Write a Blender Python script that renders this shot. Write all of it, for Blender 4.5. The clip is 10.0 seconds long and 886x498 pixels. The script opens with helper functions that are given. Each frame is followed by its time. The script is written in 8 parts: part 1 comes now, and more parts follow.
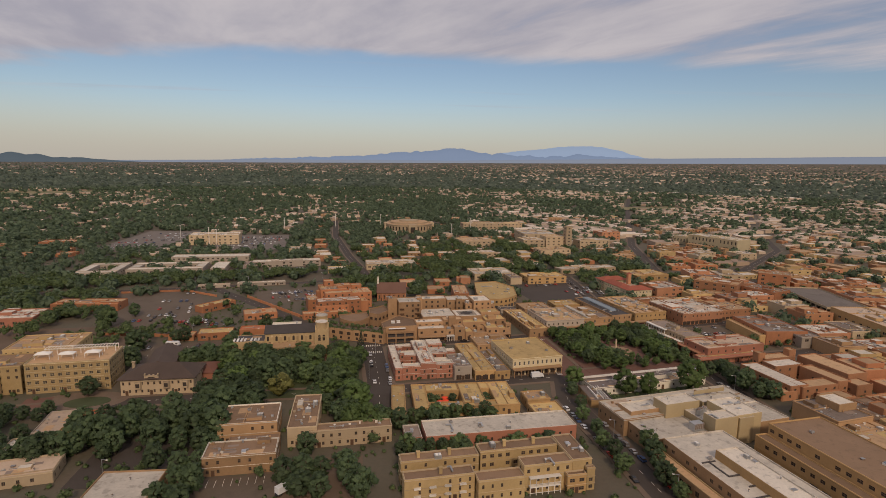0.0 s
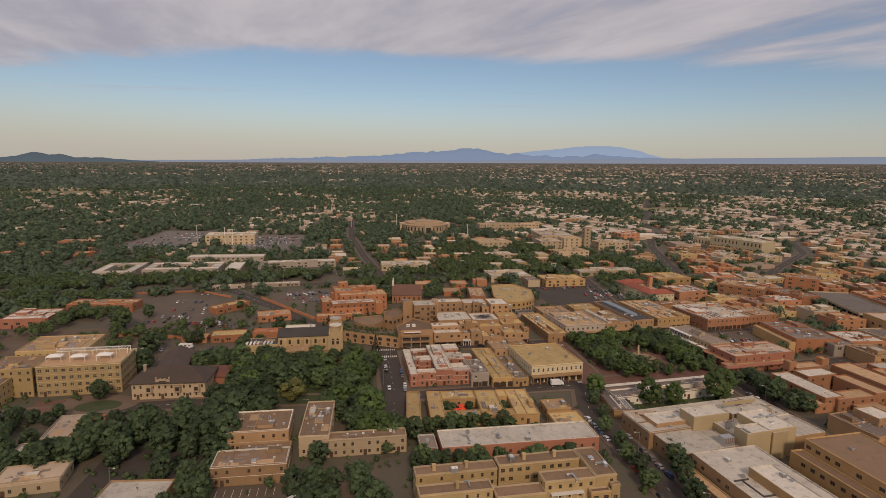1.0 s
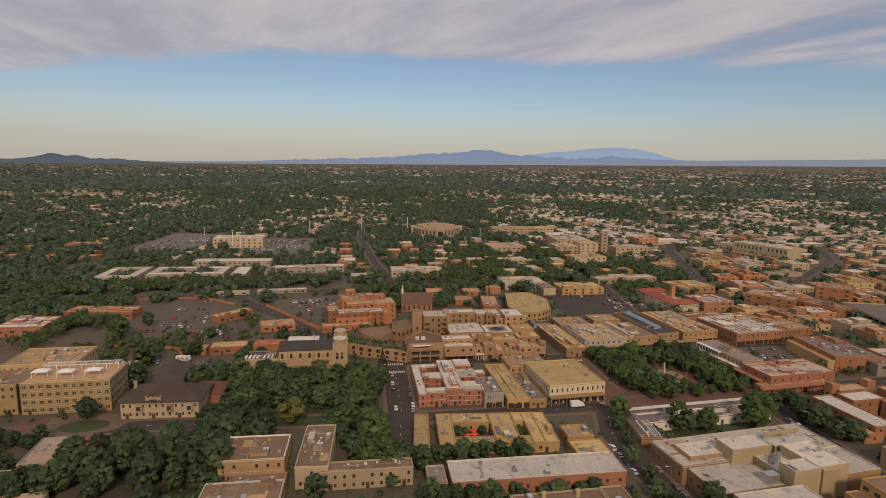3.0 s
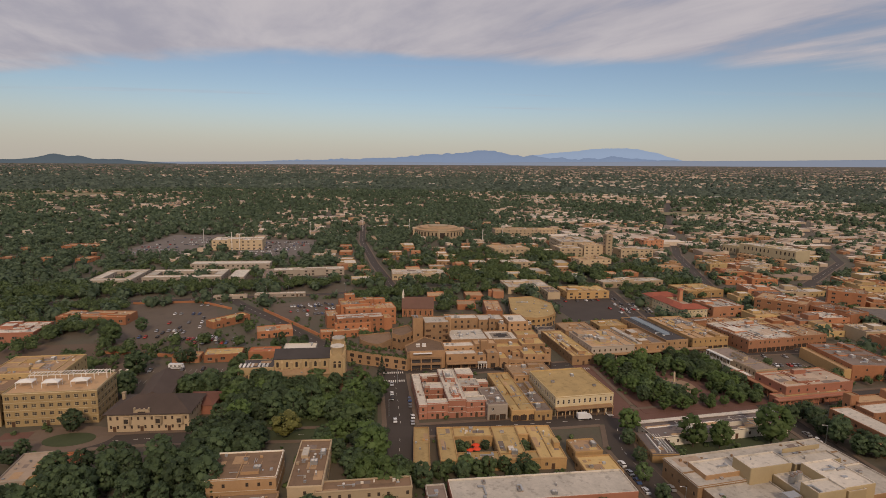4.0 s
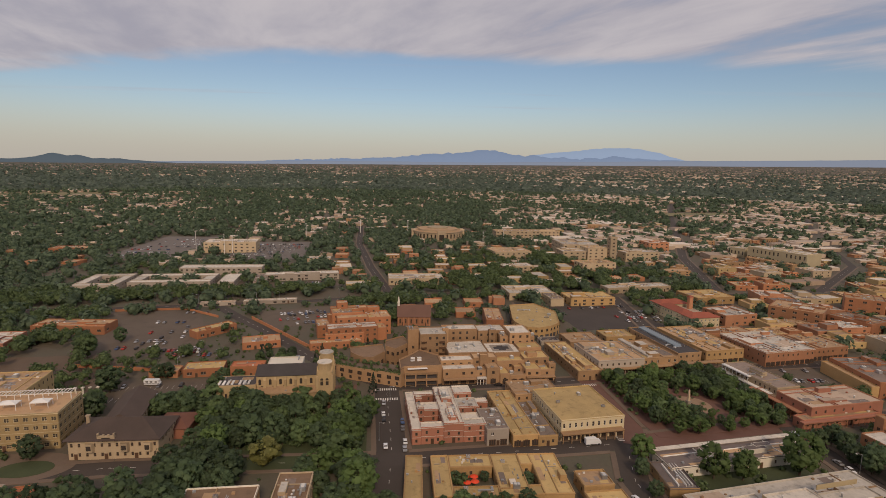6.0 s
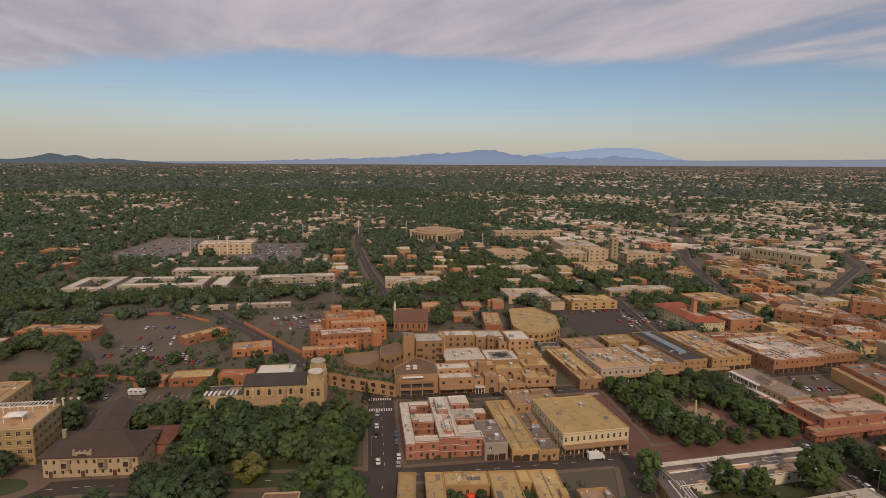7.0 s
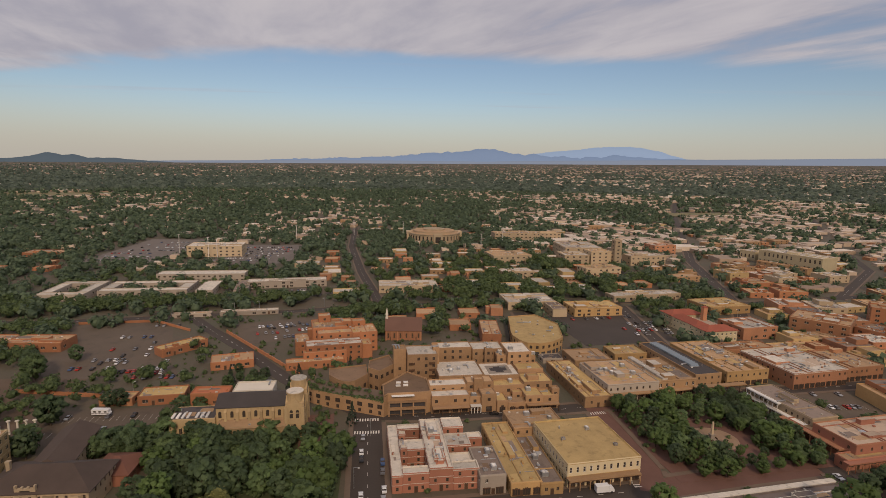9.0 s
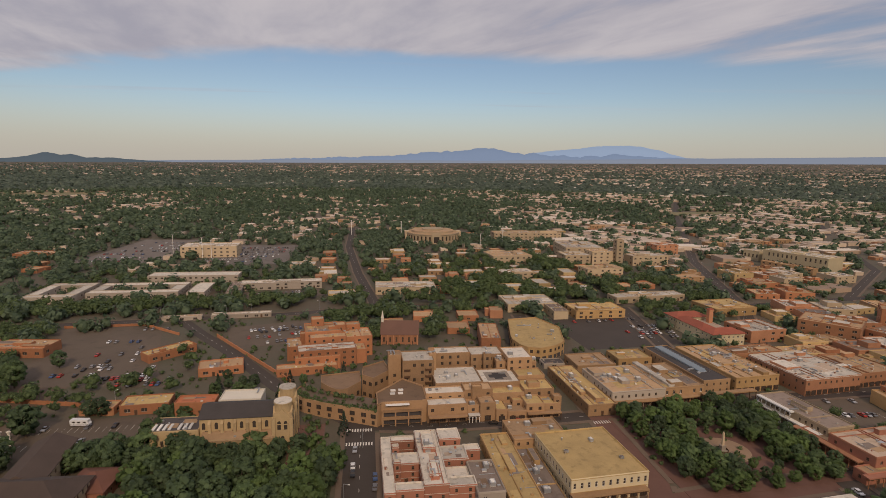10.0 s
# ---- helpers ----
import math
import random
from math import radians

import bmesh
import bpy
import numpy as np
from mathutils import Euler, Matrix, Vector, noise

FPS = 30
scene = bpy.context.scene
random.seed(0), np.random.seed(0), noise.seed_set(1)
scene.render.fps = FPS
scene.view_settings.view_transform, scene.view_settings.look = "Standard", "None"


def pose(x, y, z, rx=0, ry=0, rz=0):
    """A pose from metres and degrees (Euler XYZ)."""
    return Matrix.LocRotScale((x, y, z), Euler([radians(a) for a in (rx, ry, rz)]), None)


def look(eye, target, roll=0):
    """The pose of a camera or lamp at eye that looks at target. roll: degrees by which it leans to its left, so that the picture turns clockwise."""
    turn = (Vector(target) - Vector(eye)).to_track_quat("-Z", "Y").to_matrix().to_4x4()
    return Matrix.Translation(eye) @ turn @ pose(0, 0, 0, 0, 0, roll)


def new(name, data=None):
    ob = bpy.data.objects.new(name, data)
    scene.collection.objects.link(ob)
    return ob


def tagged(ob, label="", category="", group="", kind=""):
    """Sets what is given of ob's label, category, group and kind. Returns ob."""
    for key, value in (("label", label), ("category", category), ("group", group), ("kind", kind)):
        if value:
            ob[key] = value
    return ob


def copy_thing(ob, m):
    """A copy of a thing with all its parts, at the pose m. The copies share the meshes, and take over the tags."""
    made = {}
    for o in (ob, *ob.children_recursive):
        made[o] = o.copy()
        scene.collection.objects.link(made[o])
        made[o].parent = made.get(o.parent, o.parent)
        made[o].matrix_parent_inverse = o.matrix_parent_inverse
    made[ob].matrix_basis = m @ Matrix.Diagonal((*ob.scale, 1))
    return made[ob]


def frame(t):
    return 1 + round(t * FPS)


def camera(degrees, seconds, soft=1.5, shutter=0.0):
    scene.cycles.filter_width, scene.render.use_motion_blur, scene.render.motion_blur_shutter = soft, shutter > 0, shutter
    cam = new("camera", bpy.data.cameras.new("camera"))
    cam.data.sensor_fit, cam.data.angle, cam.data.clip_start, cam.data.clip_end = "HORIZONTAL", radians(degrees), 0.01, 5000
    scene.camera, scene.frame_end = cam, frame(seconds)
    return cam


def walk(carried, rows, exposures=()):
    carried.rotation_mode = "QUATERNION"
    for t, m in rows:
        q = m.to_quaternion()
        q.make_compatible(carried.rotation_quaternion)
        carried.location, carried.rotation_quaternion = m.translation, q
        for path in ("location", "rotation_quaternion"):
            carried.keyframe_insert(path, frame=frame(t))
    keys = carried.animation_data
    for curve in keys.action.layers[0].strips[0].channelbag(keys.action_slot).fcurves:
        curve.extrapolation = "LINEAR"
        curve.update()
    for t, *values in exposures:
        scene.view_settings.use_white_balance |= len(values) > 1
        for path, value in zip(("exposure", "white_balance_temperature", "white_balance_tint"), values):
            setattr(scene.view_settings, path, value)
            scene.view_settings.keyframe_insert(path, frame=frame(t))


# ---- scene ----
cam = camera(77.9, 10.0, soft=0.5)
PATH = [
    (0, (2.002, 2.241, 118.765), (1.925, 4.216, 118.457), 1.0),
    (0.5, (1.397, 6.708, 118.789), (1.293, 8.681, 118.479), 1.0),
    (1, (0.785, 11.146, 118.812), (0.652, 13.118, 118.503), 1.0),
    (1.5, (0.304, 15.982, 118.965), (0.155, 17.952, 118.657), 1.1),
    (2, (-0.066, 21.576, 119.283), (-0.227, 23.546, 118.975), 1.1),
    (2.5, (-0.221, 26.939, 119.5), (-0.391, 28.908, 119.194), 1.1),
    (4, (-1.075, 44.002, 120.367), (-1.261, 45.97, 120.064), 1.1),
    (4.5, (-1.194, 49.587, 120.566), (-1.381, 51.555, 120.263), 1.1),
    (5, (-1.387, 55.555, 120.74), (-1.575, 57.523, 120.437), 1.2),
    (5.5, (-1.293, 61.393, 120.926), (-1.482, 63.361, 120.622), 1.2),
    (7, (-0.21, 79.193, 121.564), (-0.399, 81.161, 121.259), 1.1),
    (7.5, (-0.007, 85.445, 121.718), (-0.197, 87.412, 121.411), 1.1),
    (8, (0.314, 91.782, 121.853), (0.125, 93.749, 121.546), 1.1),
    (8.5, (0.547, 97.68, 121.821), (0.358, 99.647, 121.514), 1.1),
    (9, (0.864, 103.899, 121.516), (0.675, 105.867, 121.208), 1.1),
    (9.5, (1.102, 110.251, 121.048), (0.914, 112.218, 120.74), 1.1),
    (10, (1.251, 116.615, 120.591), (1.063, 118.582, 120.281), 1.0),
]
walk(cam, [(t, look(eye, target, roll)) for t, eye, target, roll in PATH], [(0, -0.1, 6500, 14), (10, -0.1, 6500, 14)])

# ---- light ----
SUN_AZ, SUN_EL = 16.0, 36.0     # degrees from straight behind towards the right, and above the horizon
world = bpy.data.worlds.new("evening_sky")
scene.world = world
world.use_nodes = True
wt = world.node_tree
wt.nodes.clear()


def wnode(kind, **inputs):
    n = wt.nodes.new(kind)
    for k, v in inputs.items():
        n.inputs[int(k[1:])].default_value = v
    return n


def wmath(op, a, b=None):
    n = wt.nodes.new("ShaderNodeMath")
    n.operation = op
    for i, v in enumerate((a, b)):
        if v is None:
            continue
        if isinstance(v, (int, float)):
            n.inputs[i].default_value = v
        else:
            wt.links.new(v, n.inputs[i])
    return n.outputs[0]


def wramp(value, lo, hi):
    n = wt.nodes.new("ShaderNodeMapRange")
    n.interpolation_type = "SMOOTHSTEP"
    n.inputs[1].default_value, n.inputs[2].default_value = lo, hi
    wt.links.new(value, n.inputs[0])
    return n.outputs[0]


def wmix(fac, a, b):
    n = wt.nodes.new("ShaderNodeMixRGB")
    wt.links.new(fac, n.inputs[0])
    for i, v in ((1, a), (2, b)):
        if isinstance(v, tuple):
            n.inputs[i].default_value = v
        else:
            wt.links.new(v, n.inputs[i])
    return n.outputs[0]


sky = wt.nodes.new("ShaderNodeTexSky")
sky.sky_type = "NISHITA"
sky.sun_disc = False
sky.sun_elevation = radians(SUN_EL)
sky.sun_rotation = radians(180 - SUN_AZ)
sky.altitude, sky.air_density, sky.dust_density, sky.ozone_density = 2100, 1.3, 2.2, 1.5
coord = wt.nodes.new("ShaderNodeTexCoord")
sep = wt.nodes.new("ShaderNodeSeparateXYZ")
wt.links.new(coord.outputs["Generated"], sep.inputs[0])
up = wmath("MAXIMUM", sep.outputs[2], 0.03)
cu, cv = wmath("DIVIDE", sep.outputs[0], up), wmath("DIVIDE", sep.outputs[1], up)


def cloud_noise(su, sv, turn, scale, detail, rough, distort=0.0):
    """Wisps on a flat layer: noise drawn out along one direction."""
    c, s = math.cos(radians(turn)), math.sin(radians(turn))
    a = wmath("ADD", wmath("MULTIPLY", cu, c * su), wmath("MULTIPLY", cv, s * su))
    b = wmath("ADD", wmath("MULTIPLY", cu, -s * sv), wmath("MULTIPLY", cv, c * sv))
    comb = wt.nodes.new("ShaderNodeCombineXYZ")
    wt.links.new(a, comb.inputs[0])
    wt.links.new(b, comb.inputs[1])
    n = wt.nodes.new("ShaderNodeTexNoise")
    n.inputs["Scale"].default_value, n.inputs["Detail"].default_value, n.inputs["Roughness"].default_value = scale, detail, rough
    n.inputs["Distortion"].default_value = distort
    wt.links.new(comb.outputs[0], n.inputs["Vector"])
    return n.outputs["Fac"]


streak = wmath("ADD", wmath("MULTIPLY", cloud_noise(0.16, 1.0, 122, 0.62, 6, 0.55, 0.15), 0.62), wmath("MULTIPLY", cloud_noise(0.45, 1.0, 116, 1.9, 7, 0.6, 0.3), 0.38))
blot = cloud_noise(0.6, 0.7, 120, 0.42, 4, 0.55, 0.2)
reach = wmath("ADD", wmath("MULTIPLY", wmath("SUBTRACT", blot, 0.5), 3.4), wmath("ADD", cv, wmath("MULTIPLY", cu, 0.02)))
deck = wmath("SUBTRACT", 1.0, wramp(reach, 4.9, 6.5))
ragged = wramp(wmath("ADD", wmath("MULTIPLY", streak, 0.8), wmath("MULTIPLY", deck, wmath("ADD", wmath("MULTIPLY", cu, -0.04), 0.36))), 0.46, 0.76)
veil = wmath("MULTIPLY", wramp(cloud_noise(0.15, 1.0, 8, 0.8, 5, 0.6), 0.56, 0.8), wmath("MULTIPLY", wramp(sep.outputs[2], 0.06, 0.13), 0.62))
cover = wmath("MINIMUM", wmath("ADD", wmath("MULTIPLY", ragged, deck), veil), 0.92)
tone = wramp(streak, 0.36, 0.64)
cloud = wmix(tone, (0.50, 0.48, 0.535, 1), (0.74, 0.69, 0.69, 1))
SKY, CLOUD = 0.079, 0.78
bg_sky = wt.nodes.new("ShaderNodeBackground")
bg_sky.inputs[1].default_value = SKY
wt.links.new(sky.outputs[0], bg_sky.inputs[0])
bg_cloud = wt.nodes.new("ShaderNodeBackground")
bg_cloud.inputs[1].default_value = CLOUD
wt.links.new(cloud, bg_cloud.inputs[0])
low = wmath("MULTIPLY", wmath("SUBTRACT", 1.0, wramp(sep.outputs[2], 0.0, 0.12)), 0.85)
bg_low = wt.nodes.new("ShaderNodeBackground")
bg_low.inputs[0].default_value, bg_low.inputs[1].default_value = (0.475, 0.445, 0.385, 1), 1.0
hazy = wt.nodes.new("ShaderNodeMixShader")
wt.links.new(low, hazy.inputs[0])
wt.links.new(bg_sky.outputs[0], hazy.inputs[1])
wt.links.new(bg_low.outputs[0], hazy.inputs[2])
mixer = wt.nodes.new("ShaderNodeMixShader")
wt.links.new(cover, mixer.inputs[0])
wt.links.new(hazy.outputs[0], mixer.inputs[1])
wt.links.new(bg_cloud.outputs[0], mixer.inputs[2])
wout = wt.nodes.new("ShaderNodeOutputWorld")
wt.links.new(mixer.outputs[0], wout.inputs[0])

sun_lamp = bpy.data.lights.new("sun", "SUN")
sun_lamp.energy, sun_lamp.angle, sun_lamp.color = 1.95, radians(9), (1.0, 0.79, 0.56)
sun = new("sun", sun_lamp)
sx, sy, sz = math.sin(radians(SUN_AZ)) * math.cos(radians(SUN_EL)), -math.cos(radians(SUN_AZ)) * math.cos(radians(SUN_EL)), math.sin(radians(SUN_EL))
sun.matrix_basis = look((sx * 900, sy * 900, sz * 900), (0, 0, 0))


# ---- materials ----
def material(name, colour, rough=0.85, vary=0.25, fine=1.2, coarse=0.12, bump=0.15, shift=None, island=False, own=0.24, metal=0.0, spots=0.0, each=False):
    """A matt surface with grain and stains at two scales, and a slight shade of its own for every object."""
    m = bpy.data.materials.new(name)
    m.use_nodes = True
    nt = m.node_tree
    b = nt.nodes["Principled BSDF"]
    b.inputs["Roughness"].default_value, b.inputs["Metallic"].default_value = rough, metal
    co = nt.nodes.new("ShaderNodeTexCoord")
    grain, stain = nt.nodes.new("ShaderNodeTexNoise"), nt.nodes.new("ShaderNodeTexNoise")
    for n, s, d in ((grain, fine, 5), (stain, coarse, 4)):
        n.inputs["Scale"].default_value, n.inputs["Detail"].default_value, n.inputs["Roughness"].default_value = s, d, 0.62
        nt.links.new(co.outputs["Object"], n.inputs["Vector"])
    info = nt.nodes.new("ShaderNodeNewGeometry" if island else "ShaderNodeObjectInfo")

    def calc(op, x, y, z=None):
        n = nt.nodes.new("ShaderNodeMath")
        n.operation = op
        for i, v in enumerate((x, y, z)):
            if isinstance(v, (int, float)):
                n.inputs[i].default_value = v
            elif v is not None:
                nt.links.new(v, n.inputs[i])
        return n.outputs[0]

    rnd = info.outputs["Random Per Island" if island else "Random"]
    whole = nt.nodes.new("ShaderNodeObjectInfo").outputs["Random"]
    f = calc("ADD", calc("MULTIPLY_ADD", grain.outputs["Fac"], vary, 1 - vary * 0.5), calc("MULTIPLY_ADD", stain.outputs["Fac"], vary * 1.6, -vary * 0.8))
    f = calc("ADD", f, calc("MULTIPLY_ADD", rnd, 2 * own, -own))
    if each:
        f = calc("ADD", f, calc("MULTIPLY_ADD", whole, 0.6, -0.25))
    if spots:
        dots = nt.nodes.new("ShaderNodeTexNoise")
        dots.inputs["Scale"].default_value, dots.inputs["Detail"].default_value = coarse * 3.1, 3
        nt.links.new(co.outputs["Object"], dots.inputs["Vector"])
        ramp = nt.nodes.new("ShaderNodeMapRange")
        ramp.inputs[1].default_value, ramp.inputs[2].default_value = 0.56, 0.66
        nt.links.new(dots.outputs["Fac"], ramp.inputs[0])
        f = calc("MULTIPLY", f, calc("MULTIPLY_ADD", ramp.outputs[0], -spots, 1.0))
    mul = nt.nodes.new("ShaderNodeVectorMath")
    mul.operation = "SCALE"
    nt.links.new(f, mul.inputs["Scale"])
    if shift:
        mix = nt.nodes.new("ShaderNodeMixRGB")
        mix.inputs[1].default_value, mix.inputs[2].default_value = (*colour, 1), (*shift, 1)
        if island:
            nt.links.new(rnd, mix.inputs[0])
        else:
            r2 = nt.nodes.new("ShaderNodeMapRange")
            r2.inputs[1].default_value, r2.inputs[2].default_value = 0.35, 0.65
            nt.links.new(stain.outputs["Fac"], r2.inputs[0])
            nt.links.new(r2.outputs[0], mix.inputs[0])
        nt.links.new(mix.outputs[0], mul.inputs[0])
    else:
        mul.inputs[0].default_value = colour
    nt.links.new(mul.outputs[0], b.inputs["Base Color"])
    if bump:
        bp = nt.nodes.new("ShaderNodeBump")
        bp.inputs["Strength"].default_value, bp.inputs["Distance"].default_value = bump, 0.08
        nt.links.new(grain.outputs["Fac"], bp.inputs["Height"])
        nt.links.new(bp.outputs[0], b.inputs["Normal"])
    return m


def plain(name, colour, rough=0.5, metal=0.0):
    m = bpy.data.materials.new(name)
    m.use_nodes = True
    b = m.node_tree.nodes["Principled BSDF"]
    b.inputs["Base Color"].default_value = (*colour, 1)
    b.inputs["Roughness"].default_value, b.inputs["Metallic"].default_value = rough, metal
    return m


TAN = material("tan_stucco", (0.335, 0.205, 0.104), vary=0.34)
GOLD = material("golden_stucco", (0.41, 0.255, 0.108), vary=0.34)
CREAM = material("cream_stucco", (0.44, 0.31, 0.145), vary=0.34)
ORANGE = material("orange_adobe", (0.37, 0.155, 0.072), vary=0.34)
ADOBE = material("brown_adobe", (0.33, 0.156, 0.076), vary=0.34)
BRICK = material("red_brick", (0.335, 0.14, 0.086), vary=0.25, fine=3.0)
PINK = material("pink_stucco", (0.39, 0.182, 0.095), vary=0.34)
WHITE = material("white_stucco", (0.66, 0.60, 0.50), vary=0.15)
STONE = material("ochre_stone", (0.40, 0.285, 0.15), vary=0.35, fine=2.5)
PUEBLO = material("pueblo_stucco", (0.345, 0.208, 0.108), vary=0.34)
BEIGE = material("beige_stucco", (0.40, 0.31, 0.175), vary=0.18)
IVORY = material("ivory_stucco", (0.56, 0.46, 0.29), vary=0.16)
PALE = material("pale_stucco", (0.44, 0.335, 0.215), vary=0.2)
GREYWALL = material("grey_stucco", (0.36, 0.30, 0.24), vary=0.2)
R_WHITE = material("white_roof_membrane", (0.56, 0.50, 0.42), vary=0.38, fine=0.9, coarse=0.13, spots=0.26)
R_PINK = material("pinkish_roof_coating", (0.44, 0.33, 0.24), vary=0.25, spots=0.12)
R_TAN = material("tan_gravel_roof", (0.43, 0.275, 0.15), vary=0.35, fine=3.0, spots=0.2)
R_GOLD = material("yellow_gravel_roof", (0.47, 0.325, 0.135), vary=0.35, fine=3.0, spots=0.2)
R_BROWN = material("brown_gravel_roof", (0.215, 0.135, 0.08), vary=0.3, fine=3.0, spots=0.15)
R_GREY = material("grey_roof_felt", (0.23, 0.175, 0.14), vary=0.3, spots=0.2)
R_SLATE = material("slate_grey_roof_felt", (0.150, 0.118, 0.104), vary=0.3, spots=0.2)
# dark felt for roofs; also colours the panels that stand for shaded openings
R_DARK = material("dark_felt_and_shade", (0.07, 0.06, 0.058), vary=0.3)
R_TILE = material("red_clay_tiles", (0.27, 0.074, 0.042), vary=0.35, fine=4.0)
R_ORANGE = material("orange_roof_coating", (0.42, 0.14, 0.06), vary=0.25)
R_CHAPEL = material("red_brown_shingles", (0.125, 0.066, 0.048), vary=0.3, fine=4.0)
SLATE = material("slate_shingles", (0.062, 0.052, 0.048), vary=0.4, fine=5.0)
R_HIP = material("brown_shingles", (0.085, 0.058, 0.045), vary=0.35, fine=4.0)
ASPHALT = material("asphalt", (0.061, 0.047, 0.038), vary=0.35, coarse=0.05, own=0.05, bump=0.05)
LOT = material("old_asphalt", (0.116, 0.087, 0.062), vary=0.35, coarse=0.04, own=0.08, bump=0.05, spots=0.15)
EARTH = material("dry_earth", (0.125, 0.096, 0.066), vary=0.4, fine=0.6, coarse=0.03, shift=(0.085, 0.080, 0.052), own=0.0)
LOT_PALE = material("pale_worn_asphalt", (0.165, 0.138, 0.118), vary=0.35, coarse=0.04, own=0.08, bump=0.05, spots=0.2)
DIRT = material("bare_dirt", (0.125, 0.085, 0.056), vary=0.35, coarse=0.08, own=0.1)
LAWN = material("lawn", (0.055, 0.068, 0.026), vary=0.4, fine=2.0, own=0.05)
CIRCLE = material("sandy_paving", (0.30, 0.20, 0.125), vary=0.25, own=0.05)
PAVING = material("concrete_paving", (0.155, 0.110, 0.078), vary=0.3, own=0.06)
BRICKPAVE = material("brick_paving", (0.15, 0.075, 0.055), vary=0.3, fine=4.0, own=0.05)
LINE = material("road_paint", (0.62, 0.58, 0.52), vary=0.3)
WOOD = material("dark_brown_timber", (0.09, 0.045, 0.022), vary=0.3)
WHITEPAINT = material("white_paint", (0.70, 0.66, 0.60), rough=0.5, vary=0.1)
FRAME = material("brown_window_frame", (0.20, 0.13, 0.08), vary=0.2)
STEEL = material("galvanised_steel", (0.42, 0.42, 0.42), rough=0.45, metal=0.6, vary=0.25)
GLASS = plain("dark_window_glass", (0.06, 0.048, 0.04), 0.12)
SKYLIGHT = plain("skylight_glass", (0.18, 0.22, 0.26), 0.25)
BARK = material("bark", (0.085, 0.06, 0.04), vary=0.4, fine=3.0)
RUBBER = plain("tyre_rubber", (0.015, 0.015, 0.015), 0.8)
REDCLOTH = plain("red_canvas", (0.75, 0.07, 0.02), 0.7)
TENT = plain("white_canvas", (0.78, 0.75, 0.70), 0.7)


def foliage(name, dark, light, own=0.2, each=True):
    """Leaves: each clump takes a green between two, thin enough to let some light through."""
    m = material(name, dark, rough=0.7, vary=0.3, fine=0.35, coarse=0.1, bump=0, shift=light, island=True, own=own, each=each)
    nt = m.node_tree
    b, out = nt.nodes["Principled BSDF"], nt.nodes["Material Output"]
    tr, mx = nt.nodes.new("ShaderNodeBsdfTranslucent"), nt.nodes.new("ShaderNodeMixShader")
    mx.inputs[0].default_value = 0.5
    nt.links.new(b.inputs["Base Color"].links[0].from_socket, tr.inputs["Color"])
    nt.links.new(b.outputs[0], mx.inputs[1])
    nt.links.new(tr.outputs[0], mx.inputs[2])
    nt.links.new(mx.outputs[0], out.inputs["Surface"])
    return m


LEAF = foliage("green_leaves", (0.094, 0.146, 0.056), (0.148, 0.208, 0.078), own=0.14)
LEAF_DARK = foliage("dark_green_leaves", (0.070, 0.110, 0.052), (0.112, 0.160, 0.070), own=0.14)
LEAF_LIGHT = foliage("bright_green_leaves", (0.110, 0.175, 0.048), (0.145, 0.210, 0.064), own=0.1)
LEAF_YELLOW = foliage("yellow_green_leaves", (0.22, 0.22, 0.06), (0.34, 0.33, 0.10))
NEEDLES = foliage("conifer_needles", (0.055, 0.085, 0.055), (0.082, 0.118, 0.074))
# Far-plain leaves: haze put into the base colour as grey-blue.
HAZED_LEAF = foliage("hazed_far_leaves", (0.110, 0.148, 0.110), (0.160, 0.200, 0.146), each=False)
# Lighter, bluer greens stand in for haze over the distant trees.
FAR_LEAF = foliage("distant_tree_leaves", (0.100, 0.148, 0.086), (0.155, 0.208, 0.118), each=False)
TOWN_LEAF = foliage("town_tree_leaves", (0.095, 0.140, 0.054), (0.150, 0.202, 0.076), each=False)


# ---- building blocks ----
def mesh_from(name, verts, faces, mats, ids=None, smooth=False):
    me = bpy.data.meshes.new(name)
    me.from_pydata([tuple(v) for v in verts], [], [tuple(f) for f in faces])
    for m in mats:
        me.materials.append(m)
    if ids is not None:
        me.polygons.foreach_set("material_index", np.asarray(ids, dtype=np.int32))
    if smooth:
        me.polygons.foreach_set("use_smooth", np.ones(len(me.polygons), dtype=bool))
    me.update()
    return me


def thing(name, label, category, x=0.0, y=0.0, rot=0.0, group="", kind="", z=0.0):
    e = new(name)
    e.matrix_basis = pose(x, y, z, 0, 0, rot)
    return tagged(e, label, category, group, kind)


def part(name, me, parent, m=None, label=""):
    """One mesh under a thing, at the pose m in the thing's own frame."""
    ob = new(name, me)
    ob.parent = parent
    if m is not None:
        ob.matrix_basis = m
    return tagged(ob, label)


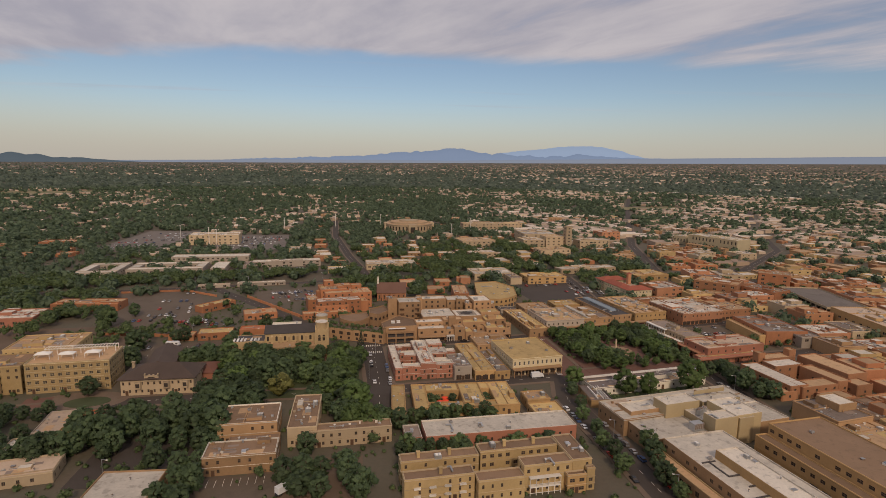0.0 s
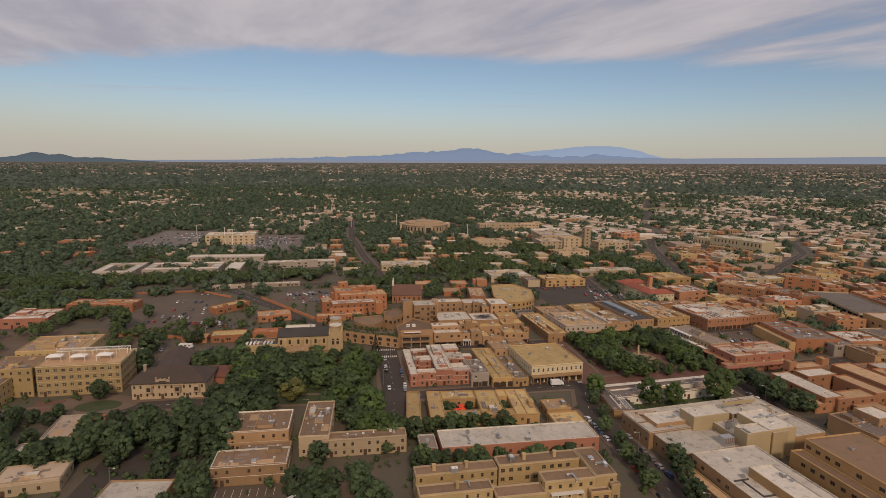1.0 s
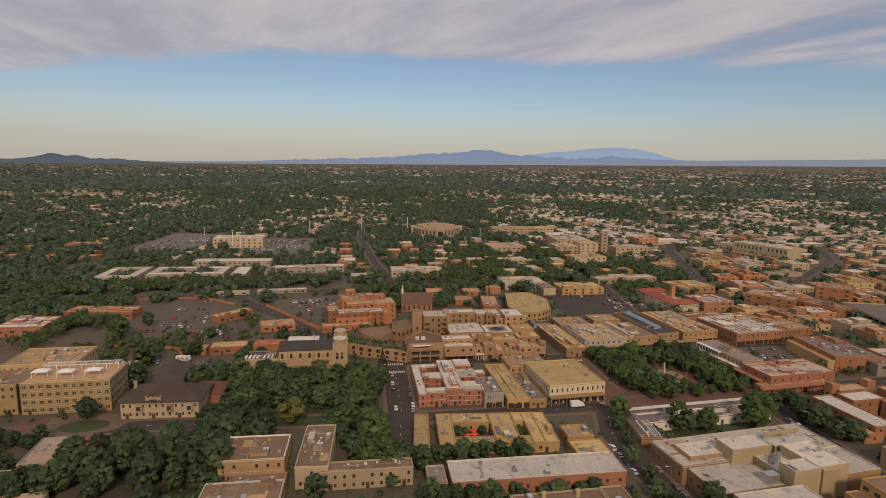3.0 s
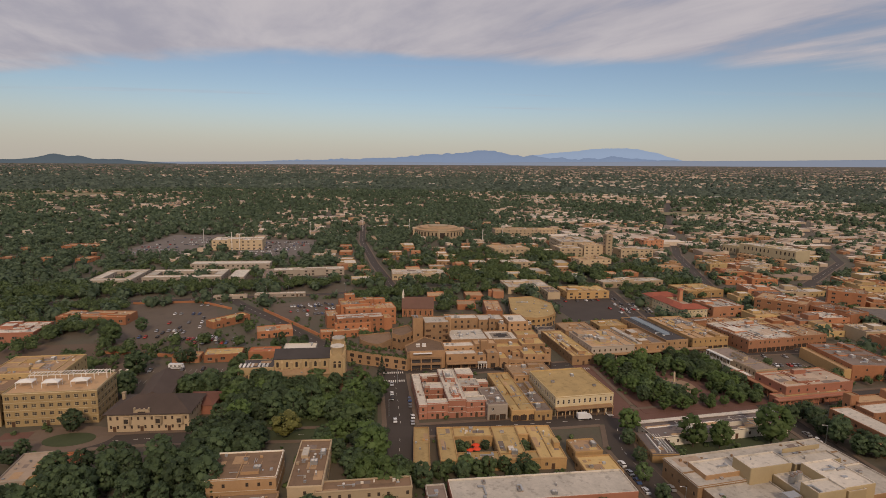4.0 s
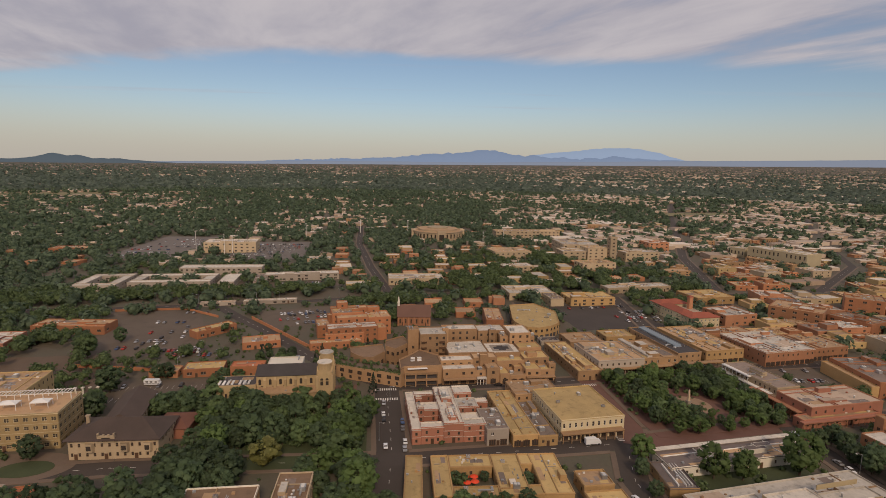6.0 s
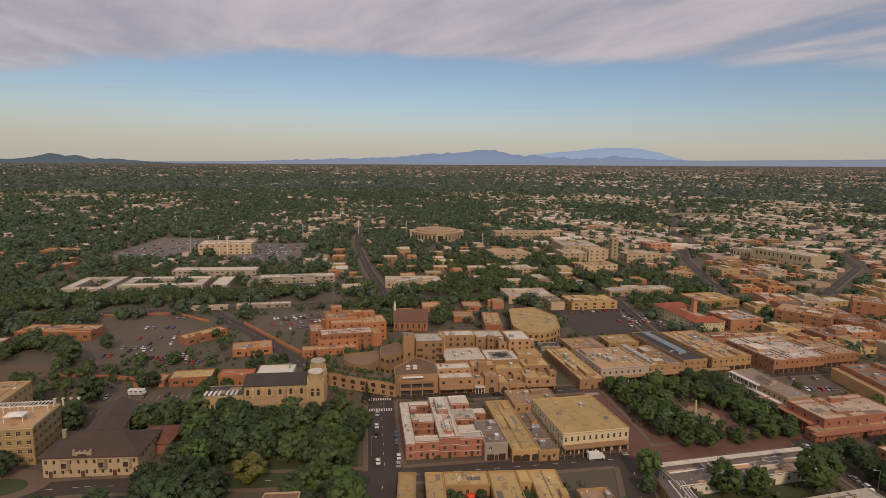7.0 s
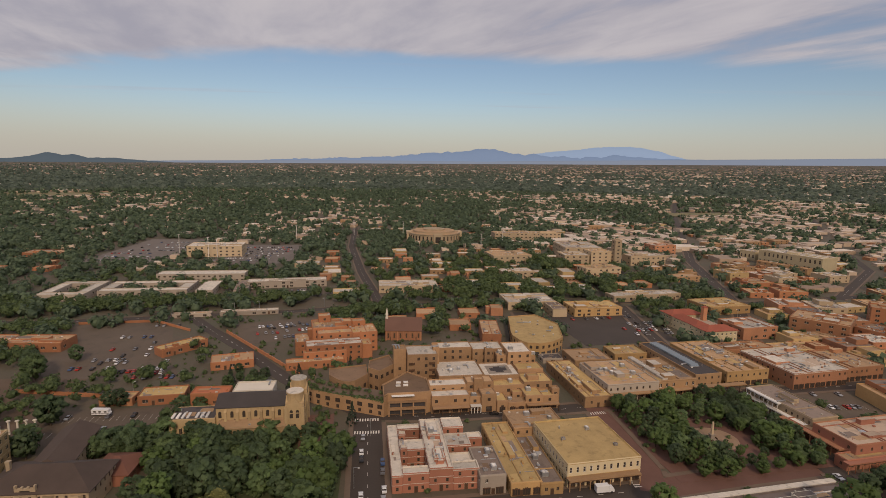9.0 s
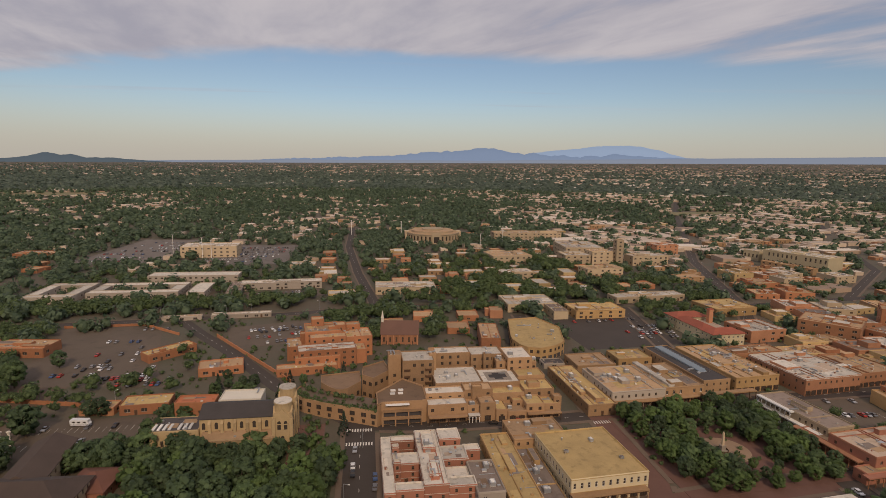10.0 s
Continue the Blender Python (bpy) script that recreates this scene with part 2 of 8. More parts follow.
class Solid:
    """Collects boxes, prisms and faces into one mesh."""

    def __init__(self):
        self.v, self.f, self.i = [], [], []

    def quad(self, pts, mat=0):
        n = len(self.v)
        self.v += [tuple(p) for p in pts]
        self.f.append(tuple(range(n, n + len(pts))))
        self.i.append(mat)

    def box(self, x0, x1, y0, y1, z0, z1, mat=0, bevel=0.0, m=None):
        b = min(bevel, (x1 - x0) / 3, (y1 - y0) / 3)
        ring = [(x0 + b, y0), (x1 - b, y0), (x1, y0 + b), (x1, y1 - b), (x1 - b, y1), (x0 + b, y1), (x0, y1 - b), (x0, y0 + b)] if b else [(x0, y0), (x1, y0), (x1, y1), (x0, y1)]
        self.prism(ring, z0, z1, mat, m)

    def prism(self, ring, z0, z1, mat=0, m=None, cap=True):
        n, k = len(self.v), len(ring)
        pts = [(x, y, z0) for x, y in ring] + [(x, y, z1) for x, y in ring]
        if m is not None:
            pts = [tuple(m @ Vector(p)) for p in pts]
        self.v += pts
        for a in range(k):
            c = (a + 1) % k
            self.f.append((n + a, n + c, n + k + c, n + k + a))
        self.i += [mat] * k
        if cap:
            self.f += [tuple(range(n + k, n + 2 * k)), tuple(range(n + k - 1, n - 1, -1))]
            self.i += [mat] * 2

    def mesh(self, name, *mats):
        return mesh_from(name, self.v, self.f, mats, self.i)


def ring_of(n, r, sx=1.0, sy=1.0, cx=0.0, cy=0.0):
    return [(cx + r * sx * math.cos(2 * math.pi * a / n), cy + r * sy * math.sin(2 * math.pi * a / n)) for a in range(n)]


OCCUPIED = []      # ground that buildings, roads and lots take: x, y, turn, half width, half depth


def occupy(x, y, rot, w, d, margin=0.0):
    OCCUPIED.append((x, y, math.cos(radians(rot)), math.sin(radians(rot)), w / 2 + margin, d / 2 + margin))


def is_free(x, y, r=0.0):
    for cx, cy, c, s, hw, hd in OCCUPIED:
        dx, dy = x - cx, y - cy
        if abs(dx * c + dy * s) < hw + r and abs(dy * c - dx * s) < hd + r:
            return False
    return True


WINDOWS = {}


def window_meshes(w, h, frame_mat, arched=False):
    key = (round(w, 2), round(h, 2), frame_mat.name, arched)
    if key not in WINDOWS:
        s = Solid()
        t = 0.11
        s.box(-w / 2, -w / 2 + t, -0.04, 0.06, 0, h)
        s.box(w / 2 - t, w / 2, -0.04, 0.06, 0, h)
        s.box(-w / 2 + t, w / 2 - t, -0.04, 0.06, h - t, h)
        s.box(-w / 2 + t, w / 2 - t, -0.10, 0.06, 0, t)
        s.box(-w / 2 + t, w / 2 - t, -0.02, 0.05, h * 0.52, h * 0.52 + 0.07)
        if w > 1.5:
            s.box(-0.05, 0.05, -0.02, 0.05, t, h - t)
        p = Solid()
        p.box(-w / 2 + t, w / 2 - t, 0.0, 0.025, t, h - t)
        WINDOWS[key] = s.mesh("window_frame", frame_mat), p.mesh("pane", GLASS)
    return WINDOWS[key]


def door_mesh():
    if "door" not in WINDOWS:
        s = Solid()
        s.box(-0.75, -0.6, -0.06, 0.05, 0, 2.4)
        s.box(0.6, 0.75, -0.06, 0.05, 0, 2.4)
        s.box(-0.75, 0.75, -0.06, 0.05, 2.4, 2.6)
        s.box(-0.6, 0.6, -0.03, 0.04, 0, 2.4, 1)
        WINDOWS["door"] = s.mesh("door", FRAME, WOOD)
    return WINDOWS["door"]


def far_window(w, h, frame_mat):
    """The same in one mesh, for buildings that stay far off."""
    key = ("far", round(w, 2), round(h, 2), frame_mat.name)
    if key not in WINDOWS:
        s = Solid()
        s.box(-w / 2, w / 2, 0.0, 0.05, 0, h, 1)
        s.box(-w / 2, w / 2, -0.12, 0.0, 0, 0.14, 0)
        s.box(-0.06, 0.06, -0.03, 0.0, 0.14, h, 0)
        WINDOWS[key] = s.mesh("window", frame_mat, GLASS)
    return WINDOWS[key]


def joined_windows(b, base, panes, w, h, frame_mat):
    """All the windows of a building too far off to pick them apart singly."""
    s = Solid()
    for place, turn in panes:
        m = pose(*place, 0, 0, turn)
        s.box(-w / 2, w / 2, 0.0, 0.05, 0, h, 1, 0, m)
        s.box(-w / 2, w / 2, -0.12, 0.0, 0, 0.14, 0, 0, m)
        s.box(-0.06, 0.06, -0.03, 0.0, 0.14, h, 0, 0, m)
    part("windows", s.mesh("windows", frame_mat, GLASS), b, base)["kind"] = "stuff"


def grid_face(s, place, length, z0, z1, cols, rows, ww, wh, holes, depth=0.22, mat=0):
    """A wall's face from 0 to length and z0 to z1, with a grid of recessed openings. place(a, z, inward) gives the point."""
    if not cols or not rows:
        s.quad([place(0, z0, 0), place(length, z0, 0), place(length, z1, 0), place(0, z1, 0)], mat)
        return
    xs, zs = [0.0], [z0]
    for c in cols:
        xs += [c - ww / 2, c + ww / 2]
    for r in rows:
        zs += [r, r + wh]
    xs.append(length)
    zs.append(z1)
    for a in range(len(xs) - 1):
        for b in range(len(zs) - 1):
            x0, x1, y0, y1 = xs[a], xs[a + 1], zs[b], zs[b + 1]
            if a % 2 and b % 2 and (a // 2, b // 2) not in holes:
                for p, q in (((x0, y0), (x1, y0)), ((x1, y0), (x1, y1)), ((x1, y1), (x0, y1)), ((x0, y1), (x0, y0))):
                    s.quad([place(*p, 0), place(*q, 0), place(*q, depth), place(*p, depth)], mat)
            else:
                s.quad([place(x0, y0, 0), place(x1, y0, 0), place(x1, y1, 0), place(x0, y1, 0)], mat)


def mass(b, x, y, rot, w, d, h, wall, roof, floors=2, z0=0.0, faces=None, par=0.55, step=3.6, ww=1.1, wh=1.5, frame_mat=None, cope=None, units=0, label="", skip=0.12, first=None, seed=None, near=False, rich=True, far=False):
    """A flat-roofed block of building b: walls with recessed windows and a parapet, a roof deck inside it, things on the roof.
    x, y, rot are in the world; faces lists the sides with windows (front, left, right, back)."""
    rng = random.Random(seed if seed is not None else int(abs(x * 31 + y * 17 + h * 7) * 10))
    frame_mat = frame_mat or FRAME
    faces = faces or ("fl" if x > 25 else "fr" if x < -25 else "flr")
    base = b.matrix_basis.inverted() @ pose(x, y, 0, 0, 0, rot)
    if z0 < 1:
        occupy(x, y, rot, w, d)
    s = Solid()
    hw, hd, t = w / 2, d / 2, 0.38
    c = 0.22 if wall not in (ADOBE, ORANGE) else 0.5
    sides = {
        "f": (w, lambda a, z, i: (-hw + a, -hd + i, z), 0), "r": (d, lambda a, z, i: (hw - i, -hd + a, z), 90),
        "b": (w, lambda a, z, i: (hw - a, hd - i, z), 180), "l": (d, lambda a, z, i: (-hw + i, hd - a, z), 270)}
    panes = []
    top = h - 0.25
    for key, (length, place, turn) in sides.items():
        n = max(1, int((length - 1.2) // step)) if key in faces and floors else 0
        gap = length / n if n else 0
        cols = [gap * (k + 0.5) for k in range(n)]
        fh = (top - par - z0) / max(1, floors)
        rows = [z0 + fh * k + (fh - wh) * 0.55 for k in range(floors)] if n else []
        if first and rows and z0 < 1:
            rows[0] = 0.45
        holes = {(a, r) for a in range(n) for r in range(len(rows)) if rng.random() < skip}
        inner = lambda a, z, i, place=place, length=length: place(min(max(a, c), length - c), z, i)
        grid_face(s, inner, length, z0, top, cols, rows, ww, wh, holes)
        panes += [(place(cx, r, 0.18), turn) for a, cx in enumerate(cols) for k, r in enumerate(rows) if (a, k) not in holes]
    corner = [(-hw + c, -hd), (hw - c, -hd), (hw, -hd + c), (hw, hd - c), (hw - c, hd), (-hw + c, hd), (-hw, hd - c), (-hw, -hd + c)]
    for a in (1, 3, 5, 7):
        p, q = corner[a], corner[(a + 1) % 8]
        s.quad([(*p, z0), (*q, z0), (*q, top), (*p, top)])
    def shrink(e):
        return [(px * (hw - e) / hw, py * (hd - e) / hd) for px, py in corner]
    o, o2, i1 = corner, shrink(0.1), shrink(t)
    for a in range(8):
        k = (a + 1) % 8
        s.quad([(*o[a], top), (*o[k], top), (*o2[k], h), (*o2[a], h)])
        s.quad([(*o2[a], h), (*o2[k], h), (*i1[k], h), (*i1[a], h)], 1)
        s.quad([(*i1[a], h), (*i1[k], h), (*i1[k], h - par - 0.1), (*i1[a], h - par - 0.1)], 1)
    part("wall", s.mesh("wall", wall, cope or wall), b, base, label)
    if par > 0.3 and (near or rich) and wall not in (ADOBE, ORANGE):
        band(b, base, hw, hd, top - 0.4, top - 0.12, 0.12, cope or wall, "cornice")
        if near and floors > 1:
            for k in range(1, floors):
                zb = z0 + (top - par - z0) / floors * k
                band(b, base, hw, hd, zb - 0.1, zb + 0.1, 0.07, cope or wall, "string_course")
    r = Solid()
    r.prism(i1, h - par - 0.35, h - par)
    part("roof", r.mesh("roof", roof), b, base)
    if floors and z0 < 1 and "f" in faces:
        n = max(1, int((w - 1.2) // step))
        for k in range(1, n, 4):
            part("door", door_mesh(), b, base @ pose(-hw + w / n * k, -hd, 0))
    fm, pm = window_meshes(ww, wh, frame_mat)
    if panes and not near and (far or math.hypot(x, y - 116) > 320):
        joined_windows(b, base, panes, ww, wh, frame_mat)
        panes = []
    for place, turn in panes:
        wn = part("window", fm if near else far_window(ww, wh, frame_mat), b, base @ pose(*place, 0, 0, turn))
        if near:
            part("pane", pm, wn)
    for k in range(units):
        roof_unit(b, base @ pose(rng.uniform(-0.36, 0.36) * w, rng.uniform(-0.36, 0.36) * d, h - par, 0, 0, rng.choice((0, 90))), rng)
    if rich and w * d > 90:
        roofscape(b, base, w - 1.2, d - 1.2, h - par, par, wall, roof, rng)
    return base


def band(b, base, hw, hd, z0, z1, out, mat, name):
    """A moulding that runs round a block."""
    s = Solid()
    q = [(-1, -1), (1, -1), (1, 1), (-1, 1)]
    n = 0
    for e, z in ((0.0, z0), (out, z0 + (z1 - z0) * 0.3), (out, z1), (0.0, z1)):
        s.v += [(a * (hw + e), c * (hd + e), z) for a, c in q]
    for r in range(3):
        for a in range(4):
            c = (a + 1) % 4
            s.f.append((r * 4 + a, r * 4 + c, r * 4 + 4 + c, r * 4 + 4 + a))
            s.i.append(0)
    part(name, s.mesh(name, mat), b, base)


def roofscape(b, base, w, d, z, par, wall, roof, rng):
    """What makes a flat roof uneven: patched felt, low walls across it, raised blocks, curbs and pipes."""
    area = w * d
    patch, k = Solid(), 0
    for k in range(min(9, 2 + int(area / 90))):
        a, c = rng.uniform(1.5, 0.34 * w), rng.uniform(1.5, 0.34 * d)
        x, y = rng.uniform(-w / 2 + a / 2, w / 2 - a / 2), rng.uniform(-d / 2 + c / 2, d / 2 - c / 2)
        patch.box(x - a / 2, x + a / 2, y - c / 2, y + c / 2, z - 0.1, z + 0.02 + 0.006 * k, rng.choice((0, 1, 1, 2)))
    other = {R_TAN: R_GOLD, R_GOLD: R_TAN, R_WHITE: R_PINK, R_BROWN: R_TAN, R_GREY: R_BROWN}.get(roof, R_TAN)
    part("roof_patch", patch.mesh("roof_patch", roof, other, R_GREY), b, base)["kind"] = "stuff"
    bar = Solid()
    for k in range(min(3, int(area / 260))):
        if rng.random() < 0.5 * w / (w + d) + 0.25:
            x = rng.uniform(-0.38, 0.38) * w
            bar.box(x - 0.17, x + 0.17, -d / 2, d / 2, z, z + par * 0.75 + 0.01 * k)
        else:
            y = rng.uniform(-0.38, 0.38) * d
            bar.box(-w / 2, w / 2, y - 0.17, y + 0.17, z, z + par * 0.7 + 0.01 * k)
    for k in range(int(area / 110)):
        x, y, a = rng.uniform(-0.42, 0.3) * w, rng.uniform(-0.42, 0.3) * d, rng.uniform(1.5, 6)
        if rng.random() < 0.5:
            bar.box(x, min(x + a, w * 0.48), y - 0.09, y + 0.09, z + 0.05, z + 0.26 + 0.003 * k, 2)
        else:
            bar.box(x - 0.09, x + 0.09, y, min(y + a, d * 0.48), z + 0.05, z + 0.27 + 0.003 * k, 2)
    for k in range(2 + int(area / 42 * rng.choice((0.25, 0.5, 1.1)))):
        x, y, a = rng.uniform(-0.45, 0.45) * w, rng.uniform(-0.45, 0.45) * d, rng.uniform(0.25, 0.6)
        bar.box(x - a, x + a, y - a * 0.8, y + a * 0.8, z, z + rng.uniform(0.35, 0.9), rng.choice((0, 1, 2)), 0.05)
    part("low_wall", bar.mesh("low_wall", wall, R_WHITE, STEEL), b, base)["kind"] = "stuff"
    for k in range(min(3, int(area / 230))):
        a, c, hh = rng.uniform(2.5, 0.3 * w), rng.uniform(2.5, 0.3 * d), rng.uniform(0.7, 2.4)
        x, y = rng.uniform(-w / 2 + a / 2, w / 2 - a / 2), rng.uniform(-d / 2 + c / 2, d / 2 - c / 2)
        s = Solid()
        s.box(x - a / 2, x + a / 2, y - c / 2, y + c / 2, z, z + hh, 0, 0.15)
        s.box(x - a / 2 + 0.25, x + a / 2 - 0.25, y - c / 2 + 0.25, y + c / 2 - 0.25, z + hh, z + hh + 0.03, 1)
        part("roof_block", s.mesh("roof_block", wall, rng.choice((roof, roof, roof, R_WHITE))), b, base)


UNIT = {}


def roof_unit(b, m, rng):
    """Air conditioners, vents and hatches that stand on a roof."""
    kind = rng.choice(("air_conditioner", "air_conditioner", "vent_pipe", "roof_hatch", "duct"))
    size = rng.choice((0.8, 1.0, 1.3))
    key = (kind, size)
    if key not in UNIT:
        s = Solid()
        if kind == "air_conditioner":
            s.box(-1.0 * size, 1.0 * size, -0.8 * size, 0.8 * size, 0.18, 1.25 * size, 0, 0.06)
            s.box(-0.9 * size, 0.9 * size, -0.7 * size, 0.7 * size, 0, 0.18, 1)
            s.prism(ring_of(12, 0.5 * size, cx=-0.3 * size), 1.25 * size, 1.42 * size, 1)
            s.box(0.35 * size, 0.9 * size, -0.5 * size, 0.5 * size, 1.25 * size, 1.34 * size, 1)
        elif kind == "vent_pipe":
            s.prism(ring_of(8, 0.22 * size), 0, 1.0 * size)
            s.prism(ring_of(8, 0.36 * size), 1.0 * size, 1.25 * size, 1)
        elif kind == "roof_hatch":
            s.box(-0.8 * size, 0.8 * size, -0.6 * size, 0.6 * size, 0, 0.5, 1, 0.05)
            s.box(-0.88 * size, 0.88 * size, -0.68 * size, 0.68 * size, 0.5, 0.62, 0, 0.05)
        else:
            s.box(-2.2 * size, 2.2 * size, -0.3, 0.3, 0.25, 0.8, 0, 0.04)
            s.box(-2.2 * size, -1.5 * size, -0.3, 0.3, 0, 0.25, 1)
            s.box(1.5 * size, 2.2 * size, -0.3, 0.3, 0, 0.25, 1)
            s.box(1.5 * size, 2.2 * size, 0.3, 1.6 * size, 0.3, 0.75, 0)
        UNIT[key] = s.mesh(kind, STEEL, WHITEPAINT if size > 0.9 else R_GREY)
    part(kind, UNIT[key], b, m)


def poly_block(b, m, ring, h, wall, roof, floors, sides, shops=False, z0=0.0, ww=1.7, wh=1.9):
    """A block on a many-sided plan, with a parapet, a roof deck and windows along its first sides."""
    n = len(ring)
    cx, cy = sum(p[0] for p in ring) / n, sum(p[1] for p in ring) / n

    def inset(e):
        out = []
        for px, py in ring:
            L = math.hypot(px - cx, py - cy)
            out.append((px - (px - cx) / L * e, py - (py - cy) / L * e))
        return out

    inner = inset(0.45)
    s = Solid()
    s.prism(ring, z0, h - 0.7, cap=False)
    for k in range(n):
        a, c, ai, ci = ring[k], ring[(k + 1) % n], inner[k], inner[(k + 1) % n]
        s.quad([(*a, h - 0.7), (*c, h - 0.7), (*c, h), (*a, h)])
        s.quad([(*a, h), (*c, h), (*ci, h), (*ai, h)])
        s.quad([(*ci, h - 0.75), (*ai, h - 0.75), (*ai, h), (*ci, h)])
    part("wall", s.mesh("wall", wall), b, m)
    r = Solid()
    r.prism(inner, h - 1.0, h - 0.66)
    part("roof", r.mesh("roof", roof), b, m)
    fm = far_window(ww, wh, WOOD)
    if "opening" not in UNIT:
        # dark panel on the wall in place of the shade inside an opening
        o = Solid()
        o.box(-1.5, 1.5, -0.1, 0.05, 0.3, 2.9)
        UNIT["opening"] = o.mesh("shop_opening", R_DARK)
    fh = (h - 0.7 - z0) / max(1, floors)
    for k in range(sides):
        a, c = Vector(ring[k]), Vector(ring[(k + 1) % n])
        d = c - a
        count, turn = int(d.length / 3.6), math.degrees(math.atan2(d.y, d.x))
        for q in range(count):
            p = a + d * ((q + 0.5) / count)
            for f in range(floors):
                base = m @ pose(p.x, p.y, z0 + fh * f + (fh - wh) * 0.5, 0, 0, turn)
                if shops and f == 0:
                    part("shop_opening", UNIT["opening"], b, m @ pose(p.x, p.y, z0, 0, 0, turn))
                else:
                    part("window", fm, b, base @ pose(0, -0.09, 0))


def portal(b, x, y, rot, length, depth, h, mat=None, post_mat=None, gap=4.0):
    """A covered walk: a flat roof on timber posts, along a front."""
    base = b.matrix_basis.inverted() @ pose(x, y, 0, 0, 0, rot)
    s = Solid()
    s.box(-length / 2, length / 2, -depth / 2, depth / 2, h - 0.25, h + 0.35, 0, 0.1)
    s.box(-length / 2, length / 2, -depth / 2 + 0.1, -depth / 2 + 0.45, h - 0.6, h - 0.25, 1)
    part("portal_roof", s.mesh("portal_roof", mat or TAN, WOOD), b, base)
    p = Solid()
    p.box(-0.16, 0.16, -0.16, 0.16, 0, h - 0.6, 0, 0.05)
    p.box(-0.45, 0.45, -0.14, 0.14, h - 0.85, h - 0.6, 0)
    pm = p.mesh("post", post_mat or WOOD)
    n = max(2, int(length / gap))
    for k in range(n + 1):
        part("post", pm, b, base @ pose(-length / 2 + 0.3 + (length - 0.6) * k / n, -depth / 2 + 0.28, 0))


def shopfronts(b, x, y, rot, w, d, gap=3.7):
    """Glazed shop windows with a timber frame and sill along the street front of a block."""
    base = b.matrix_basis.inverted() @ pose(x, y, 0, 0, 0, rot)
    if "shop" not in UNIT:
        s = Solid()
        g = Solid()
        g.box(-1.35, 1.35, -0.03, 0.06, 0.5, 2.75)
        UNIT["shop_glass"] = g.mesh("pane", GLASS)
        s.box(-1.5, 1.5, -0.14, 0.06, 0.25, 0.5, 0)
        s.box(-1.5, 1.5, -0.16, 0.06, 2.75, 3.0, 0)
        for e in (-1.42, -0.45, 0.45, 1.42):
            s.box(e - 0.07, e + 0.07, -0.1, 0.05, 0.5, 2.75, 0)
        UNIT["shop"] = s.mesh("shop_window", WOOD)
    n = max(1, int((w - 0.6) / gap))
    for k in range(n):
        front = part("shop_window", UNIT["shop"], b, base @ pose(-w / 2 + w / n * (k + 0.5), -d / 2 - 0.05, 0))
        part("pane", UNIT["shop_glass"], front)


def slab(name, x, y, rot, w, d, z, mat, label, category, thick=0.3, take=True, ring=None):
    """A flat piece of ground: road, pavement, lot or lawn, with its edges going down into the earth."""
    s = Solid()
    if ring:
        s.prism(ring, -thick, 0)
    else:
        s.box(-w / 2, w / 2, -d / 2, d / 2, -thick, 0)
    ob = new(name, s.mesh(name, mat))
    ob.matrix_basis = pose(x, y, z, 0, 0, rot)
    if take:
        occupy(x, y, rot, w, d)
    return tagged(ob, label, category, kind="structure")


ROADS = []


def on_road(x, y, but):
    for k, (pts, width) in enumerate(ROADS):
        if k == but:
            continue
        for (x0, y0), (x1, y1) in zip(pts, pts[1:]):
            dx, dy = x1 - x0, y1 - y0
            u = max(0, min(1, ((x - x0) * dx + (y - y0) * dy) / (dx * dx + dy * dy)))
            if math.hypot(x - x0 - u * dx, y - y0 - u * dy) < width / 2 + 0.6:
                return True
    return False


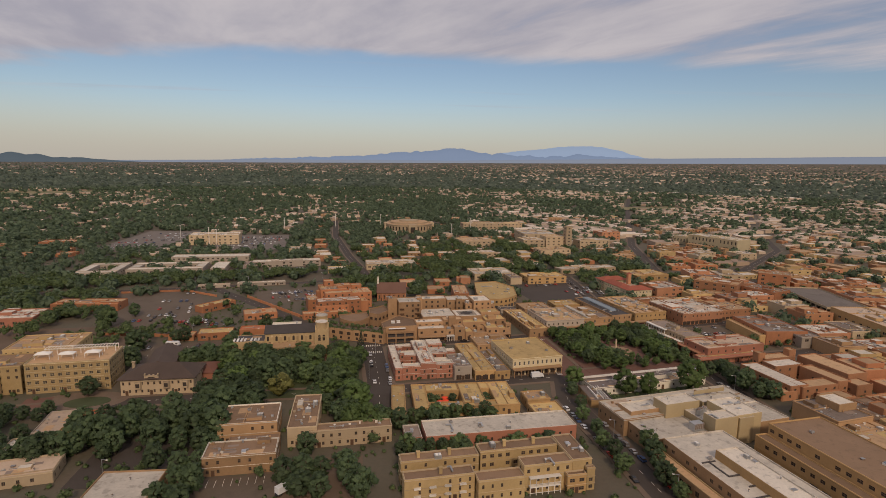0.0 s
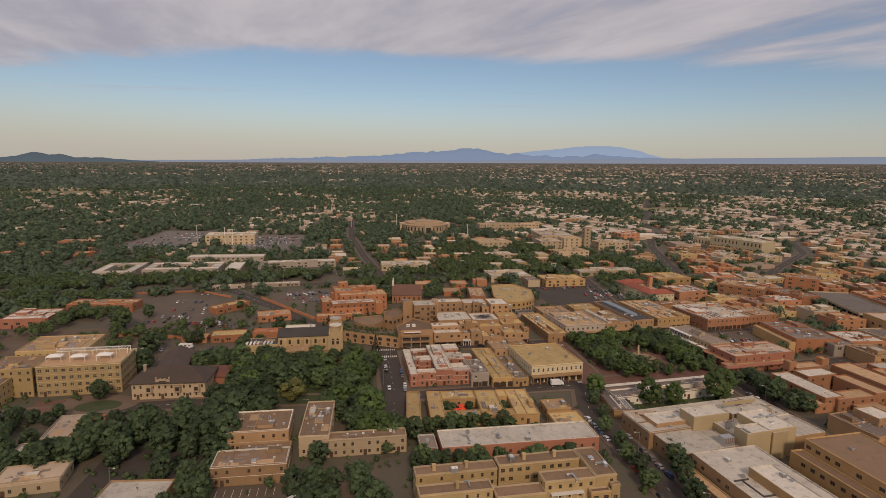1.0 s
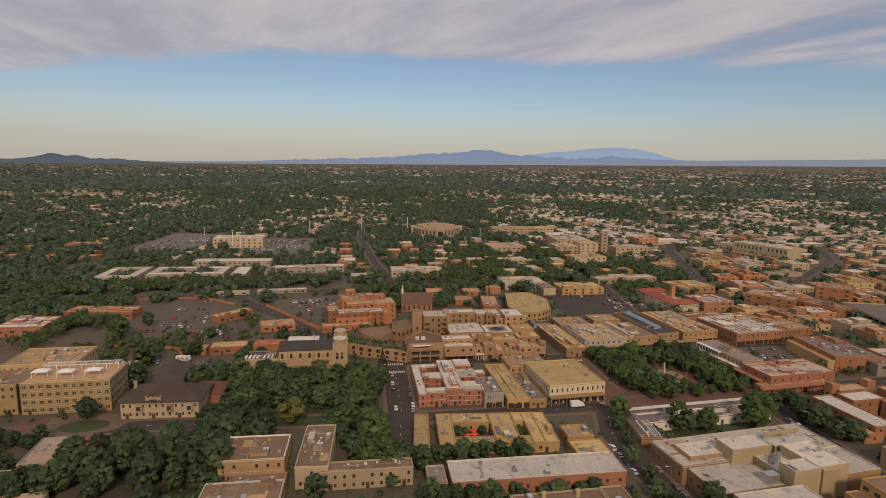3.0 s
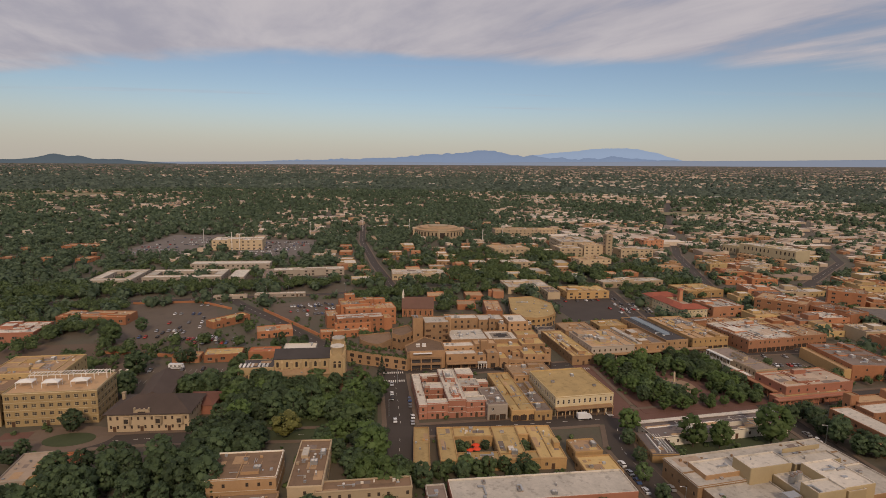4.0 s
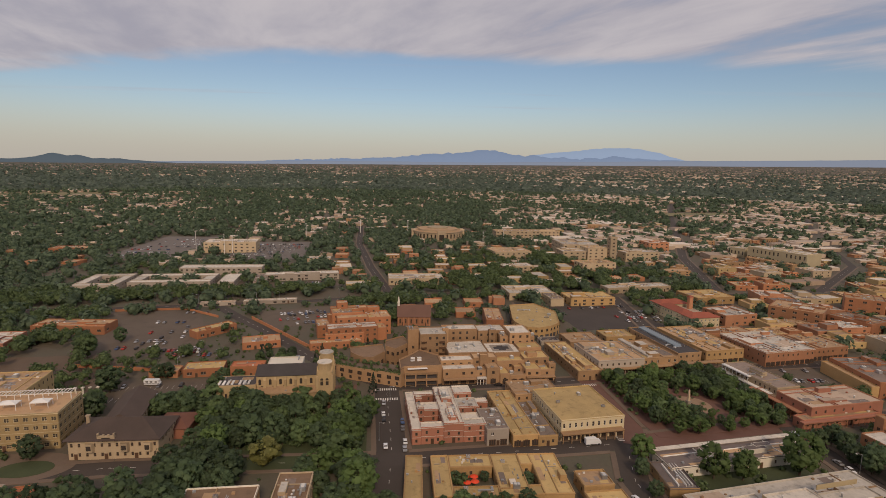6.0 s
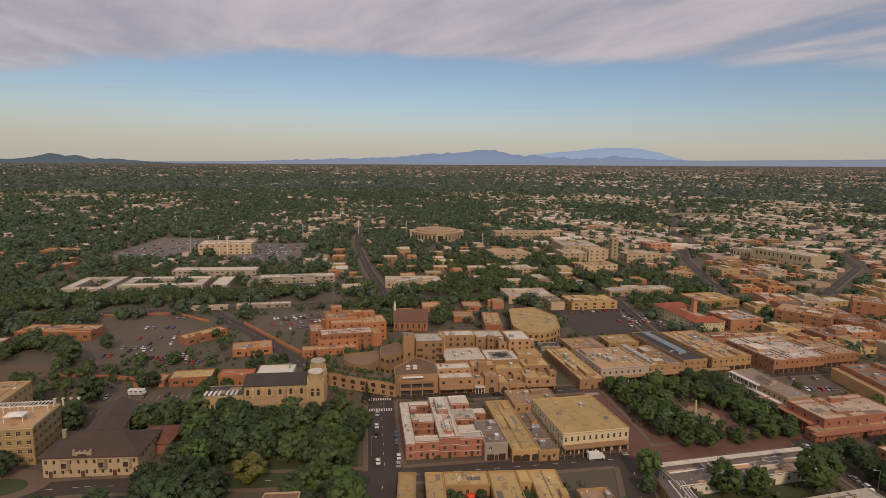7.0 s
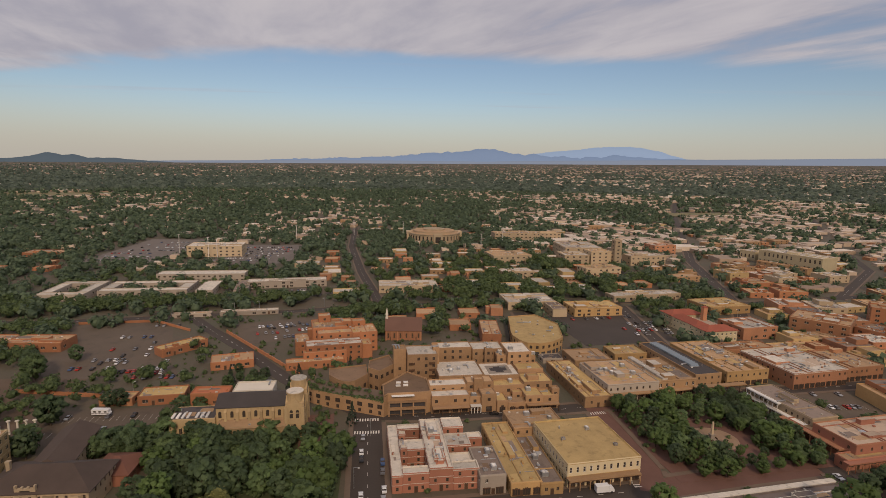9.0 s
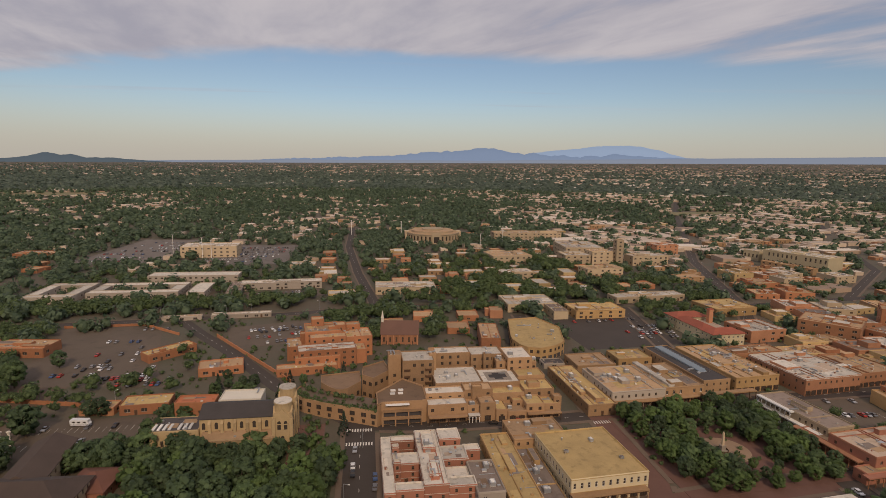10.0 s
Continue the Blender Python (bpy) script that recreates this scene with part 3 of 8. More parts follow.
def street(name, pts, width, mat=None, label="grey asphalt street with worn surface", pave=2.2, lines=True):
    """A street along a line of points: one strip of asphalt, raised pavements that stop at the crossings, a dashed centre line."""
    me = [k for k, r in enumerate(ROADS) if r[0] is pts][0]
    z = 0.03 + 0.008 * me
    road, walkway, paint = Solid(), Solid(), Solid()
    P = [Vector((*p, 0)) for p in pts]
    sides = []
    for k, p in enumerate(P):
        a = (P[k] - P[k - 1]).normalized() if k else (P[1] - P[0]).normalized()
        c = (P[k + 1] - P[k]).normalized() if k < len(P) - 1 else a
        t = (a + c).normalized()
        sides.append(Vector((-t.y, t.x, 0)) / max(0.5, t.dot(a)))
    for k in range(len(P) - 1):
        q = [P[k] - sides[k] * width / 2, P[k + 1] - sides[k + 1] * width / 2, P[k + 1] + sides[k + 1] * width / 2, P[k] + sides[k] * width / 2]
        zz = [z + ground_z(v.x, v.y) for v in q]
        road.quad([(v.x, v.y, e) for v, e in zip(q, zz)])
        road.quad([(q[1].x, q[1].y, zz[1]), (q[0].x, q[0].y, zz[0]), (q[0].x, q[0].y, -0.3), (q[1].x, q[1].y, -0.3)])
        road.quad([(q[3].x, q[3].y, zz[3]), (q[2].x, q[2].y, zz[2]), (q[2].x, q[2].y, -0.3), (q[3].x, q[3].y, -0.3)])
        d = P[k + 1] - P[k]
        length, turn, mid = d.length, math.degrees(math.atan2(d.y, d.x)), (P[k] + P[k + 1]) / 2
        occupy(mid.x, mid.y, turn, length, width + 2 * pave)
        if mid.length > 1100:
            continue
        m = pose(mid.x, mid.y, 0, 0, 0, turn)
        n = max(1, int(length / 4))
        for j in range(n):
            x0, x1 = -length / 2 + length * j / n, -length / 2 + length * (j + 1) / n
            for sgn in (-1, 1):
                a, c = sorted((sgn * width / 2, sgn * (width / 2 + pave)))
                w = m @ Vector(((x0 + x1) / 2, (a + c) / 2, 0))
                if pave and not on_road(w.x, w.y, me):
                    walkway.box(x0, x1, a, c, -0.3, z + 0.14 + 0.005 * (k % 3), 0, 0, m)
            w = m @ Vector((x0, 0, 0))
            if lines and j % 2 == 0 and not on_road(w.x, w.y, me):
                paint.box(x0, x0 + 2.4, -0.08, 0.08, z - 0.05, z + 0.015, 0, 0, m)
    tagged(new(name, road.mesh(name, mat or ASPHALT)), label, "road", kind="structure")
    if walkway.v:
        tagged(new("pavement", walkway.mesh("pavement", PAVING)), "pale concrete pavement with a kerb along the street", "pavement", kind="structure")
    if paint.v:
        tagged(new("road_marking", paint.mesh("road_marking", LINE)), "worn white dashed road markings on the asphalt", "road marking", kind="structure")


def hip_roof(b, base, w, d, z, rise, mat, over=0.7, inset=None, name="roof"):
    """A pitched roof with its ridge along x; inset 0 makes gables, otherwise hips."""
    hw, hd = w / 2 + over, d / 2 + over
    k = hw - (min(hd, hw * 0.9) if inset is None else inset)
    s = Solid()
    e = [(-hw, -hd, z), (hw, -hd, z), (hw, hd, z), (-hw, hd, z)]
    u = [(x, y, z + 0.25) for x, y, _ in e]
    r = [(-k, 0, z + rise), (k, 0, z + rise)]
    for a in range(4):
        c = (a + 1) % 4
        s.quad([e[a], e[c], u[c], u[a]])
    s.quad(e[::-1])
    s.quad([u[0], u[1], r[1], r[0]])
    s.quad([u[2], u[3], r[0], r[1]])
    s.quad([u[1], u[2], r[1]])
    s.quad([u[3], u[0], r[0]])
    part(name, s.mesh(name, mat), b, base)


# ---- ground and distance ----
FALL = 0.016     # the country falls a little towards the left


def ground_z(x, y):
    """The plain is level round the town and rises slowly beyond it."""
    r = math.hypot(x, y - 60)
    k = max(0.0, (min(r, 4950) - 1400) / 3450)
    return k ** 1.25 * (140.0 + FALL * x)


def build_ground():
    radii = [0, 120, 250, 400, 600, 850, 1150, 1500, 1700, 1950, 2250, 2600, 3000, 3400, 3800, 4200, 4550, 4850]
    n = 96
    verts, faces = [(0, 60, 0)], []
    for r in radii[1:]:
        for a in range(n):
            x, y = r * math.cos(2 * math.pi * a / n), 60 + r * math.sin(2 * math.pi * a / n)
            verts.append((x, y, ground_z(x, y)))
    for a in range(n):
        faces.append((0, 1 + a, 1 + (a + 1) % n))
    for k in range(len(radii) - 2):
        for a in range(n):
            i, j = 1 + k * n, 1 + (k + 1) * n
            b = (a + 1) % n
            faces.append((i + a, j + a, j + b, i + b))
    tagged(new("ground", mesh_from("ground", verts, faces, [EARTH], smooth=True)), "dry brown earth with scrub round the town", "ground", kind="structure")


build_ground()


# Haze put into the surface: a blue-grey glow over a dark base.
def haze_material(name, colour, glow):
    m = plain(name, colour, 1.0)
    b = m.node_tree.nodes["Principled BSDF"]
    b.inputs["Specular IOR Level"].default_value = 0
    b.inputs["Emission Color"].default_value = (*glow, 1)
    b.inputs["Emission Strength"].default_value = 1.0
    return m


def ridge(name, dist, crest, mat, seed, rough, label):
    """A far range: a long bank whose crest runs through points of (bearing in degrees, height in metres)."""
    lo, hi = crest[0][0], crest[-1][0]
    n = int((hi - lo) * 10)
    v, f = [], []
    for k in range(n + 1):
        a = lo + (hi - lo) * k / n
        i = max(q for q in range(len(crest) - 1) if crest[q][0] <= a)
        (a0, h0), (a1, h1) = crest[i], crest[i + 1]
        u = (a - a0) / (a1 - a0)
        top = h0 + (h1 - h0) * (u + (u * u * (3 - 2 * u) - u) * 0.25)
        top += rough * noise.fractal(Vector((a * 1.3, seed, 0)), 0.9, 2.1, 6) * min(1, top / 30)
        x, y = math.sin(radians(a)), math.cos(radians(a))
        for dd, z in ((-130, 90), (-60, 134 + 0.45 * top), (0, 148 + top), (90, 70)):
            v.append((x * (dist + dd), 60 + y * (dist + dd), z + 0.021 * x * dist))
    for k in range(n):
        for j in range(3):
            f.append((k * 4 + j, k * 4 + 4 + j, k * 4 + 5 + j, k * 4 + 1 + j))
    tagged(new(name, mesh_from(name, v, f, [mat], smooth=True)), label, "mountains", kind="structure")


# Each range carries its own share of haze as glow.
HAZE1 = haze_material("blue_haze_mountain", (0.05, 0.07, 0.11), (0.175, 0.225, 0.31))
HAZE2 = haze_material("pale_haze_mountain", (0.05, 0.07, 0.11), (0.26, 0.33, 0.43))
HAZE3 = haze_material("haze_dark_hill", (0.03, 0.04, 0.05), (0.072, 0.092, 0.105))
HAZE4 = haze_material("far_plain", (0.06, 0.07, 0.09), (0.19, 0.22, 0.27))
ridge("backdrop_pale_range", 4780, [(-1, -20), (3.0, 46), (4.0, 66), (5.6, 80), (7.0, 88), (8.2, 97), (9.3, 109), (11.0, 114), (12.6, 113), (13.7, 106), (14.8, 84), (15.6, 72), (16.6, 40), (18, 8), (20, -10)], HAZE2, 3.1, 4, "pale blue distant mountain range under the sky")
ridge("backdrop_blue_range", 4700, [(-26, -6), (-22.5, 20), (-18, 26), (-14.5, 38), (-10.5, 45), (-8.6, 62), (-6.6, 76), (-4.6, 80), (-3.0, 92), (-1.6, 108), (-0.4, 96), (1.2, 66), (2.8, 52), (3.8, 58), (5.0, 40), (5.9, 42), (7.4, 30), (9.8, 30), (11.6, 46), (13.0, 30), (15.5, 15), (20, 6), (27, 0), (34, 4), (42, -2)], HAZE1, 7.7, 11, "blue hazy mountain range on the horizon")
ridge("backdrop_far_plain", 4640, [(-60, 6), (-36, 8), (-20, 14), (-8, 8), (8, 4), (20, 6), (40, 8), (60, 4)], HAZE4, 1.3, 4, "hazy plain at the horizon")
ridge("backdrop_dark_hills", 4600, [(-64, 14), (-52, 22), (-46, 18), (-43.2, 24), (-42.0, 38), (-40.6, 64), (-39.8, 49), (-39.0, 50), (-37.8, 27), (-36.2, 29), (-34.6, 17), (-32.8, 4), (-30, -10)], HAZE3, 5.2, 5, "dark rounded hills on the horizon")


# ---- trees ----
def soft_normals(me, normals):
    """Leaves shade by the roundness of the clump that they grow on."""
    me.polygons.foreach_set("use_smooth", np.ones(len(me.polygons), dtype=bool))
    me.normals_split_custom_set_from_vertices(np.asarray(normals, dtype=np.float32))


def ico():
    """A twenty-sided knot: the dense heart of a far crown."""
    g = (1 + 5 ** 0.5) / 2
    v = np.array([(-1, g, 0), (1, g, 0), (-1, -g, 0), (1, -g, 0), (0, -1, g), (0, 1, g), (0, -1, -g), (0, 1, -g), (g, 0, -1), (g, 0, 1), (-g, 0, -1), (-g, 0, 1)]) / math.hypot(1, g)
    d = np.linalg.norm(v[:, None] - v[None], axis=2)
    near = (d > 0.1) & (d < 1.2)
    f = [(a, b, c) for a in range(12) for b in range(a + 1, 12) for c in range(b + 1, 12) if near[a, b] and near[b, c] and near[a, c]]
    f = [t if np.dot(np.cross(v[t[1]] - v[t[0]], v[t[2]] - v[t[0]]), v[t[0]]) > 0 else (t[0], t[2], t[1]) for t in f]
    return v, np.array(f)


def crown_mesh(name, mat, seed, clumps, leaves, leaf, height, spread, low, conifer=False):
    """Leaves as small bent quads in clumps, thick at the outside, with gaps between the clumps."""
    rng = np.random.default_rng(seed)
    cs = []
    for k in range(clumps):
        if conifer:
            f = (k + 0.5) / clumps
            a = k * 2.4
            r = spread * (1 - f) * rng.uniform(0.55, 1.0)
            cs.append((r * math.cos(a), r * math.sin(a), low + (height - low) * f, 0.25 + 0.55 * (1 - f)))
        else:
            u = rng.normal(size=3)
            u /= np.linalg.norm(u)
            q = rng.uniform(0.45, 1.0) ** 0.5
            mid, half = (height + low) / 2, (height - low) / 2
            cs.append((u[0] * spread * q * rng.uniform(0.8, 1.15), u[1] * spread * q * rng.uniform(0.8, 1.15), mid + u[2] * half * q * 0.92, rng.uniform(0.7, 1.35)))
    cs = np.array(cs)
    size = (spread / clumps ** 0.38) * (1.3 if not conifer else 0.7)
    c = np.repeat(cs, leaves, axis=0)
    n = len(c)
    off = rng.normal(size=(n, 3))
    off /= np.linalg.norm(off, axis=1)[:, None]
    rad = rng.uniform(0.2, 1.25, n)[:, None] ** 0.6
    pos = c[:, :3] + off * rad * (c[:, 3:4] * size) * np.array([1, 1, 0.72])
    if not conifer:
        fill = rng.random(n) < 0.3
        q = rng.uniform(0.62, 0.92, (n, 1))
        pos[fill] = (off * q * np.array([spread, spread, (height - low) / 2]) + np.array([0, 0, (height + low) / 2]))[fill]
    away = c[:, :3] - np.array([0, 0, low + 0.35 * (height - low)])
    away /= np.linalg.norm(away, axis=1)[:, None] + 1e-6
    soft = off * 0.36 + away * 0.72 + np.array([0, 0, 0.12])
    nor = soft + rng.normal(size=(n, 3)) * 0.3
    nor /= np.linalg.norm(nor, axis=1)[:, None]
    soft = soft + rng.normal(size=(n, 3)) * 0.2
    soft /= np.linalg.norm(soft, axis=1)[:, None]
    t = np.cross(nor, rng.normal(size=(n, 3)))
    t /= np.linalg.norm(t, axis=1)[:, None]
    b = np.cross(nor, t)
    s = leaf * rng.uniform(0.6, 1.25, (n, 1))
    corners = np.stack([pos - t * s * 0.5 - b * s * 0.4, pos + t * s * 0.5 - b * s * 0.3, pos + t * s * 0.35 + b * s * 0.5, pos - t * s * 0.45 + b * s * 0.45], 1)
    v = corners.reshape(-1, 3)
    f = np.arange(4 * n).reshape(-1, 4)
    normals = np.repeat(soft, 4, axis=0)
    faces = f.tolist()
    if not conifer:
        iv, tri = ico()
        heart = cs[:, None, :3] + iv[None] * rng.uniform(0.5, 0.95, (clumps, 12, 1)) * cs[:, None, 3:4] * size * np.array([1.0, 1.0, 0.75])
        heart = heart.reshape(-1, 3)
        out = cs[:, :3] - np.array([0, 0, low + 0.35 * (height - low)])
        out /= np.linalg.norm(out, axis=1)[:, None] + 1e-6
        hn = (iv[None] * 0.36 + out[:, None] * 0.72 + np.array([0, 0, 0.12])).reshape(-1, 3)
        hn /= np.linalg.norm(hn, axis=1)[:, None]
        faces += (tri[None] + (len(v) + 12 * np.arange(clumps))[:, None, None]).reshape(-1, 3).tolist()
        v, normals = np.concatenate([v, heart]), np.concatenate([normals, hn])
    me = mesh_from(name, v.tolist(), faces, [mat])
    soft_normals(me, normals)
    return me


def trunk_mesh(seed, height, low, spread, thick):
    rng = random.Random(seed)
    s = Solid()

    def limb(p, q, r0, r1):
        p, q = Vector(p), Vector(q)
        m = Matrix.Translation(p) @ (q - p).to_track_quat("Z", "Y").to_matrix().to_4x4()
        n, k, L = len(s.v), 6, (q - p).length
        for z, r in ((0, r0), (L, r1)):
            s.v += [tuple(m @ Vector((r * math.cos(a * math.pi / 3), r * math.sin(a * math.pi / 3), z))) for a in range(k)]
        s.f += [(n + a, n + (a + 1) % k, n + k + (a + 1) % k, n + k + a) for a in range(k)]
        s.i += [0] * k

    fork = (rng.uniform(-0.2, 0.2), rng.uniform(-0.2, 0.2), low + 0.12 * height)
    limb((0, 0, -0.2), fork, thick, thick * 0.7)
    limb(fork, (fork[0] * 2, fork[1] * 2, height * 0.8), thick * 0.7, thick * 0.15)
    for k in range(6):
        a = k * 1.05 + rng.uniform(-0.3, 0.3)
        limb((fork[0], fork[1], fork[2] - 0.1 + 0.05 * k * height * 0.3), (math.cos(a) * spread * 0.7, math.sin(a) * spread * 0.7, low + height * rng.uniform(0.3, 0.55)), thick * 0.4, thick * 0.1)
    return s.mesh("trunk", BARK)


# kind: leaf material, clumps, leaves in a clump, leaf size, height, spread, lowest leaf, conifer, label
TREE_KINDS = {
    "broad": (LEAF, 72, 20, 0.52, 12.0, 4.9, 1.2, False, "broad green cottonwood tree with a full crown"),
    "dark": (LEAF_DARK, 72, 20, 0.52, 12.0, 4.5, 1.0, False, "dark green leafy tree with a dense crown"),
    "light": (LEAF_LIGHT, 72, 20, 0.5, 12.0, 4.6, 1.4, False, "bright green leafy tree in full leaf"),
    "yellow": (LEAF_YELLOW, 44, 26, 0.5, 10.0, 4.6, 1.2, False, "round yellow-green tree in flower"),
    "conifer": (NEEDLES, 70, 26, 0.6, 13.0, 3.9, 0.8, True, "tall dark conifer with a pointed top"),
}
PROTO = {}


def tree(kind, x, y, scale=1.0, rng=None, group=""):
    rng = rng or random.Random(int(x * 13 + y * 7))
    variant = rng.randrange(3)
    mat, clumps, leaves, leaf, height, spread, low, con, label = TREE_KINDS[kind]
    m = pose(x, y, ground_z(x, y) - 0.05, 0, 0, rng.uniform(0, 360)) @ Matrix.Diagonal((scale * rng.uniform(0.88, 1.12), scale * rng.uniform(0.88, 1.12), scale * rng.uniform(0.88, 1.12), 1))
    key = (kind, variant)
    if key not in PROTO:
        e = thing("tree", label, "tree", group=group)
        seed = 100 * variant + len(kind) * 7 + ord(kind[0])
        part("trunk", trunk_mesh(seed, height, low, spread, 0.3), e)
        part("crown", crown_mesh("crown", mat, seed, clumps, leaves, leaf, height, spread, low, con), e)
        PROTO[key] = e
        e.matrix_basis = m
        return e
    e = PROTO[key].copy()
    scene.collection.objects.link(e)
    for child in PROTO[key].children:
        c = child.copy()
        scene.collection.objects.link(c)
        c.parent = e
    e.matrix_basis = m
    if group:
        e["group"] = group
    return e


def grove(x, y, rot, w, d, count, kinds, lo, hi, space, seed, group="", hole=0.0, check=True):
    """Trees strewn over a piece of ground, no two nearer than space, none on a building or a street."""
    rng = random.Random(seed)
    spots = []
    c, s = math.cos(radians(rot)), math.sin(radians(rot))
    for _ in range(count * 14):
        if len(spots) >= count:
            break
        a, b = rng.uniform(-w / 2, w / 2), rng.uniform(-d / 2, d / 2)
        px, py = x + a * c - b * s, y + a * s + b * c
        if math.hypot(a, 0.8 * (b + 3)) < hole or any(math.hypot(px - q[0], py - q[1]) < space for q in spots) or (check and not is_free(px, py, 0.8)):
            continue
        spots.append((px, py))
        tree(rng.choice(kinds), px, py, rng.uniform(lo, hi) * (0.62 if hole and b < 0 and abs(a) < 13 else 1.0), rng, group)


def leaf_field(name, pts, k, size, mat, label, seed, core=0.8, lobes=1):
    """Trees past counting: every one has a knotty dense heart, or several, and a coat of leafy tufts."""
    rng = np.random.default_rng(seed)
    pts = np.array(pts)
    if lobes > 1:
        big = np.repeat(pts, lobes, axis=0)
        m = len(big)
        push = rng.normal(size=(m, 3))
        push /= np.linalg.norm(push, axis=1)[:, None]
        push[:, 2] = np.abs(push[:, 2]) * 0.9 - 0.2
        big[:, :3] += push * big[:, 3:4] * 0.55
        big[:, 3] *= rng.uniform(0.5, 0.8, m)
        pts = big
    p = np.repeat(pts, k, axis=0)      # x, y, z, radius
    n = len(p)
    off = rng.normal(size=(n, 3))
    off /= np.linalg.norm(off, axis=1)[:, None]
    off[:, 2] = np.where(off[:, 2] < -0.35, -off[:, 2], off[:, 2])
    pos = p[:, :3] + off * p[:, 3:4] * rng.uniform(0.62, 1.18, n)[:, None] * np.array([1.1, 1.1, 1.05])
    soft = off + np.array([0, 0, 0.25]) + rng.normal(size=(n, 3)) * 0.12
    soft /= np.linalg.norm(soft, axis=1)[:, None]
    nor = off + rng.normal(size=(n, 3)) * 0.35 + np.array([0, 0, 0.3])
    nor /= np.linalg.norm(nor, axis=1)[:, None]
    t = np.cross(nor, rng.normal(size=(n, 3)))
    t /= np.linalg.norm(t, axis=1)[:, None]
    b = np.cross(nor, t)
    s = p[:, 3:4] * size * rng.uniform(0.6, 1.2, (n, 1))
    v = np.stack([pos - t * s - b * s * 0.8, pos + t * s - b * s * 0.6, pos + t * s * 0.6 + b * s, pos - t * s * 0.9 + b * s * 0.8], 1).reshape(-1, 3)
    iv, tri = ico()
    c = len(pts)
    swell = rng.uniform(0.78, 1.16, (c, 12, 1))
    heart = pts[:, None, :3] + iv[None] * swell * pts[:, None, 3:4] * core * np.array([1.1, 1.1, 1.05])
    hn = np.repeat((iv + np.array([0, 0, 0.2]))[None], c, axis=0).reshape(-1, 3)
    hn /= np.linalg.norm(hn, axis=1)[:, None]
    hf = (tri[None] + (4 * n + 12 * np.arange(c))[:, None, None]).reshape(-1, 3)
    me = bpy.data.meshes.new(name)
    me.vertices.add(4 * n + 12 * c)
    me.vertices.foreach_set("co", np.concatenate([v, heart.reshape(-1, 3)]).ravel())
    me.loops.add(4 * n + hf.size)
    me.loops.foreach_set("vertex_index", np.concatenate([np.arange(4 * n), hf.ravel()]).astype(np.int32))
    me.polygons.add(n + len(hf))
    me.polygons.foreach_set("loop_start", np.concatenate([np.arange(0, 4 * n, 4), 4 * n + np.arange(0, hf.size, 3)]).astype(np.int32))
    me.materials.append(mat)
    me.update(calc_edges=True)
    soft_normals(me, np.concatenate([np.repeat(soft, 4, axis=0), hn]))
    tagged(new(name, me), label, "trees", kind="stuff")


# ---- vehicles ----
PAINTS = [plain("white_car_paint", (0.72, 0.72, 0.72), 0.25), plain("silver_car_paint", (0.38, 0.38, 0.39), 0.3, 0.4), plain("black_car_paint", (0.02, 0.02, 0.022), 0.25),
          plain("grey_car_paint", (0.14, 0.14, 0.15), 0.3), plain("red_car_paint", (0.42, 0.03, 0.02), 0.3), plain("blue_car_paint", (0.05, 0.09, 0.2), 0.3)]
PAINT_NAMES = ["white", "silver", "black", "dark grey", "red", "dark blue"]
CARS = {}


def profile_solid(profile, half, inset=0.0, zin=None):
    """A body from its side outline, drawn in x and z, narrowed above the height zin."""
    s = Solid()
    n = len(profile)
    for sg in (-1, 1):
        s.v += [(x, sg * (half - (inset if zin is not None and z > zin else 0)), z) for x, z in profile]
    s.f = [tuple(range(n - 1, -1, -1)), tuple(range(n, 2 * n))] + [(a, (a + 1) % n, n + (a + 1) % n, n + a) for a in range(n)]
    s.i = [0] * len(s.f)
    return s


def car(colour, x, y, rot, suv=False, z=0.06):
    key = (colour, suv)
    m = pose(x, y, z, 0, 0, rot)
    if key in CARS:
        return copy_thing(CARS[key], m)
    kind = "suv" if suv else "car"
    e = thing(kind, f"{PAINT_NAMES[colour]} {'sport utility vehicle' if suv else 'saloon car'} parked on the asphalt", kind)
    h = 0.25 if suv else 0.0
    body = profile_solid([(-2.25, 0.35), (2.2, 0.35), (2.28, 0.55), (2.2, 0.78 + h), (1.1, 0.95 + h), (-1.7, 1.0 + h), (-2.25, 0.9 + h)], 0.9)
    part("body", body.mesh("car_body", PAINTS[colour]), e)
    back = -2.1 if suv else -1.55
    part("glasshouse", profile_solid([(back, 0.97 + h), (1.0, 0.93 + h), (0.35, 1.38 + h), (back + 0.45, 1.4 + h)], 0.86, 0.14, 1.2 + h).mesh("car_glass", GLASS), e)
    part("car_roof", profile_solid([(back + 0.4, 1.39 + h), (0.38, 1.37 + h), (0.25, 1.47 + h), (back + 0.55, 1.48 + h)], 0.72).mesh("car_roof", PAINTS[colour]), e)
    w = Solid()
    w.prism(ring_of(10, 0.33), -0.11, 0.11)
    wm = w.mesh("wheel", RUBBER)
    for wx in (-1.4, 1.4):
        for wy in (-0.82, 0.82):
            part("wheel", wm, e, pose(wx, wy, 0.33, 90))
    e.matrix_basis = m
    CARS[key] = e
    return e


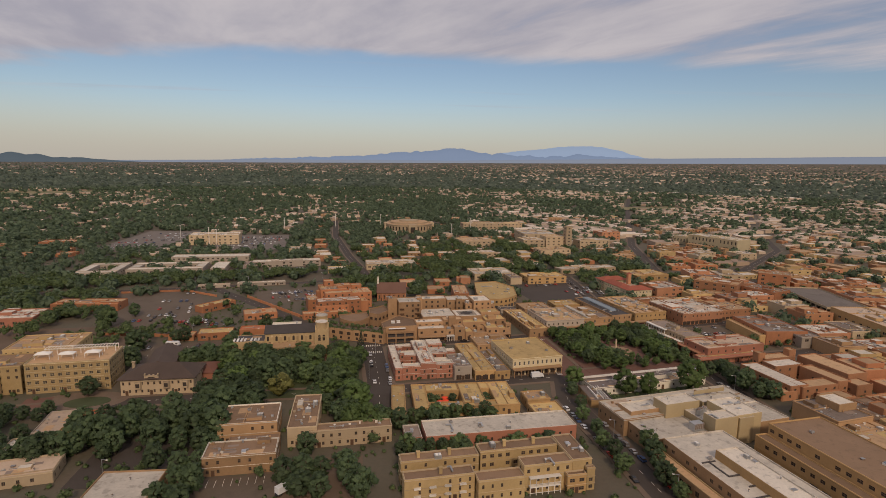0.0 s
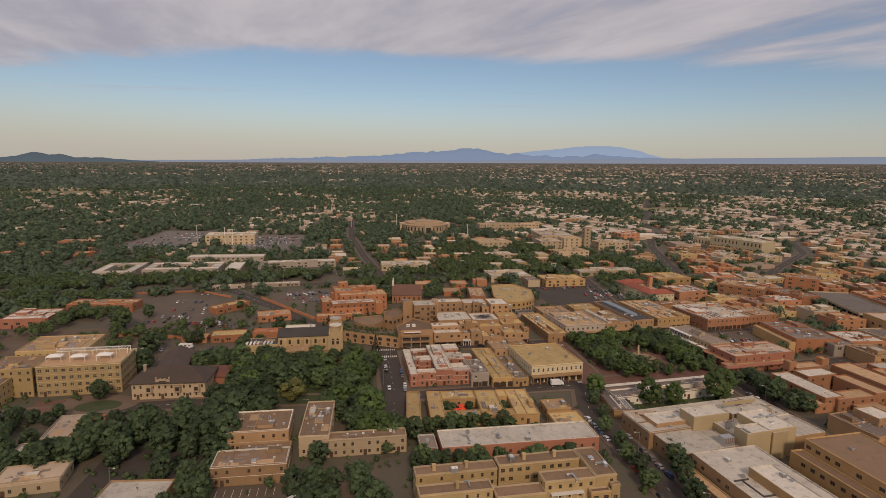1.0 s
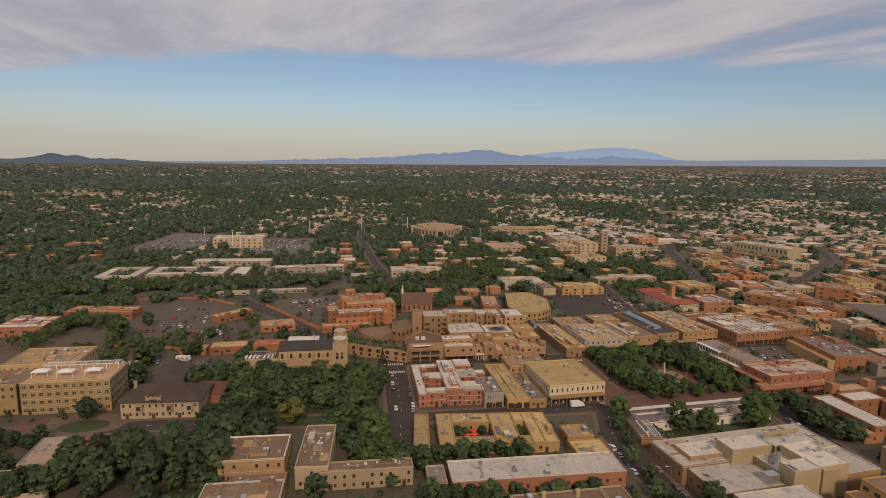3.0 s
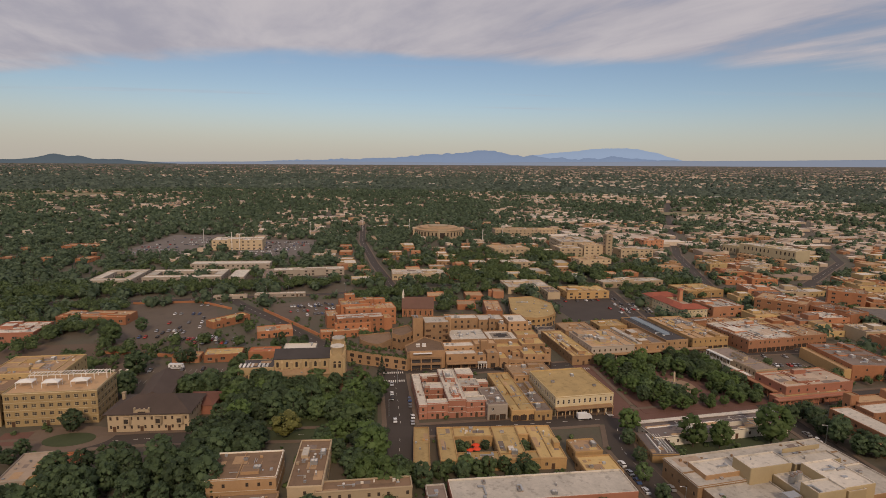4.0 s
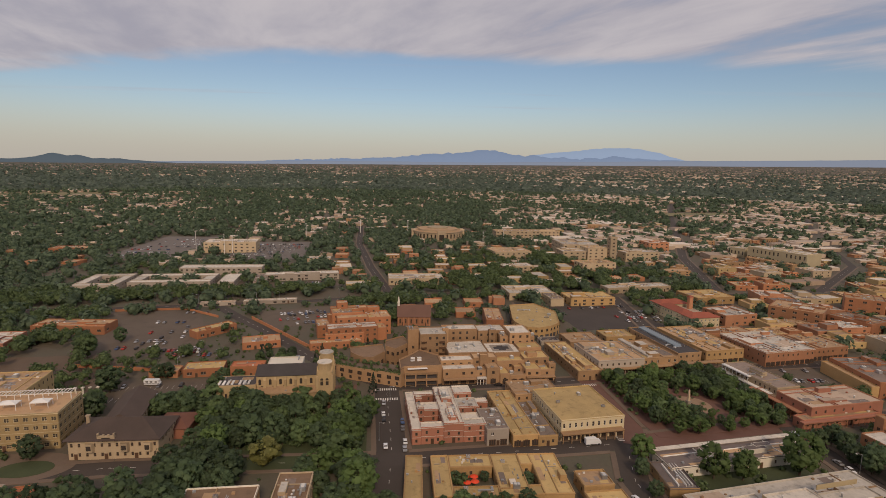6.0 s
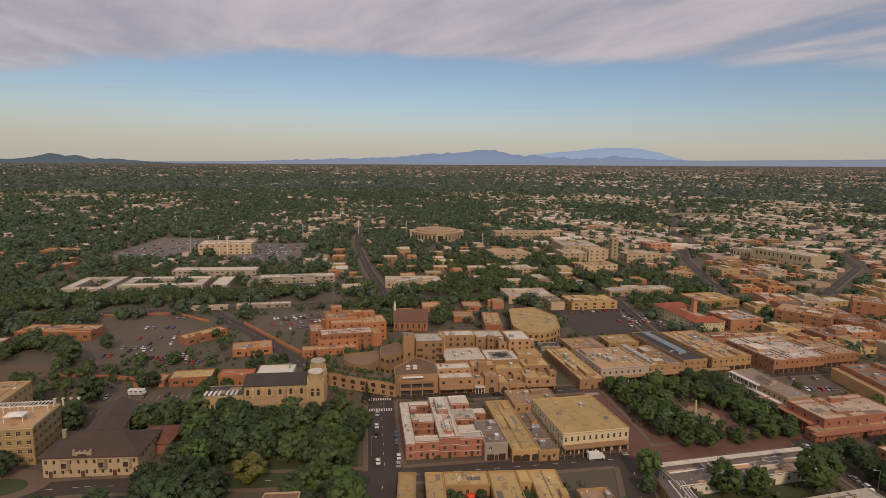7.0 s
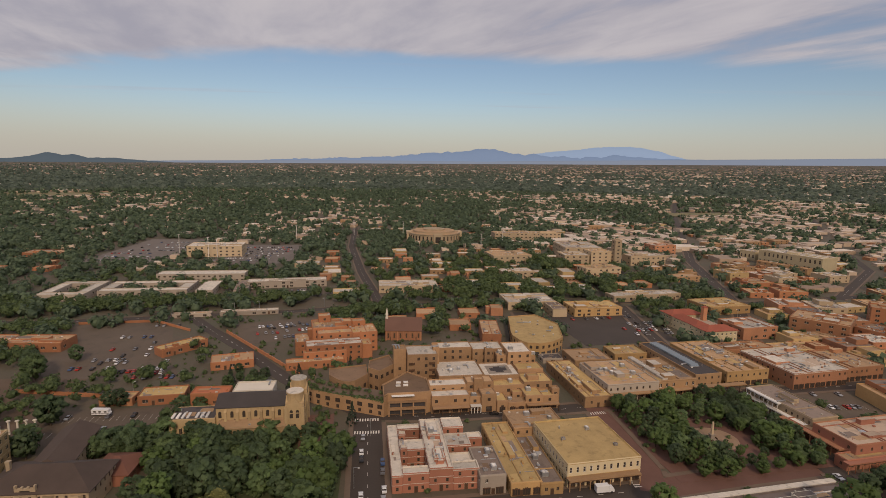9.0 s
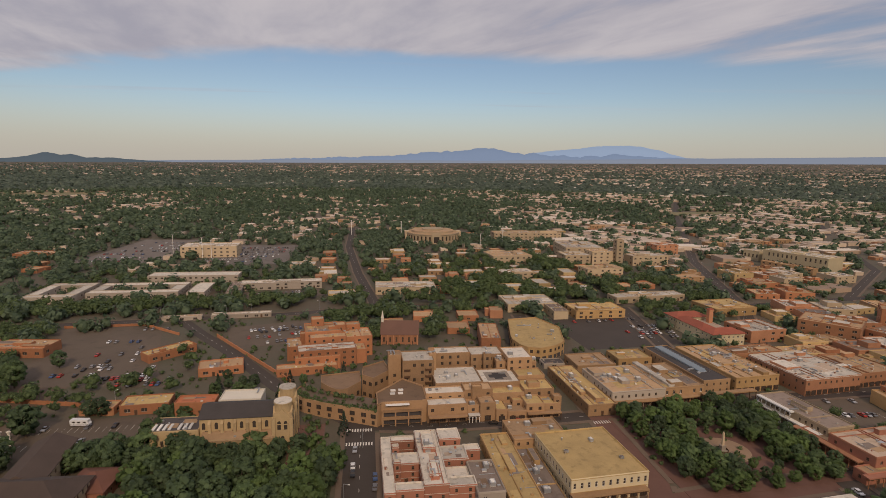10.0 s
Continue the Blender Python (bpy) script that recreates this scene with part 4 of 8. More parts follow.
def small_box_truck(x, y, rot, label, z=0.08):
    e = thing("box_truck", label, "truck", x, y, rot, z=z)
    c = profile_solid([(1.6, 0.5), (3.6, 0.5), (3.6, 1.4), (3.1, 2.3), (1.6, 2.3)], 1.05)
    part("cab", c.mesh("cab", PAINTS[0]), e)
    g = Solid()
    g.quad([(3.62, -0.9, 1.45), (3.62, 0.9, 1.45), (3.16, 0.9, 2.2), (3.16, -0.9, 2.2)])
    part("windscreen", g.mesh("windscreen", GLASS), e)
    s = Solid()
    s.box(-3.6, 1.5, -1.2, 1.2, 0.7, 3.2, 0, 0.08)
    s.box(-3.6, 1.6, -0.5, 0.5, 0.45, 0.7, 1)
    part("cargo_box", s.mesh("cargo_box", PAINTS[0], RUBBER), e)
    w = Solid()
    w.prism(ring_of(12, 0.45), -0.14, 0.14)
    wm = w.mesh("wheel", RUBBER)
    for wx in (-2.3, 2.5):
        for wy in (-0.98, 0.98):
            part("wheel", wm, e, pose(wx, wy, 0.45, 90))


def semi_trailer(x, y, rot, z=0.1):
    e = thing("delivery_truck", "red delivery truck with a plain red box body", "truck", x, y, rot, z=z)
    s = Solid()
    s.box(-5.2, 3.2, -1.25, 1.25, 0.9, 3.7, 0, 0.06)
    s.box(-5.2, 3.2, -1.27, 1.27, 3.3, 3.72, 1, 0.06)
    part("box_body", s.mesh("box_body", PAINTS[4], PAINTS[0]), e)
    part("cab", profile_solid([(3.4, 0.5), (5.4, 0.5), (5.4, 1.6), (5.0, 2.7), (3.4, 2.8)], 1.15).mesh("cab", PAINTS[4]), e)
    g = Solid()
    g.quad([(5.42, -1.0, 1.65), (5.42, 1.0, 1.65), (5.06, 1.0, 2.6), (5.06, -1.0, 2.6)])
    part("windscreen", g.mesh("windscreen", GLASS), e)
    b = Solid()
    b.box(-4.2, 1.6, -1.29, -1.26, 1.6, 2.4)
    part("side_mark", b.mesh("side_mark", PAINTS[0]), e)
    w = Solid()
    w.prism(ring_of(12, 0.5), -0.16, 0.16)
    wm = w.mesh("wheel", RUBBER)
    for wx in (-3.8, -2.6, 4.3):
        for wy in (-1.05, 1.05):
            part("wheel", wm, e, pose(wx, wy, 0.5, 90))


def camper(x, y, rot, z=0.07):
    e = thing("camper_van", "white motor home with dark windows parked in a yard", "motor home", x, y, rot, z=z)
    part("body", profile_solid([(-4.2, 0.5), (4.0, 0.5), (4.2, 1.2), (3.7, 1.7), (3.6, 2.9), (3.2, 3.1), (-4.1, 3.1), (-4.3, 2.8)], 1.2).mesh("body", PAINTS[0]), e)
    g = Solid()
    for a in (-3.2, -0.9, 1.6):
        g.box(a, a + 1.3, -1.23, -1.19, 1.7, 2.4)
        g.box(a, a + 1.3, 1.19, 1.23, 1.7, 2.4)
    g.box(-4.15, 3.9, -1.22, 1.22, 1.15, 1.3)
    part("side_window", g.mesh("side_window", GLASS), e)
    w = Solid()
    w.prism(ring_of(12, 0.42), -0.12, 0.12)
    wm = w.mesh("wheel", RUBBER)
    for wx in (-2.4, 2.7):
        for wy in (-1.0, 1.0):
            part("wheel", wm, e, pose(wx, wy, 0.42, 90))


def far_car(colour, x, y, rot, z=0.06):
    """A car far off, in one mesh."""
    key = ("far", colour)
    if key not in CARS:
        s = profile_solid([(-2.25, 0.3), (2.2, 0.3), (2.28, 0.55), (2.2, 0.78), (1.1, 0.95), (-1.7, 1.0), (-2.25, 0.9)], 0.9)
        g = profile_solid([(-1.7, 0.97), (1.0, 0.93), (0.35, 1.4), (-1.2, 1.42)], 0.84, 0.14, 1.2)
        n = len(s.v)
        s.v += g.v
        s.f += [tuple(a + n for a in f) for f in g.f]
        s.i += [1] * len(g.f)
        s.box(-1.2, 0.3, -0.66, 0.66, 1.41, 1.46)
        for wx in (-1.4, 1.4):
            for wy in (-0.8, 0.8):
                s.prism(ring_of(8, 0.32), -0.1, 0.1, 2, pose(wx, wy, 0.32, 90))
        CARS[key] = s.mesh("car", PAINTS[colour], GLASS, RUBBER)
    ob = new("car", CARS[key])
    ob.matrix_basis = pose(x, y, z, 0, 0, rot)
    return tagged(ob, f"{PAINT_NAMES[colour]} car parked in a lot", "car", "cars in the far lots")


def parked_row(x, y, rot, count, pitch=2.9, fill=0.7, seed=1, across=True, z=0.06, far=False):
    """A row of stalls, some of them taken."""
    rng = random.Random(seed)
    c, s = math.cos(radians(rot)), math.sin(radians(rot))
    for k in range(count):
        if rng.random() > fill:
            continue
        a = (k - (count - 1) / 2) * pitch + rng.uniform(-0.2, 0.2)
        b = rng.uniform(-0.3, 0.3)
        turn = rot + (90 if across else 0) + rng.uniform(-2, 2) + rng.choice((0, 180))
        if far:
            far_car(rng.choice((0, 0, 0, 0, 1, 1, 1, 2, 2, 3, 3, 5, 4)), x + a * c - b * s, y + a * s + b * c, turn, z)
            continue
        car(rng.choice((0, 0, 0, 0, 1, 1, 1, 2, 2, 3, 3, 5, 4)), x + a * c - b * s, y + a * s + b * c, turn, rng.random() < 0.4, z)


def stall_lines(x, y, rot, count, pitch=2.9, length=5.0, z=0.05):
    s = Solid()
    for k in range(count + 1):
        a = (k - count / 2) * pitch
        s.box(a - 0.06, a + 0.06, -length / 2, length / 2, 0, 0.012)
    ob = new("parking_lines", s.mesh("parking_lines", LINE))
    ob.matrix_basis = pose(x, y, z, 0, 0, rot)
    tagged(ob, "white painted lines between parking stalls", "road marking", kind="structure")


# ---- streets, lots and lawns ----
STREETS = {
    "road_cathedral_place": ([(-37, 250), (-42, 283), (-58, 350)], 13, 2.2),
    "road_north_avenue": ([(-290, 212), (-203, 239), (-150, 254), (-37, 276), (62, 303)], 10, 2.2),
    "road_square_front": ([(62, 303), (100, 317), (142, 331)], 12, 2.2),
    "road_bank_avenue": ([(142, 331), (240, 362)], 10, 2.2),
    "road_south_of_square": ([(-62, 349), (-27, 353), (37, 370), (100, 390), (150, 408), (260, 440)], 9, 2.2),
    "road_library_street": ([(86, 150), (76, 196), (57, 272), (60, 302)], 11, 2.4),
    "road_east_of_square": ([(64, 302), (66, 318), (54, 374)], 10, 2.2),
    "road_trail_south": ([(54, 374), (36, 463), (22, 552)], 10, 2.2),
    "road_west_of_square": ([(160, 225), (154, 258), (142, 325), (134, 402), (118, 480), (112, 590)], 10, 2.2),
    "road_church_bend": ([(-60, 351), (-78, 362), (-112, 386), (-160, 432), (-200, 466), (-232, 496)], 9, 0),
    "road_river": ([(-460, 440), (-324, 465), (-221, 502), (-163, 523), (-95, 556), (60, 600), (220, 612), (420, 690)], 10, 0.9),
    "road_old_trail": ([(-97, 556), (-103, 576), (-146, 691), (-206, 874), (-260, 1100)], 9, 1.6),
    "road_south_avenue": ([(176, 470), (220, 611), (258, 844), (330, 1100), (440, 1504), (560, 1900)], 11, 2),
    "road_diagonal": ([(330, 650), (464, 820), (597, 1148), (760, 1500)], 9, 2),
    "road_hotel_side": ([(-215, 150), (-225, 190), (-215, 235)], 8, 1.5),
}
ROADS += [(p, w) for p, w, _ in STREETS.values()]
for nm, (pts, w, pave) in STREETS.items():
    brick = nm in ("road_square_front", "road_east_of_square")
    street(nm, pts, w, mat=BRICKPAVE if brick else ASPHALT, label="dark red brick street beside the square" if brick else "grey asphalt street with worn surface", pave=pave, lines=not brick)


def crossing(x, y, rot, length, z=0.13):
    """A striped crossing for walkers."""
    s = Solid()
    n = int(length / 1.2)
    for k in range(n):
        a = -length / 2 + k * length / n
        s.box(a, a + 0.6, -1.4, 1.4, 0, 0.012)
    ob = new("crossing", s.mesh("crossing", LINE))
    ob.matrix_basis = pose(x, y, z, 0, 0, rot)
    tagged(ob, "white striped crossing painted on the asphalt", "road marking", kind="structure")


crossing(-57, 345, 12, 12)
crossing(-54, 333, 12, 12)
crossing(58, 309, 100, 9)
crossing(55, 368, 15, 9)

slab("plaza_ground", 102, 353, 17, 74, 68, 0.16, BRICKPAVE, "dark red brick paving of the town square", "plaza", take=False)
slab("plaza_circle", 103, 348.5, 0, 0, 0, 0.2, CIRCLE, "round pale paved circle at the centre of the square", "plaza", take=False, ring=ring_of(40, 10.5))
slab("parking_lot_church", 0, 0, 0, 0, 0, 0.05, LOT, "large worn asphalt parking lot", "parking lot", take=False, ring=[(-252, 368), (-168, 378), (-190, 400), (-236, 478), (-256, 478), (-302, 463)])
occupy(-238, 420, 20, 84, 96)
slab("parking_lot_garden", -122, 199, 10, 46, 34, 0.066, ASPHALT, "small dark asphalt yard between the garden houses", "parking lot", take=False)
slab("parking_lot_inn", -150, 476, 30, 62, 50, 0.055, LOT, "asphalt parking lot beside the pueblo inn", "parking lot")
slab("parking_lot_square", 88, 519, 18, 72, 74, 0.05, ASPHALT, "dark asphalt parking lot behind the shops", "parking lot")
slab("parking_lot_office", -455, 790, 10, 90, 200, 0.05, LOT_PALE, "wide parking lot with rows of cars by the office", "parking lot")
slab("parking_lot_capitol", -310, 790, 14, 100, 150, 0.058, LOT_PALE, "parking lot with rows of cars near the offices", "parking lot")
slab("parking_lot_garage", -190, 588, 20, 74, 26, 0.05, LOT, "parking lot by the low garage", "parking lot")
slab("parking_lot_hotel", -178, 322, 14, 66, 36, 0.05, LOT, "asphalt yard with white bay lines between hotel and church", "parking lot")
slab("church_forecourt", -77, 331, 14, 14, 34, 0.12, BRICKPAVE, "reddish paved forecourt before the cathedral", "pavement", take=False)
slab("yard_dirt", -262, 330, 14, 100, 70, 0.045, DIRT, "bare dirt yard with worn tracks", "yard", take=False)
slab("parking_lot_front", -55, 186, 12, 44, 40, 0.05, DIRT, "dirt and gravel yard behind the inn", "parking lot", take=False)
slab("parking_lot_brown", -82, 183, 13, 34, 16, 0.06, LOT, "small asphalt lot in front of the brown building", "parking lot", take=False)
slab("yard_cream", -105, 192, 8, 40, 24, 0.055, LOT, "dark asphalt yard beside a cream building", "parking lot", take=False)
slab("drive_hotel", -186, 249, 15, 0, 0, 0.07, PAVING, "curved pale paved forecourt of the hotel", "driveway", take=False, ring=ring_of(32, 15, 1.5, 0.8))
slab("garden_island", -181, 249, 15, 0, 0, 0.22, LAWN, "rounded lawn bed with a kerb in the hotel forecourt", "lawn", take=False, ring=ring_of(32, 8, 1.3, 0.75))
slab("terrace_hotel", -205, 246, 15, 12, 12, 0.14, BRICKPAVE, "paved terrace before the hotel entrance", "terrace", take=False)
slab("yard_museum", 104, 281, 18, 54, 17, 0.05, LAWN, "green lawn of the old palace courtyard", "lawn", take=False)
slab("yard_park", -92, 288, 12, 74, 56, 0.04, LAWN, "shaded lawn of the church park", "lawn", take=False)
slab("lawn_capitol", 205, 745, 20, 46, 70, 0.04, LAWN, "green lawn among paths", "lawn", take=False)
slab("parking_lot_bank", 184, 399, 8, 30, 40, 0.05, LOT, "small asphalt parking lot between the shops", "parking lot")
stall_lines(184, 392, 8, 8)
stall_lines(-176, 330, 14, 14)
stall_lines(-180, 314, 14, 14)
stall_lines(-84, 187, 13, 9)


# ---- buildings round the camera's way ----
def building(name, label, x, y, rot, category="building"):
    return thing(name, label, category, x, y, rot)


def inn():
    b = building("inn_building", "cream three-storey inn with brown flat roofs and balconies", 18, 192, 15, "hotel")
    kw = dict(cope=PALE, near=True, rich=False)
    c, s15 = math.cos(radians(15)), math.sin(radians(15))

    def at(u, v):
        return 18 + u * c - v * s15, 192 + u * s15 + v * c

    for u0, u1, v0, v1, top, skin, floors, step, ww, units in (
            (-37, -7, 6.5, 12.5, 10, CREAM, 3, 3.6, 1.0, 2),
            (-6.5, 25, 6.5, 13, 11, CREAM, 3, 3.0, 1.6, 2),
            (25, 33, -6.5, 12.6, 11.6, CREAM, 3, 3.4, 1.2, 4),
            (-37.5, -12, -5.5, 0.5, 10, CREAM, 3, 3.4, 0.9, 1),
            (-11.5, 6, -8.5, -2, 8.5, CREAM, 2, 3.2, 0.9, 0),
            (6, 25, -6.7, 0, 11.3, CREAM, 3, 3.4, 1.2, 2),
            (22, 29.5, -9.6, -6.7, 7.5, GOLD, 2, 3.0, 2.0, 0),
            (30, 33.4, -8.7, -6.5, 9, CREAM, 3, 3.0, 1.6, 0)):
        mass(b, *at((u0 + u1) / 2, (v0 + v1) / 2), 15, u1 - u0, v1 - v0, top, skin, R_BROWN, floors, step=step, ww=ww, units=units, **kw)

    def balcony(x, y, z, w):
        s = Solid()
        s.box(-w / 2, w / 2, -1.1, 0, 0, 0.15)
        s.box(-w / 2, w / 2, -1.1, -1.04, 0.95, 1.05)
        n = int(w / 0.3)
        for k in range(n + 1):
            s.box(-w / 2 + k * w / n - 0.03, -w / 2 + k * w / n + 0.03, -1.1, -1.04, 0.15, 0.95)
        part("balcony", s.mesh("balcony", WHITEPAINT), b, b.matrix_basis.inverted() @ pose(x, y, z, 0, 0, 15))

    for u in (-33, -27.5, -22, -16.5):
        for z in (3.3, 6.4):
            balcony(*at(u, -5.5), z, 2.4)
    for z in (0.2, 3.6, 7.0):
        g = Solid()
        g.box(-6, 6, -1.7, 0, z + 3.0, z + 3.35)
        g.box(-6, 6, -1.7, -1.6, z + 0.9, z + 1.05)
        for k in range(6):
            g.box(-6 + 2.36 * k, -5.8 + 2.36 * k, -1.7, -1.5, z, z + 3.0)
        if z < 7:
            part("gallery", g.mesh("gallery", WHITEPAINT), b, b.matrix_basis.inverted() @ pose(*at(14, -6.7), 0, 0, 0, 15))
    ch = Solid()
    ch.box(-0.6, 0.6, -0.5, 0.5, 0, 2.2, 0, 0.06)
    ch.box(-0.75, 0.75, -0.65, 0.65, 2.2, 2.5, 0, 0.06)
    cm = ch.mesh("chimney", CREAM)
    for u, v, z in ((-30, 9.5, 9.4), (-18, 9.5, 9.4), (-24, -2.5, 9.4), (4, 9.8, 10.4), (16, 9.8, 10.4)):
        part("chimney", cm, b, b.matrix_basis.inverted() @ pose(*at(u, v), z, 0, 0, 15))


inn()
b = building("long_shop", "long single-storey red brick building with a white roof", 17.8, 230.6, 13.5)
mass(b, 19, 230.0, 13.5, 67, 15, 6.5, BRICK, R_WHITE, 1, faces="flr", units=7, step=5, cope=R_WHITE, rich=False)
mass(b, -18.5, 222.5, 13.5, 7, 12, 5, BRICK, R_GREY, 1, units=2, cope=R_WHITE)

b = building("brown_hotel", "brown stucco two-storey building with stepped flat roofs", -88, 212, 13)
mass(b, -90.1, 225.7, 13, 24.4, 19, 9, TAN, R_BROWN, 2, units=2, cope=WHITE, near=True)
mass(b, -83.1, 198.6, 13, 27, 12, 8, TAN, R_BROWN, 2, units=1, cope=WHITE, near=True)
mass(b, -82.0, 208.5, 13, 20, 8, 6.5, TAN, R_BROWN, 2, units=2)

b = building("courtyard_house", "tan two-storey house with a long wing and a cluttered roof", -60, 226, 12)
mass(b, -67.2, 230.9, 11, 12.2, 33, 9, PALE, R_BROWN, 2, units=10, near=True)
mass(b, -44.5, 221.3, 14, 34, 7, 7.5, PALE, R_BROWN, 2, units=1, near=True, step=3)

b = building("grand_hotel", "large cream four-storey hotel with a white roof terrace", -208, 262, 15, "hotel")
mass(b, -201.3, 271, 15.5, 38.7, 22, 16, CREAM, R_TAN, 4, step=3.4, ww=1.9, wh=1.7, cope=IVORY, rich=False, skip=0.0, frame_mat=IVORY, near=True)
mass(b, -232.5, 262.5, 15.5, 22, 20, 15, CREAM, R_BROWN, 4, units=2, step=3.2)
mass(b, -236, 245.5, 15.5, 20, 15, 11, CREAM, R_BROWN, 3, step=3.2)
mass(b, -229, 288.5, 15.5, 34, 26, 17, CREAM, R_TAN, 4, units=3, step=3.2)
mass(b, -203, 284.5, 15.5, 22, 12, 9, CREAM, R_ORANGE, 2)
for k, (u, v) in enumerate(((-14, -2), (-2.5, -3.5), (9.5, -3))):
    t = Solid()
    t.box(-3.6, 3.6, -2.2, 2.2, 2.5, 2.8)
    t.quad([(-3.6, -2.2, 2.8), (3.6, -2.2, 2.8), (0, 0, 3.9)])
    t.quad([(3.6, -2.2, 2.8), (3.6, 2.2, 2.8), (0, 0, 3.9)])
    t.quad([(3.6, 2.2, 2.8), (-3.6, 2.2, 2.8), (0, 0, 3.9)])
    t.quad([(-3.6, 2.2, 2.8), (-3.6, -2.2, 2.8), (0, 0, 3.9)])
    for px in (-3.4, 3.4):
        for py in (-2, 2):
            t.box(px - 0.1, px + 0.1, py - 0.1, py + 0.1, 0, 2.5)
    part("roof_tent", t.mesh("roof_tent", TENT), b, b.matrix_basis.inverted() @ pose(-201.3, 271, 15.45, 0, 0, 15.5) @ pose(u, v, 0))
pg = Solid()
for k in range(24):
    pg.box(-17 + 1.45 * k, -16.75 + 1.45 * k, -2.5, 2.5, 2.9, 3.15)
for v in (-2.3, 2.1):
    pg.box(-17.2, 17, v, v + 0.25, 2.65, 2.9)
    for k in range(7):
        pg.box(-17 + 5.6 * k, -16.75 + 5.6 * k, v, v + 0.25, 0, 2.65)
part("pergola", pg.mesh("pergola", WHITEPAINT), b, b.matrix_basis.inverted() @ pose(-201.3, 271, 15.45, 0, 0, 15.5) @ pose(1, 6.5, 0))

b = building("flat_house", "low pale house with a white flat roof", -160, 185.5, 20)
mass(b, -160, 185.5, 20, 22, 14, 4.6, PALE, R_PINK, 1, units=2)
b = building("flat_house", "low cream building with a plain white roof", -113.7, 172, 8)
mass(b, -113.7, 171.8, 8, 22, 20, 7, TAN, R_WHITE, 2, units=2, rich=False)
b = building("court_shops", "low golden shops round two small courtyards", 3.7, 261, 10)
for dx, dy, w, d in ((-17, 0, 7, 28), (-5, -11, 17, 6), (-5, 9.5, 17, 9), (9.2, 0, 11, 28), (17.2, -11, 5, 6), (17.2, 10, 5, 8), (25, 0, 11, 28)):
    c, s = math.cos(radians(10)), math.sin(radians(10))
    mass(b, -1.5 + dx * c - dy * s, 262 + dx * s + dy * c, 10, w, d, 5, GOLD, R_GOLD, 1, units=2 if w > 9 else 0, step=4)
b = building("narrow_shop", "narrow low shop with a yellow gravel roof", -28.3, 255, 8)
mass(b, -28.3, 254.3, 8, 6.6, 35, 5, GOLD, R_GOLD, 1, step=5)
b = building("corner_shop", "low golden adobe corner shop", 41.7, 250, 14)
mass(b, 43, 250.5, 14, 14.8, 13, 5, GOLD, R_GOLD, 1, units=1)
mass(b, 39.5, 264.9, 14, 12, 10.5, 5, GOLD, R_TAN, 1, units=1)

def history_museum():
    b = building("history_museum", "broad tan museum with white roofs and raised boxes", 107, 240, 20, "museum")
    m = pose(108, 245, 0, 0, 0, 20)

    def block(u, v, w, d, h, z0=0.0, wall=TAN, floors=0, units=0, rich=False, roof=R_WHITE, **kw):
        x, y, _ = m @ Vector((u, v, 0))
        mass(b, x, y, 20, w, d, h, wall, roof, floors, z0=z0, units=units, cope=R_WHITE, rich=rich, **kw)

    block(2.3, 11, 74.6, 20, 8, units=4, floors=1, faces="l", rich=True)
    block(31, -8.3, 16.6, 18.4, 8.05, units=2)
    block(-19, -7.8, 28, 17.4, 7, units=3, floors=1, faces="fl")
    block(-20, 9.4, 18, 10, 9.3, 7.3, units=1)
    block(-4.8, 4, 18.6, 9, 13, 6.4, BEIGE, units=1)
    block(1.6, -6.4, 11.6, 11.6, 9.6, 0, BEIGE)
    block(1.4, -15.8, 12, 7.2, 13.7, 0, BEIGE, units=1)
    block(14.9, -9.6, 14.6, 17, 13.1, 0, BEIGE, units=3)
    block(13, -17.4, 8, 3.4, 12.2, 0, BEIGE)
    block(18, 3.6, 22, 6.6, 11.4, 7.3, BEIGE, units=1)
    fence = Solid()
    fence.box(-9, 9, -0.12, 0.12, 12.4, 14.2)
    part("screen_wall", fence.mesh("screen_wall", BEIGE), b, b.matrix_basis.inverted() @ m @ pose(18, 8.4, -1.0))
    for k in range(3):
        t = Solid()
        t.prism(ring_of(12, 1.1), 9.0, 11.6)
        t.prism(ring_of(12, 0.8), 11.6, 12.0, 1)
        part("cooling_tower", t.mesh("cooling_tower", STEEL, R_GREY), b, b.matrix_basis.inverted() @ m @ pose(-1.4 + 2.5 * k, -6.0 + 0.8 * k, 0))
    c = Solid()
    c.box(-2.6, 2.6, -1.8, 1.8, 6.4, 9.9, 0, 0.1)
    for k in range(5):
        c.box(-2.3 + k, -1.6 + k, -1.86, -1.8, 7.6, 10.0, 1)
    part("chiller", c.mesh("chiller", STEEL, R_GREY), b, b.matrix_basis.inverted() @ m @ pose(-8.4, -13, 0))


